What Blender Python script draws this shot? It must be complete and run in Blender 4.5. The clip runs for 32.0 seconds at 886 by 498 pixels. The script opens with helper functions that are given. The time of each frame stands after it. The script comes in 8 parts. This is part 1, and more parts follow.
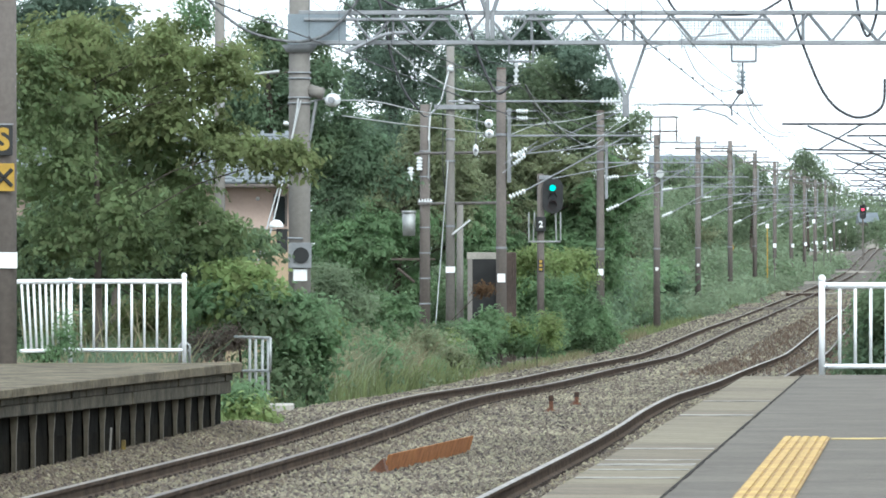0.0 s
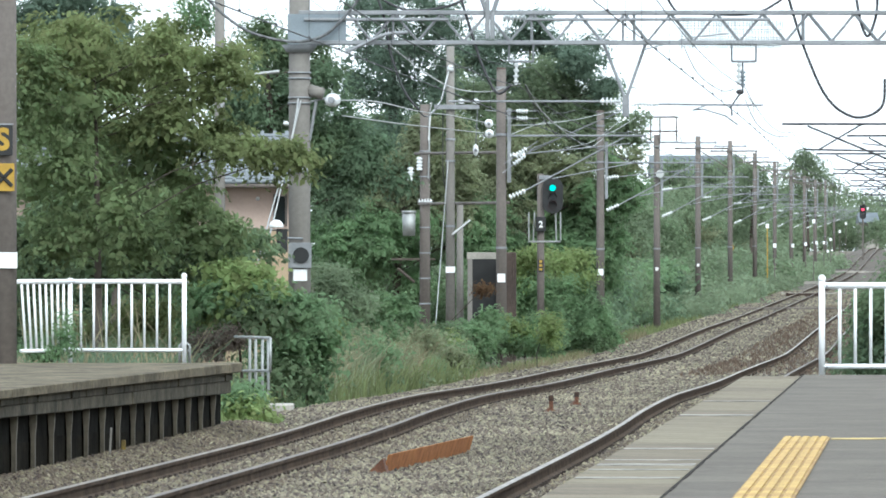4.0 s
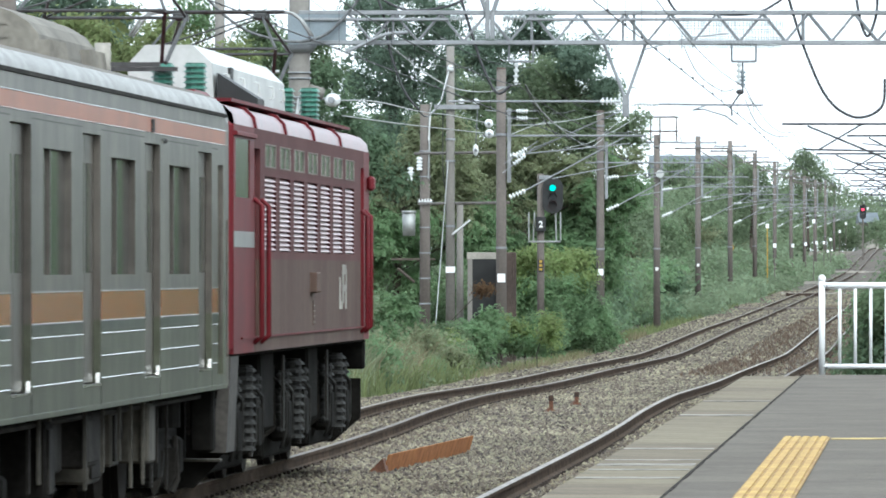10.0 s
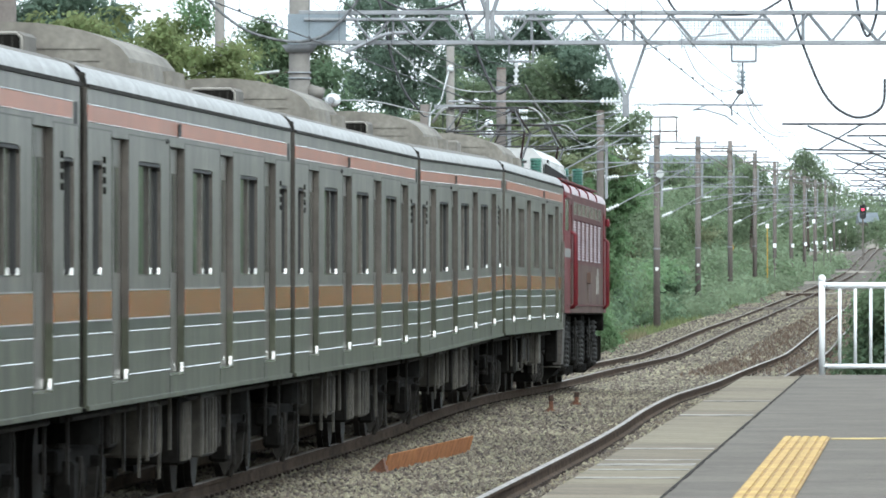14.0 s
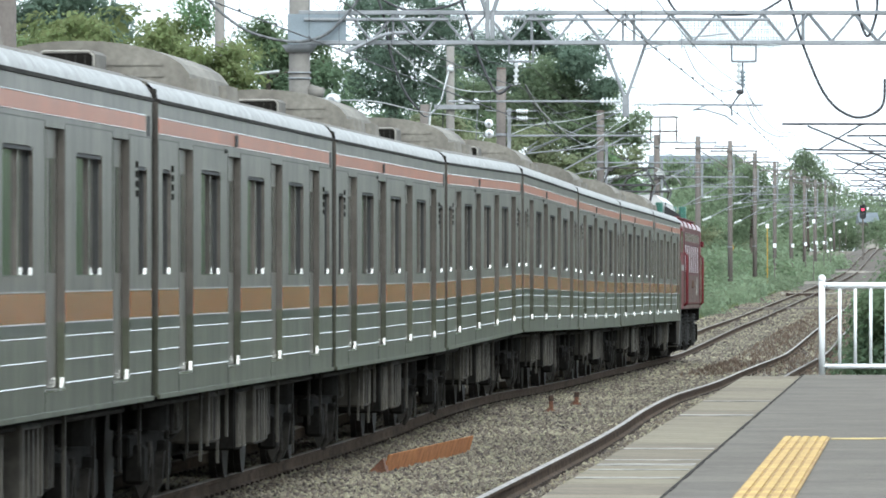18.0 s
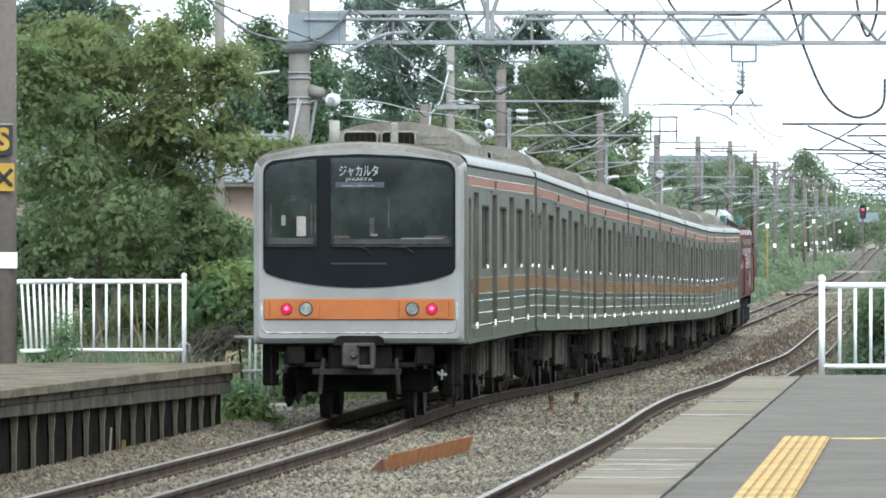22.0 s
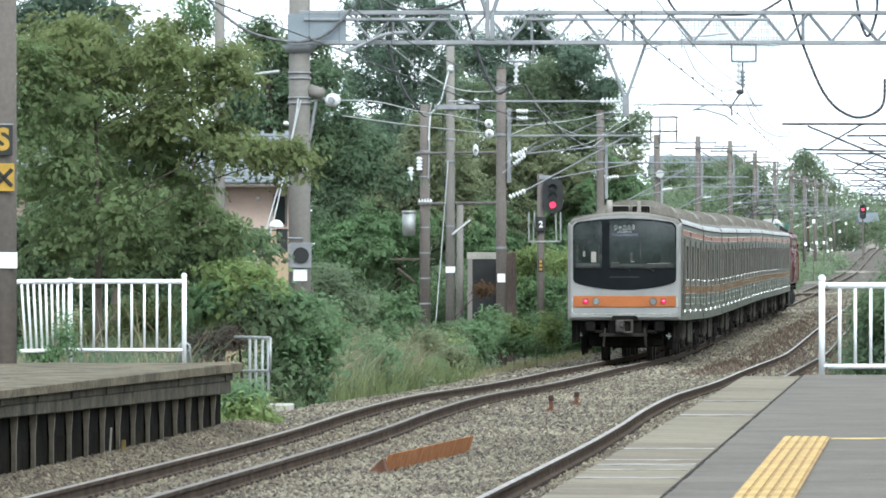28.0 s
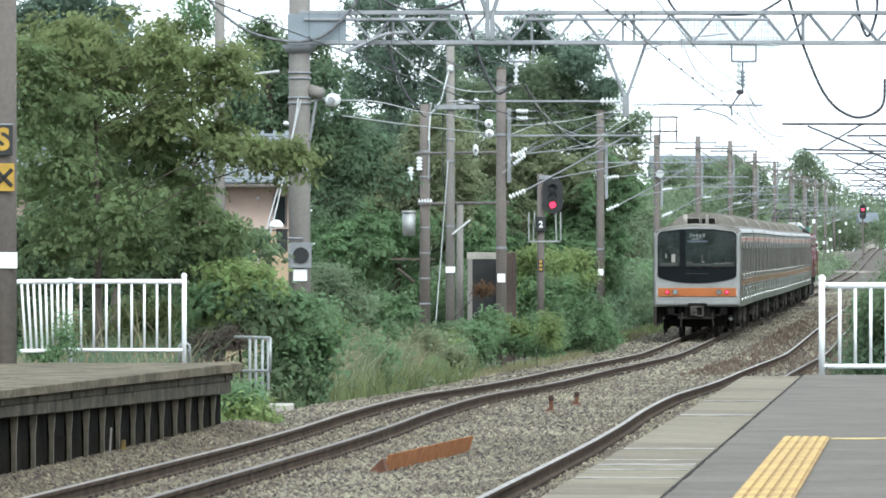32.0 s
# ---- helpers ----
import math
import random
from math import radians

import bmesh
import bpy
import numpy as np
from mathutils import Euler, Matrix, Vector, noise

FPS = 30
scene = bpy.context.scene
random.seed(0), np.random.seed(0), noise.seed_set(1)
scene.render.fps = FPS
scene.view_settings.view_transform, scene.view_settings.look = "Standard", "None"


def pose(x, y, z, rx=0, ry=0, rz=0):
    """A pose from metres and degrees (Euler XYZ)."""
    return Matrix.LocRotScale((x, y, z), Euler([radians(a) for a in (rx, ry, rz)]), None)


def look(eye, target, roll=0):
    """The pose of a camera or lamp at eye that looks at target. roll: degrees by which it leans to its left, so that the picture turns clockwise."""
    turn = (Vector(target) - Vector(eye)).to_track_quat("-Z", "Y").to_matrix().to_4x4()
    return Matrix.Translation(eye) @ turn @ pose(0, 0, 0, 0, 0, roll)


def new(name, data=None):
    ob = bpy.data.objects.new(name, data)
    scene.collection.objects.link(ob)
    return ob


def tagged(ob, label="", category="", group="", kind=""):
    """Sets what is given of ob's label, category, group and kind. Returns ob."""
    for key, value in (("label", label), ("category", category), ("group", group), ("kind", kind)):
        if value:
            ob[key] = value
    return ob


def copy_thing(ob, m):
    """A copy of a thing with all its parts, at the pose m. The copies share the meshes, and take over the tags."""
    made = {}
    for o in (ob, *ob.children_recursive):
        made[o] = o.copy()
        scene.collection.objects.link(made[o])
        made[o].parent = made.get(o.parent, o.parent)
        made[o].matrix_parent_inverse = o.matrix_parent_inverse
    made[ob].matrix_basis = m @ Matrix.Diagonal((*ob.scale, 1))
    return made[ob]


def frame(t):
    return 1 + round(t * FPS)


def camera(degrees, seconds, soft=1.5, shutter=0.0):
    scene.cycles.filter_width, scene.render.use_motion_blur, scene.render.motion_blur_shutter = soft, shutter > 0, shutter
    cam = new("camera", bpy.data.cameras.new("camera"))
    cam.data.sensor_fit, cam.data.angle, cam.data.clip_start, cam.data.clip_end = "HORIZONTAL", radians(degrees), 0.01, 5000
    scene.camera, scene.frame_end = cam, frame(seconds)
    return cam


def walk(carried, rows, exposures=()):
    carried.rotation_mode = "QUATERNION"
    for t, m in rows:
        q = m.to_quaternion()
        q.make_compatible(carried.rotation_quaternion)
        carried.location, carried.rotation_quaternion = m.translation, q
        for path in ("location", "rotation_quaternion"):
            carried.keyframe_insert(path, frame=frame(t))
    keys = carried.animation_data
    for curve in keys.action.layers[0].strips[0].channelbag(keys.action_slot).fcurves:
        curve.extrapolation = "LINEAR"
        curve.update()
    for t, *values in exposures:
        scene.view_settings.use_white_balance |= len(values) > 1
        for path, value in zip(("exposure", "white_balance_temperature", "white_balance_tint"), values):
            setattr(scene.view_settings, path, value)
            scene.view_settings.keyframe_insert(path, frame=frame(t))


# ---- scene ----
# Camera: a long lens on a tripod, standing still on the platform.
CAM_Z = 2.06
cam = camera(5.984, 32.0, soft=1.72, shutter=0.3)
EYE = pose(0, 0, CAM_Z, 90 + math.degrees(27 / 15000), 0, 0)
walk(cam, [(0.0, EYE), (32.0, EYE)], exposures=[(0.0, 0.79, 5840, 1.2), (9.0, 0.79, 5840, 1.2), (14.0, 0.84, 5840, 1.2), (22.0, 0.89, 5840, 1.2), (32.0, 0.88, 5840, 1.2)])

# ---- light: bright overcast sky, faint wide sun ----
SUN_EL, SUN_AZ = 44.0, 160.0
world = bpy.data.worlds.new("overcast")
scene.world = world
world.use_nodes = True
wn, wl = world.node_tree.nodes, world.node_tree.links
sky = wn.new("ShaderNodeTexSky")
sky.sky_type = "NISHITA"
sky.sun_disc = False
sky.sun_elevation, sky.sun_rotation = radians(SUN_EL), radians(SUN_AZ)
sky.dust_density, sky.air_density, sky.ozone_density = 6.0, 1.0, 1.0
sky_scale = wn.new("ShaderNodeVectorMath")
sky_scale.operation = "SCALE"
sky_scale.inputs["Scale"].default_value = 0.10
wl.new(sky.outputs["Color"], sky_scale.inputs[0])
cloud = wn.new("ShaderNodeMix")
cloud.data_type = "RGBA"
cloud.inputs["Factor"].default_value = 0.8
cloud.inputs["B"].default_value = (1.0, 1.02, 1.06, 1)
wl.new(sky_scale.outputs[0], cloud.inputs["A"])
wl.new(cloud.outputs["Result"], wn["Background"].inputs["Color"])
wn["Background"].inputs["Strength"].default_value = 1.25

sun = new("sun", bpy.data.lights.new("sun", "SUN"))
sun.data.energy, sun.data.angle, sun.data.color = 1.5, radians(30), (1.0, 0.97, 0.92)
sun.matrix_world = look((30 * math.sin(radians(SUN_AZ)), 30 * math.cos(radians(SUN_AZ)), 30 * math.tan(radians(SUN_EL))), (0, 0, 0))


# ---- materials ----
def mat(name, color, rough=0.7, metal=0.0, var=0.25, scale=3.0, fine=40.0, bump=0.15, streak=0.0, dirt=None, island=0.0, obj=0.0, emit=None, trans=0.0, spec=0.5, along=1.0):
    m = bpy.data.materials.new(name)
    m.use_nodes = True
    n, l = m.node_tree.nodes, m.node_tree.links
    b = n["Principled BSDF"]
    b.inputs["Roughness"].default_value, b.inputs["Metallic"].default_value = rough, metal
    b.inputs["Specular IOR Level"].default_value = spec
    tc = n.new("ShaderNodeTexCoord")
    big = n.new("ShaderNodeTexNoise")
    big.inputs["Scale"].default_value, big.inputs["Detail"].default_value = scale, 5
    small = n.new("ShaderNodeTexNoise")
    small.inputs["Scale"].default_value, small.inputs["Detail"].default_value = fine, 3
    mp = n.new("ShaderNodeMapping")
    mp.inputs["Scale"].default_value = (1, along, streak or 1)
    l.new(tc.outputs["Object"], mp.inputs["Vector"])
    l.new(mp.outputs["Vector"], big.inputs["Vector"])
    if along != 1.0:
        l.new(mp.outputs["Vector"], small.inputs["Vector"])
    else:
        l.new(tc.outputs["Object"], small.inputs["Vector"])
    ramp = n.new("ShaderNodeValToRGB")
    dark = dirt or [c * (1 - var) for c in color]
    light = [min(1, c * (1 + var * 0.6)) for c in color]
    ramp.color_ramp.elements[0].position, ramp.color_ramp.elements[1].position = 0.32, 0.68
    ramp.color_ramp.elements[0].color, ramp.color_ramp.elements[1].color = (*dark, 1), (*light, 1)
    l.new(big.outputs["Fac"], ramp.inputs["Fac"])
    last = ramp.outputs["Color"]
    mul = n.new("ShaderNodeMix")
    mul.data_type, mul.blend_type = "RGBA", "MULTIPLY"
    mul.inputs["Factor"].default_value = min(1.0, var * 1.5)
    r2 = n.new("ShaderNodeValToRGB")
    r2.color_ramp.elements[0].position, r2.color_ramp.elements[1].position = 0.35, 0.7
    r2.color_ramp.elements[0].color, r2.color_ramp.elements[1].color = (0.55, 0.55, 0.55, 1), (1, 1, 1, 1)
    l.new(small.outputs["Fac"], r2.inputs["Fac"])
    l.new(last, mul.inputs["A"])
    l.new(r2.outputs["Color"], mul.inputs["B"])
    last = mul.outputs["Result"]
    if island or obj:
        hsv = n.new("ShaderNodeHueSaturation")
        if island:
            src = n.new("ShaderNodeNewGeometry").outputs["Random Per Island"]
        else:
            src = n.new("ShaderNodeObjectInfo").outputs["Random"]
        k = island or obj
        mr = n.new("ShaderNodeMapRange")
        mr.inputs["To Min"].default_value, mr.inputs["To Max"].default_value = 1 - k, 1 + k
        l.new(src, mr.inputs["Value"])
        l.new(mr.outputs["Result"], hsv.inputs["Value"])
        mr2 = n.new("ShaderNodeMapRange")
        mr2.inputs["To Min"].default_value, mr2.inputs["To Max"].default_value = 0.5 - k * 0.06, 0.5 + k * 0.06
        l.new(src, mr2.inputs["Value"])
        l.new(mr2.outputs["Result"], hsv.inputs["Hue"])
        l.new(last, hsv.inputs["Color"])
        last = hsv.outputs["Color"]
    l.new(last, b.inputs["Base Color"])
    if bump:
        bp = n.new("ShaderNodeBump")
        bp.inputs["Strength"].default_value, bp.inputs["Distance"].default_value = bump, 0.02
        l.new(small.outputs["Fac"], bp.inputs["Height"])
        l.new(bp.outputs["Normal"], b.inputs["Normal"])
    if emit:
        b.inputs["Emission Color"].default_value, b.inputs["Emission Strength"].default_value = (*emit[:3], 1), emit[3]
    if trans:
        b.inputs["Transmission Weight"].default_value = trans
    return m


def leafmat(name, color, spread=0.45, patch=0.9):
    m = mat(name, color, rough=0.8, var=0.3, scale=patch, fine=5.0, bump=0, island=spread * 0.5, spec=0.06)
    n, l = m.node_tree.nodes, m.node_tree.links
    b = n["Principled BSDF"]
    b.inputs["Subsurface Weight"].default_value = 0.0
    tr = n.new("ShaderNodeBsdfTranslucent")
    mx = n.new("ShaderNodeMixShader")
    mx.inputs["Fac"].default_value = 0.66
    src = b.inputs["Base Color"].links[0].from_socket
    l.new(src, tr.inputs["Color"])
    l.new(b.outputs["BSDF"], mx.inputs[1])
    l.new(tr.outputs["BSDF"], mx.inputs[2])
    l.new(mx.outputs["Shader"], n["Material Output"].inputs["Surface"])
    return m


M_EARTH = mat("earth", (0.13, 0.11, 0.075), 0.95, var=0.5, scale=0.35, fine=9, bump=0.5)
M_BALLAST = mat("ballast_bed", (0.105, 0.084, 0.064), 0.95, var=0.65, scale=0.9, fine=26, bump=1.0)
M_STONE = mat("ballast_stone", (0.163, 0.136, 0.101), 0.92, var=0.5, scale=0.3, fine=30, bump=0.2, island=0.8, dirt=(0.088, 0.072, 0.052))
M_STONE_BROWN = mat("ballast_stone_rusty", (0.118, 0.093, 0.065), 0.95, var=0.4, scale=0.5, fine=30, bump=0.2, island=0.7)
M_RAIL = mat("rail_side_rust", (0.08, 0.058, 0.043), 0.92, 0.0, var=0.35, scale=2, fine=30, bump=0.3, spec=0.06)
M_CLIP = mat("rail_clip_rust", (0.04, 0.03, 0.024), 0.9, 0.0, var=0.4, scale=6, fine=30)
M_RAILMID = mat("rail_head_worn", (0.19, 0.16, 0.13), 0.58, 0.25, var=0.35, scale=1.2, fine=20, bump=0.04, spec=0.35)
M_RAILTOP = mat("rail_head", (0.25, 0.215, 0.18), 0.48, 0.45, var=0.45, scale=1.2, fine=20, bump=0.03)
M_RAILDULL = mat("rail_head_dull", (0.12, 0.096, 0.076), 0.55, 0.3, var=0.35, scale=1.2, fine=20, bump=0.05, spec=0.3)
M_SLEEPER = mat("sleeper_concrete", (0.19, 0.165, 0.14), 0.9, var=0.35, scale=2, fine=25, obj=0.25)
M_CONC = mat("concrete", (0.34, 0.32, 0.285), 0.9, var=0.3, scale=1.3, fine=18, bump=0.25)
M_CONC_DARK = mat("concrete_weathered", (0.09, 0.079, 0.058), 0.95, var=0.7, scale=2.4, fine=14, bump=0.7, dirt=(0.045, 0.040, 0.030), spec=0.15)
M_CONC_PILE = mat("concrete_pile", (0.122, 0.106, 0.077), 0.95, var=0.5, scale=2.2, fine=14, bump=0.4)
M_JOINT = mat("joint_dirt", (0.035, 0.031, 0.026), 0.95, var=0.5, scale=6, fine=30, spec=0.1)
M_PLATTOP = mat("platform_top_dirty", (0.138, 0.115, 0.078), 0.95, var=0.6, scale=2.2, fine=16, bump=0.4, along=0.4, dirt=(0.078, 0.066, 0.045), spec=0.15)
# Near-black for hollows: shade under the deck and in slots is painted in.
M_HOLLOWDARK = mat("hollow_shade_dark", (0.017, 0.016, 0.014), 0.97, var=0.5, scale=1.5, fine=12, bump=0.3, spec=0.02)
# Browner lower panels, darkened with the same deck shade.
M_PANELLOW = mat("pile_panel_brown_shade", (0.016, 0.0135, 0.0095), 0.97, var=0.7, scale=2.0, fine=12, bump=0.3, spec=0.03)
M_ASPHALT = mat("asphalt", (0.128, 0.113, 0.096), 0.97, var=0.3, scale=1.6, fine=26, bump=0.4, dirt=(0.108, 0.095, 0.081), spec=0.2)
M_COPING = mat("coping_concrete", (0.182, 0.156, 0.115), 0.95, var=0.3, scale=2.0, fine=26, bump=0.3, obj=0.16, dirt=(0.14, 0.119, 0.088), spec=0.2)
M_TACTILE = mat("tactile_yellow", (0.49, 0.32, 0.098), 0.85, var=0.4, scale=3.5, fine=24, bump=0.15, obj=0.16)
# Base between the ribs, browner and darker than the ribs.
M_TACTILE_GROOVE = mat("tactile_grooves_darker", (0.36, 0.225, 0.075), 0.9, var=0.45, scale=5, fine=24, bump=0.15, obj=0.2)
M_YLINE = mat("yellow_line_paint", (0.52, 0.40, 0.16), 0.8, var=0.35, scale=5, fine=40)
M_WLINE = mat("white_line_worn", (0.26, 0.24, 0.205), 0.88, var=0.5, scale=6, fine=30)
M_WHITE = mat("white_paint", (0.80, 0.81, 0.82), 0.5, var=0.08, scale=3, fine=20, bump=0.05)
M_GREYPIPE = mat("galvanised_pipe", (0.33, 0.34, 0.335), 0.55, 0.4, var=0.2, scale=4, fine=25)
M_STEEL = mat("galvanised_steel", (0.27, 0.28, 0.295), 0.6, 0.35, var=0.2, scale=2, fine=25)
M_PLATEGREY = mat("gusset_plate_steel", (0.21, 0.245, 0.275), 0.6, 0.2, var=0.15, scale=2, fine=25)
M_POLE = mat("concrete_pole", (0.20, 0.188, 0.172), 0.9, var=0.22, scale=1.2, fine=14, bump=0.15, streak=0.2)
M_RUSTSHEET = mat("rusty_corrugated_sheet", (0.085, 0.062, 0.052), 0.85, var=0.5, scale=1.5, fine=12, bump=0.2, streak=0.4)
M_POLE_BROWN = mat("rusty_brown_pole", (0.15, 0.129, 0.116), 0.85, var=0.3, scale=1.2, fine=14, bump=0.2, streak=0.2)
M_WIRE = mat("wire_dark", (0.05, 0.05, 0.055), 0.6, 0.3, var=0.1)
M_CABLE = mat("braided_cable_grey", (0.16, 0.165, 0.17), 0.6, 0.3, var=0.5, scale=9, fine=30, bump=0.4)
M_WIRE_LIGHT = mat("wire_galvanised", (0.36, 0.37, 0.37), 0.5, 0.4, var=0.1)
M_INSUL = mat("porcelain_white", (0.62, 0.64, 0.65), 0.25, var=0.08, scale=6)
M_INSUL_GREEN = mat("porcelain_green", (0.04, 0.145, 0.105), 0.3, var=0.2, scale=6)
M_RUST = mat("rusted_steel", (0.335, 0.14, 0.048), 0.92, var=0.25, scale=4, fine=16, bump=0.3, dirt=(0.25, 0.095, 0.034), spec=0.2)
M_STAKEDARK = mat("blackened_rust", (0.045, 0.025, 0.016), 0.9, var=0.4, scale=8)
M_STAKE = mat("dark_rust", (0.13, 0.055, 0.03), 0.9, var=0.4, scale=8, fine=30, bump=0.3)
M_BLACK = mat("black_paint", (0.012, 0.013, 0.014), 0.55, var=0.3, scale=4)
M_STAINLESS = mat("brushed_stainless", (0.18, 0.161, 0.141), 0.36, 0.72, var=0.4, scale=2.4, fine=7, bump=0.05, streak=0.1)
M_STAINLESS_LOW = mat("stainless_beaded", (0.14, 0.146, 0.108), 0.36, 0.72, var=0.4, scale=2.4, fine=7, bump=0.05, streak=0.1)
M_STRIP = mat("dark_glossy_strip", (0.085, 0.095, 0.085), 0.3, 0.6, var=0.5, scale=1.4, fine=9, bump=0.04, streak=0.5)
M_SEAM = mat("weld_seam", (0.09, 0.088, 0.08), 0.5, 0.4, var=0.4, scale=3)
M_BRIGHT = mat("polished_stainless", (0.85, 0.85, 0.85), 0.22, 1.0, var=0.08, scale=3, bump=0)
M_PLATE = mat("scuffed_stainless_plate", (0.52, 0.52, 0.51), 0.34, 0.9, var=0.4, scale=14, fine=40, bump=0.1)
M_FRONT = mat("silver_front", (0.28, 0.28, 0.275), 0.42, 0.4, var=0.14, scale=2, bump=0.02)
M_ROOF = mat("roof_grey_dusty", (0.15, 0.138, 0.12), 0.88, var=0.35, scale=1.2, fine=16, bump=0.2)
M_AC = mat("air_conditioner_cover", (0.198, 0.184, 0.158), 0.85, var=0.4, scale=1.4, fine=16, bump=0.2, dirt=(0.12, 0.108, 0.092))
M_ROOFEDGE = mat("roof_edge_glossy_grey", (0.27, 0.264, 0.254), 0.4, 0.4, var=0.7, scale=2.3, fine=19, bump=0.12, dirt=(0.17, 0.155, 0.135))
# Side copy of the orange, yellower than the front: reflections are in its colour.
M_ORANGE = mat("orange_band", (0.265, 0.096, 0.028), 0.22, 0.0, spec=1.0, var=0.2, scale=1.5, fine=14, bump=0.02)
M_ORANGE_FRONT = mat("orange_front_panel", (0.345, 0.103, 0.02), 0.55, var=0.15, scale=1.5, fine=14, bump=0.02)
M_ORANGE_FADED = mat("orange_band_faded", (0.32, 0.098, 0.05), 0.34, 0.0, spec=0.5, var=0.18, scale=1.5, fine=14, bump=0.02)
M_GLASS = mat("dark_glass", (0.014, 0.018, 0.019), 0.05, 0.0, var=0.1, bump=0, spec=0.55)
M_WINDOW = mat("passenger_window_glass", (0.05, 0.052, 0.048), 0.12, 0.0, var=0.25, scale=2, bump=0, spec=0.5)
M_GLASSBLACK = mat("black_mask_panel", (0.008, 0.0095, 0.0115), 0.16, 0.0, var=0.2, bump=0, spec=0.13)
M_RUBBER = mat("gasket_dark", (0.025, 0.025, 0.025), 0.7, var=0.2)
M_UNDER = mat("underframe_grime", (0.0145, 0.0135, 0.012), 0.95, var=0.5, scale=2.5, fine=18, bump=0.3, spec=0.06)
M_UNDER_GREY = mat("underframe_box_grey", (0.034, 0.031, 0.0275), 0.85, var=0.6, scale=3.5, fine=18, bump=0.2, spec=0.12)
M_UNDER_DUST = mat("underframe_brake_dust", (0.085, 0.077, 0.062), 0.9, var=0.6, scale=2.5, fine=12, bump=0.2, streak=0.3, dirt=(0.015, 0.013, 0.011))
M_SPRING = mat("spring_steel_dusty", (0.03, 0.029, 0.027), 0.7, 0.0, var=0.5, scale=5, fine=20, bump=0.1, spec=0.2)
M_WHEEL = mat("wheel_steel", (0.025, 0.021, 0.018), 0.7, 0.2, var=0.4, scale=3)
M_PANTO = mat("pantograph_grey", (0.07, 0.07, 0.07), 0.5, 0.4, var=0.4, scale=8, fine=30)
M_WINDSCREEN = mat("windscreen_glass", (0.03, 0.037, 0.037), 0.03, 0.0, var=0.5, scale=1.6, fine=5, bump=0, spec=0.8)
M_LOCOGLASS = mat("loco_side_glass", (0.055, 0.06, 0.058), 0.12, 0.0, var=0.3, scale=2, bump=0, spec=0.5)
M_COUPLER = mat("coupler_grey", (0.062, 0.055, 0.048), 0.75, 0.1, var=0.5, scale=5, fine=20, bump=0.2)
M_MAROON = mat("maroon_paint", (0.118, 0.010, 0.015), 0.5, var=0.25, scale=1.6, fine=10, bump=0.05, spec=0.22)
M_MAROON_UPPER = mat("maroon_dusty_upper", (0.086, 0.033, 0.032), 0.75, var=0.3, scale=1.2, fine=10, bump=0.06, streak=0.35, dirt=(0.078, 0.024, 0.025), spec=0.25)
M_MAROON_DUST = mat("maroon_dusty", (0.092, 0.061, 0.048), 0.8, var=0.3, scale=1.2, fine=10, bump=0.06, streak=0.3, dirt=(0.075, 0.041, 0.034), spec=0.25)
M_MAROON_ROOF = mat("maroon_roof_gloss", (0.13, 0.012, 0.018), 0.28, var=0.5, scale=3, fine=14, bump=0.3, spec=0.45)
M_LOUVRE = mat("louvre_pale", (0.55, 0.46, 0.47), 0.42, 0.2, var=0.15, scale=4)
M_ROOFBOX = mat("roof_box_grey_white", (0.50, 0.51, 0.50), 0.45, var=0.18, scale=1.3, fine=12)
M_LENS_RED = mat("tail_lamp_lit", (0.4, 0.004, 0.03), 0.3, emit=(1.0, 0.004, 0.06, 0.62), bump=0, spec=0.05)
M_LENS_CORE = mat("tail_lamp_core", (0.5, 0.1, 0.14), 0.3, emit=(1.0, 0.17, 0.30, 0.9), bump=0, spec=0.05)
M_LENS_CLEAR = mat("head_lamp_glass", (0.36, 0.37, 0.36), 0.12, 0.6, var=0.45, scale=14, fine=60, bump=0.2)
M_SIG_RED = mat("signal_red_lit", (0.6, 0.02, 0.04), 0.3, emit=(1.0, 0.03, 0.09, 1.4), bump=0)
M_SIG_GREEN = mat("signal_green_lit", (0.02, 0.5, 0.4), 0.3, emit=(0.02, 0.62, 0.5, 0.9), bump=0)
M_SIG_OFF = mat("signal_lens_unlit", (0.02, 0.025, 0.03), 0.2, bump=0)
M_NET = mat("guard_net", (0.52, 0.56, 0.57), 0.8, var=0.1)
_n, _l = M_NET.node_tree.nodes, M_NET.node_tree.links
_mx, _tr = _n.new("ShaderNodeMixShader"), _n.new("ShaderNodeBsdfTransparent")
_mx.inputs["Fac"].default_value = 0.12
_l.new(_n["Principled BSDF"].outputs["BSDF"], _mx.inputs[1])
_l.new(_tr.outputs["BSDF"], _mx.inputs[2])
_l.new(_mx.outputs["Shader"], _n["Material Output"].inputs["Surface"])
M_YELLOW = mat("yellow_sign", (0.40, 0.25, 0.03), 0.6, var=0.2, scale=6)
M_MARKDULL = mat("dull_yellow_paint", (0.17, 0.12, 0.025), 0.8, var=0.5, scale=12)
M_HOUSEWALL = mat("house_wall_plaster", (0.44, 0.34, 0.29), 0.9, var=0.12, scale=0.8, fine=12)
M_HOUSELOW = mat("house_wall_tan", (0.38, 0.29, 0.19), 0.9, var=0.12, scale=0.8, fine=12)
M_BLUESTRIP = mat("faded_blue_strip", (0.05, 0.066, 0.094), 0.4, var=0.5, scale=8)
M_CAB_FITTING = mat("cab_fitting_pale", (0.2, 0.21, 0.2), 0.6, var=0.3, scale=6)
M_CONSOLE = mat("cab_console", (0.035, 0.04, 0.038), 0.6, var=0.5, scale=4, spec=0.4)
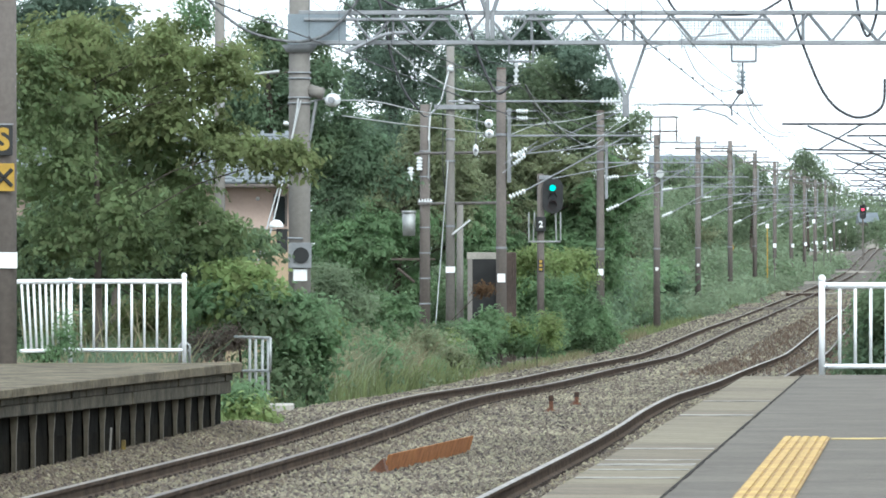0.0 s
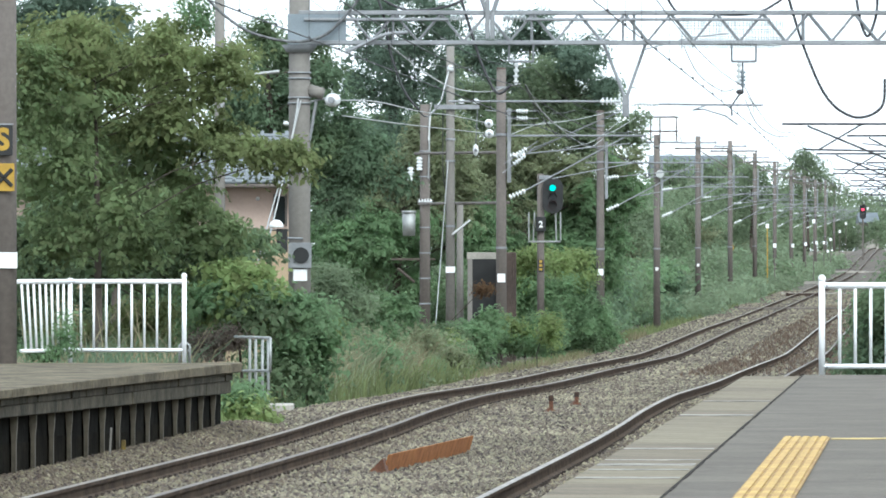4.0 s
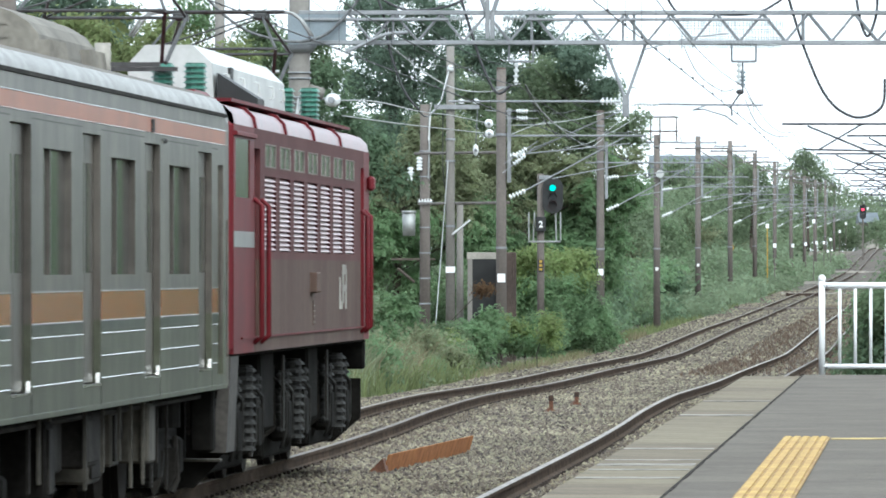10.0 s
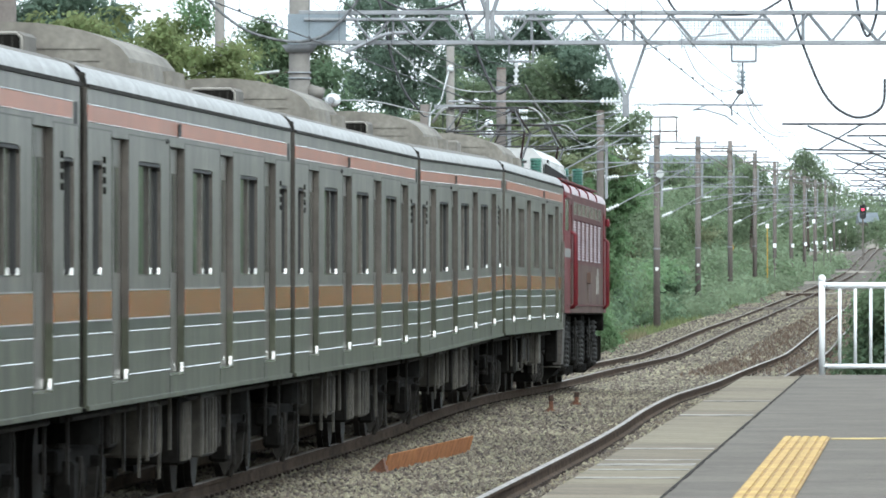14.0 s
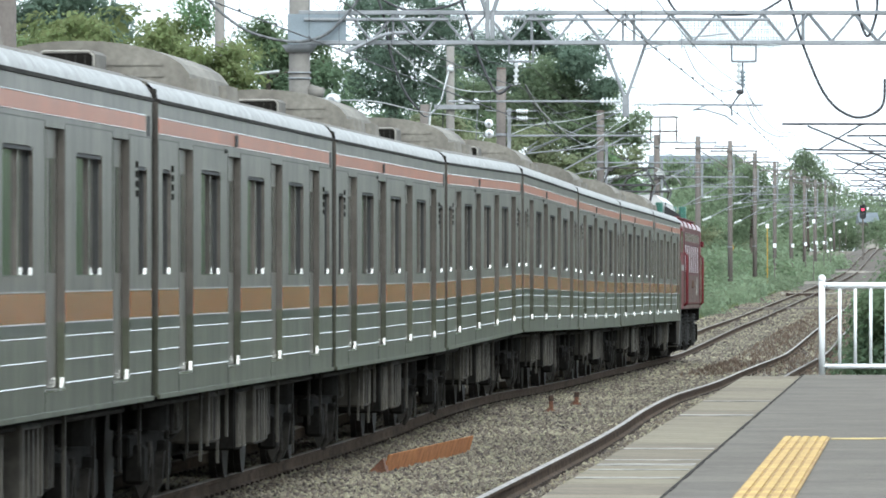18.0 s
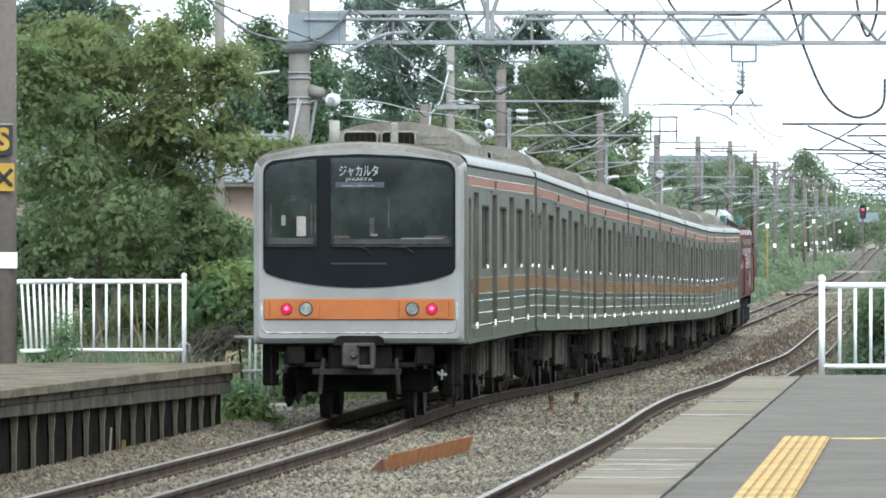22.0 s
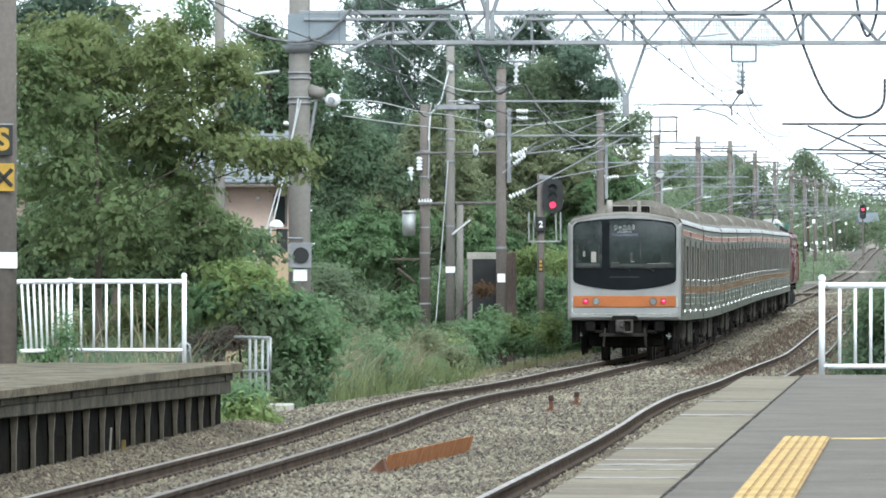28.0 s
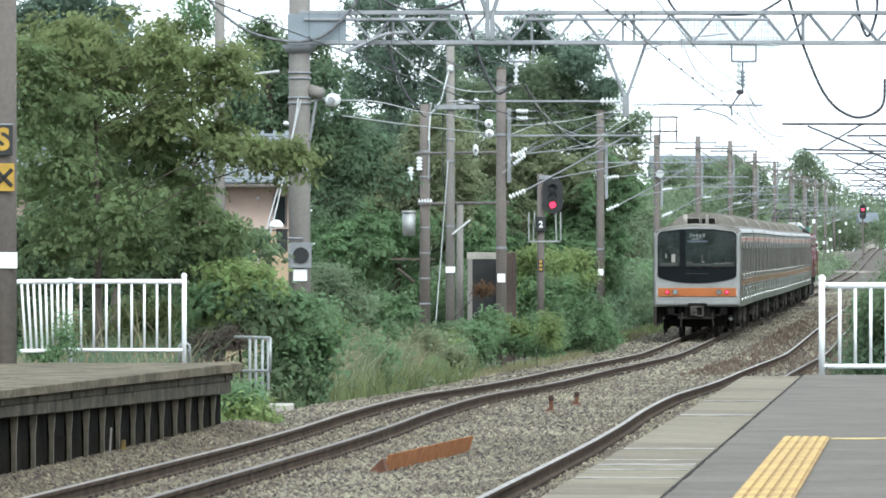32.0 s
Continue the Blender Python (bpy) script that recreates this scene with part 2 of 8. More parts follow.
M_LETTER = mat("destination_letter", (0.34, 0.36, 0.36), 0.5, var=0.2, scale=8)
M_TILE = mat("roof_tile_blue_grey", (0.115, 0.13, 0.14), 0.5, var=0.25, scale=1.5, fine=10, obj=0.2)
M_FARROOF = mat("far_roof_slate", (0.125, 0.145, 0.16), 0.9, var=0.2, scale=0.5, fine=3)
M_BARK = mat("bark", (0.085, 0.07, 0.056), 0.95, var=0.4, scale=5, fine=25, bump=0.5)
# Leaf greens carry extra blue for haze, most of all L_DEEP.
L_MID = leafmat("leaf_mid_green", (0.203, 0.272, 0.158))
L_DARK = leafmat("leaf_dark_green", (0.19, 0.266, 0.168))
L_DEEP = leafmat("leaf_deep_green", (0.18, 0.245, 0.185), 0.3)
L_OLIVE = leafmat("leaf_olive", (0.23, 0.272, 0.125))
L_BRIGHT = leafmat("leaf_bright_green", (0.238, 0.35, 0.19))
L_YELLOW = leafmat("leaf_yellow_green", (0.31, 0.39, 0.168))
L_BROWN = leafmat("leaf_reddish_brown", (0.15, 0.095, 0.055))
L_GRASS = leafmat("grass_green", (0.215, 0.25, 0.115), 0.35)
L_DRY = leafmat("grass_dry", (0.30, 0.265, 0.165), 0.35)
L_PALE = leafmat("leaf_pale_olive", (0.295, 0.328, 0.2))
L_STALK = leafmat("stalk_straw", (0.42, 0.37, 0.25), 0.3)
# Paler green for far growth; distance haze is put into this colour.
L_FAR = leafmat("leaf_hazed_green", (0.25, 0.315, 0.20), 0.3, 0.3)
L_BRAMBLE = leafmat("bramble_dry_brown", (0.215, 0.18, 0.155), 0.4)
L_RUSSET = leafmat("weed_russet", (0.2, 0.15, 0.115), 0.3)
L_BOUGH = leafmat("leaf_bough_green", (0.213, 0.274, 0.136))


# ---- mesh helpers ----
def link(name, bm, material, parent=None, label="", smooth=False):
    me = bpy.data.meshes.new(name)
    bm.to_mesh(me)
    bm.free()
    return put(name, me, material, parent, label, smooth)


def put(name, me, material, parent=None, label="", smooth=False):
    for m in material if isinstance(material, (list, tuple)) else [material]:
        if m.name not in me.materials:
            me.materials.append(m)
    if smooth:
        me.polygons.foreach_set("use_smooth", [True] * len(me.polygons))
    ob = new(name, me)
    if parent is not None:
        ob.parent = parent
    if label:
        ob["label"] = label
    return ob


def part(name, bm, material, parent, label="", smooth=False):
    return link(name, bm, material, parent, label, smooth)


def thing(name, label, category, m=None, group="", kind=""):
    ob = new(name)
    ob.empty_display_size = 0.2
    if m is not None:
        ob.matrix_basis = m
    return tagged(ob, label, category, group, kind)


def box(bm, x0, x1, y0, y1, z0, z1, bevel=0.0):
    g = bmesh.ops.create_cube(bm, size=1.0, matrix=Matrix.Translation(((x0 + x1) / 2, (y0 + y1) / 2, (z0 + z1) / 2)) @ Matrix.Diagonal((x1 - x0, y1 - y0, z1 - z0, 1)))
    if bevel:
        es = list({e for v in g["verts"] for e in v.link_edges})
        bmesh.ops.bevel(bm, geom=es, offset=bevel, segments=1, affect="EDGES")
    return bm


def boxed(x0, x1, y0, y1, z0, z1, bevel=0.0):
    return box(bmesh.new(), x0, x1, y0, y1, z0, z1, bevel)


def tube(bm, a, b, r, r2=None, seg=8, caps=True):
    a, b = Vector(a), Vector(b)
    d = b - a
    q = d.to_track_quat("Z", "Y").to_matrix().to_4x4()
    bmesh.ops.create_cone(bm, cap_ends=caps, segments=seg, radius1=r, radius2=r if r2 is None else r2, depth=d.length,
                          matrix=Matrix.Translation((a + b) / 2) @ q)
    return bm


def tubed(a, b, r, r2=None, seg=8):
    return tube(bmesh.new(), a, b, r, r2, seg)


def path_tube(bm, pts, r, seg=5):
    """One continuous tube through the points."""
    P = [Vector(p) for p in pts]
    up = Vector((0, 0, 1))
    rings = []
    for i, p in enumerate(P):
        d = (P[min(i + 1, len(P) - 1)] - P[max(i - 1, 0)]).normalized()
        if abs(d.dot(up)) > 0.95:
            up = Vector((0, 1, 0)) if abs(d.y) < 0.9 else Vector((1, 0, 0))
        u = d.cross(up).normalized()
        v = u.cross(d).normalized()
        up = v
        rings.append([bm.verts.new(p + (u * math.cos(6.2832 * k / seg) + v * math.sin(6.2832 * k / seg)) * r) for k in range(seg)])
    for a, b in zip(rings, rings[1:]):
        for k in range(seg):
            bm.faces.new((a[k], a[(k + 1) % seg], b[(k + 1) % seg], b[k]))
    bm.faces.new(rings[0][::-1])
    bm.faces.new(rings[-1])
    return bm


def ball(bm, c, r, sx=1, sy=1, sz=1, u=12, v=8):
    bmesh.ops.create_uvsphere(bm, u_segments=u, v_segments=v, radius=r, matrix=Matrix.Translation(c) @ Matrix.Diagonal((sx, sy, sz, 1)))
    return bm


def prism(bm, outline, y0, y1):
    """An outline of (x, z) drawn out from y0 to y1."""
    a = [bm.verts.new((x, y0, z)) for x, z in outline]
    b = [bm.verts.new((x, y1, z)) for x, z in outline]
    n = len(a)
    for i in range(n):
        bm.faces.new((a[i], a[(i + 1) % n], b[(i + 1) % n], b[i]))
    bm.faces.new(a[::-1])
    bm.faces.new(b)
    bmesh.ops.recalc_face_normals(bm, faces=bm.faces)
    return bm


def mesh_of(name, verts, faces):
    me = bpy.data.meshes.new(name)
    me.from_pydata(verts, [], faces)
    me.update()
    return me


# ---- the line of the railway ----
SLOPE, X_AT_0 = 0.0576, -7.506
HEAD = -math.degrees(math.atan(SLOPE))
PROF = [(-400, 0), (60, 0), (76, -.01), (90, -.025), (100, -.03), (110, -.01), (117, .025), (125, .035), (132, .025), (140, -.02), (150, -.085), (160, -.135),
        (180, -.20), (200, -.28), (220, -.36), (235, -.40), (250, -.37), (270, -.305), (300, -.205), (340, -.145), (400, .005), (450, .145), (500, .275),
        (600, .61), (700, .95), (800, 1.4), (900, 2.3), (1000, 3.2), (1100, 4.0), (1250, 4.5), (1500, 4.6), (4500, 4.6)]
_pd = np.array([p[0] for p in PROF], float)
_pz = np.array([p[1] for p in PROF], float)
_slope = np.gradient(_pz, _pd)


def prof(d):
    """Height of the rail head at the distance d."""
    d = np.asarray(d, float)
    i = np.clip(np.searchsorted(_pd, d) - 1, 0, len(_pd) - 2)
    h = _pd[i + 1] - _pd[i]
    t = np.clip((d - _pd[i]) / h, 0, 1)
    return ((1 + 2 * t) * (1 - t) ** 2 * _pz[i] + t * (1 - t) ** 2 * h * _slope[i] + t * t * (3 - 2 * t) * _pz[i + 1] + t * t * (t - 1) * h * _slope[i + 1])


def cx(d):
    """The middle of the first track at the distance d."""
    return X_AT_0 + SLOPE * d


SPACING = 4.04


def at(off, d, z=0.0):
    """A point off metres to the right of the first track's middle."""
    return Vector((cx(d) + off, d, float(prof(d)) + z))


# ---- ground, ballast and tracks ----
def strip(name, stations, section, material, label="", kind="structure", parent=None):
    """A sheet that follows the line: section is a list of (offset, height)."""
    verts, faces, n = [], [], len(section)
    for d in stations:
        p = float(prof(d))
        verts += [(cx(d) + u, d, p + g) for u, g in section]
    for i in range(len(stations) - 1):
        for j in range(n - 1):
            k = i * n + j
            faces.append((k, k + 1, k + n + 1, k + n))
    ob = put(name, mesh_of(name, verts, faces), material, parent, label, smooth=True)
    if parent is None:
        tagged(ob, label, name.split("_")[0], kind=kind)
    return ob


NEAR = list(range(-120, 60, 20)) + list(range(60, 300, 4)) + list(range(300, 700, 20)) + list(range(700, 1500, 50))
strip("ground", [-400, -200] + NEAR + [1500, 2000, 3000, 4500],
      [(-1500, -0.6), (-300, -0.6), (-60, -0.6), (-20, -0.55), (-8, -0.5), (-4.0, -0.5), (-2, -0.5), (6, -0.5), (9, -0.5), (20, -0.55), (60, -0.6), (300, -0.6), (1500, -0.6)],
      M_EARTH, "brown trampled earth beside the railway line")
strip("ballast_bed", NEAR, [(-3.1, -0.52), (-2.2, -0.235), (-0.7, -0.205), (0.7, -0.205), (2.0, -0.215), (3.3, -0.205), (4.8, -0.205), (6.2, -0.24), (7.1, -0.52)],
      M_BALLAST, "grey-brown crushed stone track bed", "structure")


strip("ballast_heap", list(range(56, 116, 2)), [(-2.4, -0.075), (-1.6, -0.075), (-1.1, -0.215)], M_BALLAST, "crushed stone heaped against the platform piles")


def stones(name, d0, d1, u0, u1, count, size, material, label, seed, zoff=-0.21):
    rs = np.random.RandomState(seed)
    base = np.array([(1, 0, 0), (-1, 0, 0), (0, 1, 0), (0, -1, 0), (0, 0, 0.8)], float)
    tri = np.array([(0, 2, 4), (2, 1, 4), (1, 3, 4), (3, 0, 4)])
    d = d0 + (d1 - d0) * rs.rand(count)
    u = u0 + (u1 - u0) * rs.rand(count)
    keep = (np.abs(u - 0.55) > 0.12) & (np.abs(u + 0.55) > 0.12) & (np.abs(u - SPACING + 0.55) > 0.12) & (np.abs(u - SPACING - 0.55) > 0.12)
    if material is M_STONE:
        # Fewer grey stones along the platform foot, so it looks shaded.
        keep &= (u > -0.95) | (d > 114) | (rs.rand(count) < 0.3)
        keep &= (rs.rand(count) < 0.4) | ((np.abs(u) > 0.95) & (np.abs(u - SPACING) > 0.95))
    d, u = d[keep], u[keep]
    n = len(d)
    sz = size * (0.6 + 0.8 * rs.rand(n))
    drop = np.where(u < -2.2, (-2.2 - u) * 0.32, 0) - 0.15 * np.clip((-1.1 - u) / 0.5, 0, 1) * np.clip((117 - d) / 4, 0, 1) - 0.045 * np.clip((1.25 - np.minimum(np.abs(u), np.abs(u - SPACING))) / 0.4, 0, 1)
    c = np.stack([cx(d) + u, d, prof(d) + zoff - drop + sz * (0.1 + 0.7 * rs.rand(n))], 1)
    v = base[None] * (0.7 + 0.6 * rs.rand(n, 5, 1)) + (rs.rand(n, 5, 3) - 0.5) * 0.7
    a = rs.rand(n) * 6.28
    ca, sa = np.cos(a), np.sin(a)
    vx = v[..., 0] * ca[:, None] - v[..., 1] * sa[:, None]
    vy = v[..., 0] * sa[:, None] + v[..., 1] * ca[:, None]
    v = np.stack([vx, vy, v[..., 2]], -1) * sz[:, None, None] + c[:, None]
    f = tri[None] + (np.arange(n) * 5)[:, None, None]
    return tagged(put(name, bulk(name, v.reshape(-1, 3), f.reshape(-1, 3)), material), label, "gravel", kind="stuff")


def bulk(name, verts, faces):
    """A mesh from arrays; all faces have the same number of corners."""
    me = bpy.data.meshes.new(name)
    nf, k = faces.shape
    me.vertices.add(len(verts))
    me.vertices.foreach_set("co", np.ascontiguousarray(verts, dtype=np.float32).ravel())
    me.loops.add(nf * k)
    me.loops.foreach_set("vertex_index", np.ascontiguousarray(faces, dtype=np.int32).ravel())
    me.polygons.add(nf)
    me.polygons.foreach_set("loop_start", np.arange(0, nf * k, k, dtype=np.int32))
    me.polygons.foreach_set("loop_total", np.full(nf, k, dtype=np.int32))
    me.update(calc_edges=True)
    return me


stones("ballast_stones", 72, 112, -2.7, 5.6, 95000, 0.023, M_STONE, "loose grey crushed ballast stones between the rails", 1)
stones("ballast_stones", 112, 180, -2.8, 6.3, 84000, 0.027, M_STONE, "loose grey crushed ballast stones beyond the platform end", 2)
stones("ballast_stones", 180, 330, -2.8, 6.5, 46000, 0.038, M_STONE, "loose grey crushed ballast stones far along the line", 3)
stones("ballast_stones", 330, 560, -2.8, 6.6, 26000, 0.06, M_STONE, "grey-brown ballast in the distance", 6)
stones("rusty_ballast_stones", 72, 180, -1.0, 1.0, 40000, 0.024, M_STONE_BROWN, "rust-brown ballast stones along the rails", 4)
# Dark brown stones stand in for shade under the platform edge.
stones("rusty_ballast_stones", 72, 116, -1.8, -0.9, 26000, 0.024, M_STONE_BROWN, "brown dirty ballast stones, also painting shade at the platform foot", 7)
stones("rusty_ballast_stones", 76, 180, 3.0, 5.2, 26000, 0.024, M_STONE_BROWN, "rust-brown ballast stones beside the platform", 5)

RAIL_SECTION = [(-0.064, -0.153), (0.064, -0.153), (0.064, -0.142), (0.012, -0.122), (0.009, -0.05), (0.0325, -0.042), (0.0325, -0.008), (0.024, 0.0),
                (-0.024, 0.0), (-0.0325, -0.008), (-0.0325, -0.042), (-0.009, -0.05), (-0.012, -0.122), (-0.064, -0.142)]


def track(off, label, top):
    t = thing("track", label, "railway track", kind="structure")
    st = list(range(-60, 60, 20)) + list(range(60, 260, 2)) + list(range(260, 700, 10)) + list(range(700, 1260, 25))
    for side in (-0.55, 0.55):
        verts, faces, n = [], [], len(RAIL_SECTION)
        for d in st:
            o = at(off + side, d)
            verts += [(o.x + x, o.y, o.z + z) for x, z in RAIL_SECTION]
        for i in range(len(st) - 1):
            for j in range(n):
                k = i * n
                faces.append((k + j, k + (j + 1) % n, k + n + (j + 1) % n, k + n + j))
        me = mesh_of("rail", verts, faces)
        me.materials.append(M_RAIL)
        me.materials.append(top if side < 0 else M_RAILDULL)
        idx = [1 if (i % n) in (6, 7, 8) else 0 for i in range(len(faces))]
        me.polygons.foreach_set("material_index", idx)
        ob = put("rail", me, M_RAIL, t, "steel rail with a worn bright head")
    # sleepers: the nearest singly, those far off joined
    bm = boxed(-1.0, 1.0, -0.11, 0.11, -0.30, -0.166, 0.012)
    me = bpy.data.meshes.new("sleeper")
    bm.to_mesh(me)
    bm.free()
    me.materials.append(M_SLEEPER)
    far = bmesh.new()
    for i in range(212):
        p = at(off, -57 + 0.6 * i)
        box(far, p.x - 1, p.x + 1, p.y - 0.11, p.y + 0.11, p.z - 0.3, p.z - 0.16)
    for i in range(560):
        d = 70 + 0.6 * i
        p = at(off, d)
        if i < 300:
            s = new("sleeper", me)
            s.parent = t
            s.matrix_basis = pose(p.x, p.y, p.z + 0.004 * math.sin(i * 2.7), 0, 0, HEAD)
        elif i % 2 == 0:
            box(far, p.x - 1, p.x + 1, d - 0.11, d + 0.11, p.z - 0.3, p.z - 0.16)
    tagged(part("sleepers", far, M_SLEEPER, t), kind="stuff")
    clips = bmesh.new()
    cv, cf = [], []
    for i in range(330):
        d = 70 + 0.6 * i
        for s in (-0.55, 0.55):
            for e in (-0.1, 0.1):
                p = at(off + s + e, d)
                k = len(cv)
                for zz, w in ((-0.205, 0.021), (-0.118, 0.017)):
                    cv += [(p.x - w, p.y - w * 1.3, p.z + zz), (p.x + w, p.y - w * 1.3, p.z + zz), (p.x + w, p.y + w * 1.3, p.z + zz), (p.x - w, p.y + w * 1.3, p.z + zz)]
                cf += [(k, k + 1, k + 5, k + 4), (k + 1, k + 2, k + 6, k + 5), (k + 2, k + 3, k + 7, k + 6), (k + 3, k, k + 4, k + 7), (k + 4, k + 5, k + 6, k + 7)]
    clips.free()
    tagged(put("rail_clip", mesh_of("rail_clip", cv, cf), M_CLIP, t, "rust-brown rail fastening clips"), kind="stuff")
    return t


track(0.0, "railway track with worn rails on concrete sleepers", M_RAILMID)
track(SPACING, "railway track beside the near platform edge", M_RAILTOP)

# rusted steel beam lying between the tracks, and two rusted stakes
def beam():
    a, b = Vector((-0.60, 92.8, -0.16)), Vector((0.36, 103.0, -0.16))
    t = thing("steel_beam", "rust-orange steel beam lying on the ballast between tracks", "steel beam",
              Matrix.Translation(a) @ pose(0, 0, 0, 0, 0, -math.degrees(math.atan2(b.x - a.x, b.y - a.y))))
    L = (b - a).length
    web = boxed(0.0, 0.014, 0, L, -0.07, 0.135, 0.003)
    for v in web.verts:
        v.co.x += 0.28 * (v.co.z - 0.135)
        v.co.z += 0.006 * math.sin(1.3 * v.co.y)
    part("web", web, M_RUST, t, "rust-orange leaning flank")
    part("flange", boxed(-0.2, -0.05, 0.0, L, -0.07, -0.056, 0.003), M_RUST, t)
    part("end_scrap", prism(bmesh.new(), [(-0.2, -0.05), (0.0, -0.06), (-0.04, 0.1)], -0.2, 0.1), M_STAKE, t, "dark rusted broken end")


beam()
for (x, d, h) in ((1.62, 127, 0.23), (2.12, 134.5, 0.19)):
    z = float(prof(d)) - 0.21
    t = thing("rusty_stake", "rusted steel stake standing up out of the ballast", "stake", pose(x, d, z, 0, 0, 12), "stakes in the ballast")
    part("shaft", boxed(-0.03, 0.03, -0.02, 0.02, -0.1, h, 0.006), M_STAKE, t)
    part("head", boxed(-0.036, 0.036, -0.03, 0.03, h - 0.04, h + 0.04, 0.008), M_STAKEDARK, t)
    part("foot_plate", prism(bmesh.new(), [(-0.13, -0.02), (0.11, -0.02), (0.05, 0.05), (-0.04, 0.09)], -0.06, 0.06), M_STAKE, t)
t = thing("track_marker", "small white marker block lying beside the rail", "marker", pose(0.32, 131.5, float(prof(131.5)) - 0.19))
part("block", boxed(-0.06, 0.06, -0.1, 0.1, 0, 0.09, 0.01), M_WHITE, t)

# bars laid across the line far off
for d, u0, u1, material, label in ((505, -1.1, 0.75, M_STAKEDARK, "dark timber laid across the rails"), (640, -2.5, -0.75, M_CONC, "pale concrete cable cover beside the rails"), (800, -1.9, 1.3, M_CONC, "pale concrete cable cover across the line")):
    z = float(prof(d)) + 0.02
    t = thing("crossing_bar", label, "crossing bar", pose(cx(d), d, z), "bars across the line")
    part("bar", boxed(u0, u1, -0.25, 0.25, -0.2, 0.02, 0.01), material, t)
    for u in (u0, u1):
        part("end_block", boxed(u - 0.06, u + 0.06, -0.3, 0.3, -0.26, 0.05, 0.01), material, t)

# ---- near platform, on which the camera stands ----
PZ, EDGE = 0.95, SPACING + 1.6
P_END = 85.4


def skew(bm):
    """Shear straight work along y to the line's heading; x counts as an offset from the first track."""
    for v in bm.verts:
        v.co.x += cx(v.co.y)
    return bm


near = thing("platform_near", "asphalt station platform with a concrete coping edge", "platform", kind="structure")
part("platform_body", skew(boxed(EDGE + 0.12, EDGE + 7.0, -40, P_END, -0.5, PZ - 0.12)), M_CONC_DARK, near)
part("surface", skew(boxed(EDGE + 0.586, EDGE + 7.0, -40, P_END, PZ - 0.118, PZ - 0.004)), M_ASPHALT, near, "dark grey worn asphalt surface")
cop = boxed(0.0, 0.575, 0, 1.96, PZ - 0.118, PZ, 0.006)
for v in cop.verts:
    v.co.x += SLOPE * v.co.y
cme = bpy.data.meshes.new("coping_slab")
cop.to_mesh(cme)
cop.free()
cme.materials.append(M_COPING)
d = -38.0
while d < P_END - 1.9:
    ob = new("coping_slab", cme)
    ob.parent = near
    ob.location = (cx(d) + EDGE, d, 0.002 * math.sin(d * 3.1))
    d += 1.97
for d, w in ((43.8, 0.34), (45.6, 0.22), (46.6, 0.5), (47.9, 0.2), (50.8, 0.3), (62.0, 0.5), (68.5, 0.3)):
    part("worn_stripe", skew(boxed(EDGE + 0.02, EDGE + 0.56, d, d + w, PZ - 0.001, PZ + 0.004)), M_WLINE, near, "worn pale stripe across the coping")
rc = random.Random(3)
d = 18.0
while d < P_END - 0.5:
    n = rc.uniform(0.25, 0.8)
    part("joint_gap", skew(boxed(EDGE + 0.574 - rc.uniform(0, 0.008), EDGE + 0.582 + rc.uniform(0, 0.012), d, d + n, PZ - 0.02, PZ - 0.0005)), M_JOINT, near, "dark crumbling joint beside the coping")
    d += n * rc.uniform(0.9, 1.2)
tile = boxed(0, 0.296, 0, 0.296, 0, 0.008)
flat = len(tile.faces)
for k in range(5):
    box(tile, 0.012 + 0.0575 * k, 0.049 + 0.0575 * k, 0.004, 0.292, 0.008, 0.014)
tile.faces.ensure_lookup_table()
for f in tile.faces[:flat]:
    f.material_index = 1
for v in tile.verts:
    v.co.x += SLOPE * v.co.y
tme = bpy.data.meshes.new("tactile_tile")
tile.to_mesh(tme)
tile.free()
tme.materials.append(M_TACTILE)
tme.materials.append(M_TACTILE_GROOVE)
for i in range(70):
    d = 54.2 - 0.3 * (i + 1)
    ob = new("tactile_tile", tme)
    ob.parent = near
    ob.location = (cx(d) + 6.564, d, PZ - 0.002)
part("painted_line", skew(boxed(6.87, 10.6, 53.85, 54.15, PZ - 0.003, PZ + 0.002)), M_YLINE, near, "faded yellow painted line")


def fence(name, label, pts, z, post_h, rail_hi, rail_lo, pitch, posts, r_post=0.032, r_bar=0.017, group="", capped=(0, 1, 2), lean=0.0):
    """A railing along pts (x, y); posts at the given indices of pts."""
    t = thing(name, label, "fence", pose(pts[0][0], pts[0][1], z), group)
    o = Vector((pts[0][0], pts[0][1]))
    P = [Vector((p[0], p[1])) - o for p in pts]
    for i in posts:
        b = P[i]
        pst = part("post", tubed((b.x, b.y, -0.05), (b.x, b.y, post_h - 0.06), r_post, seg=12), M_WHITE, t, smooth=True)
        if i in capped:
            part("ball_cap", ball(bmesh.new(), (b.x, b.y, post_h - 0.035), r_post * 1.25), M_WHITE, pst, smooth=True)
        for zz in (rail_hi, rail_lo):
            ball(cl := bmesh.new(), (b.x + 0.05, b.y - 0.035, zz - 0.01), 0.014)
            part("bolt", cl, M_STEEL, pst)
    for j, (a, b) in enumerate(zip(P, P[1:])):
        tilt = lean if j == len(P) - 2 else 0.0
        for zz, hh in ((rail_hi, 0.032), (rail_lo, 0.026)):
            part("rail", tubed((a.x, a.y, zz), (b.x - (tilt if zz == rail_hi else 0), b.y, zz), hh, seg=10), M_WHITE, t, smooth=True)
        n = int((b - a).length / pitch)
        for k in range(1, n):
            q = a + (b - a) * ((k + 0.15) / n)
            part("baluster", tubed((q.x, q.y, rail_lo), (q.x - tilt * k / n, q.y, rail_hi), r_bar, seg=8), M_WHITE, t, smooth=True)
    return t


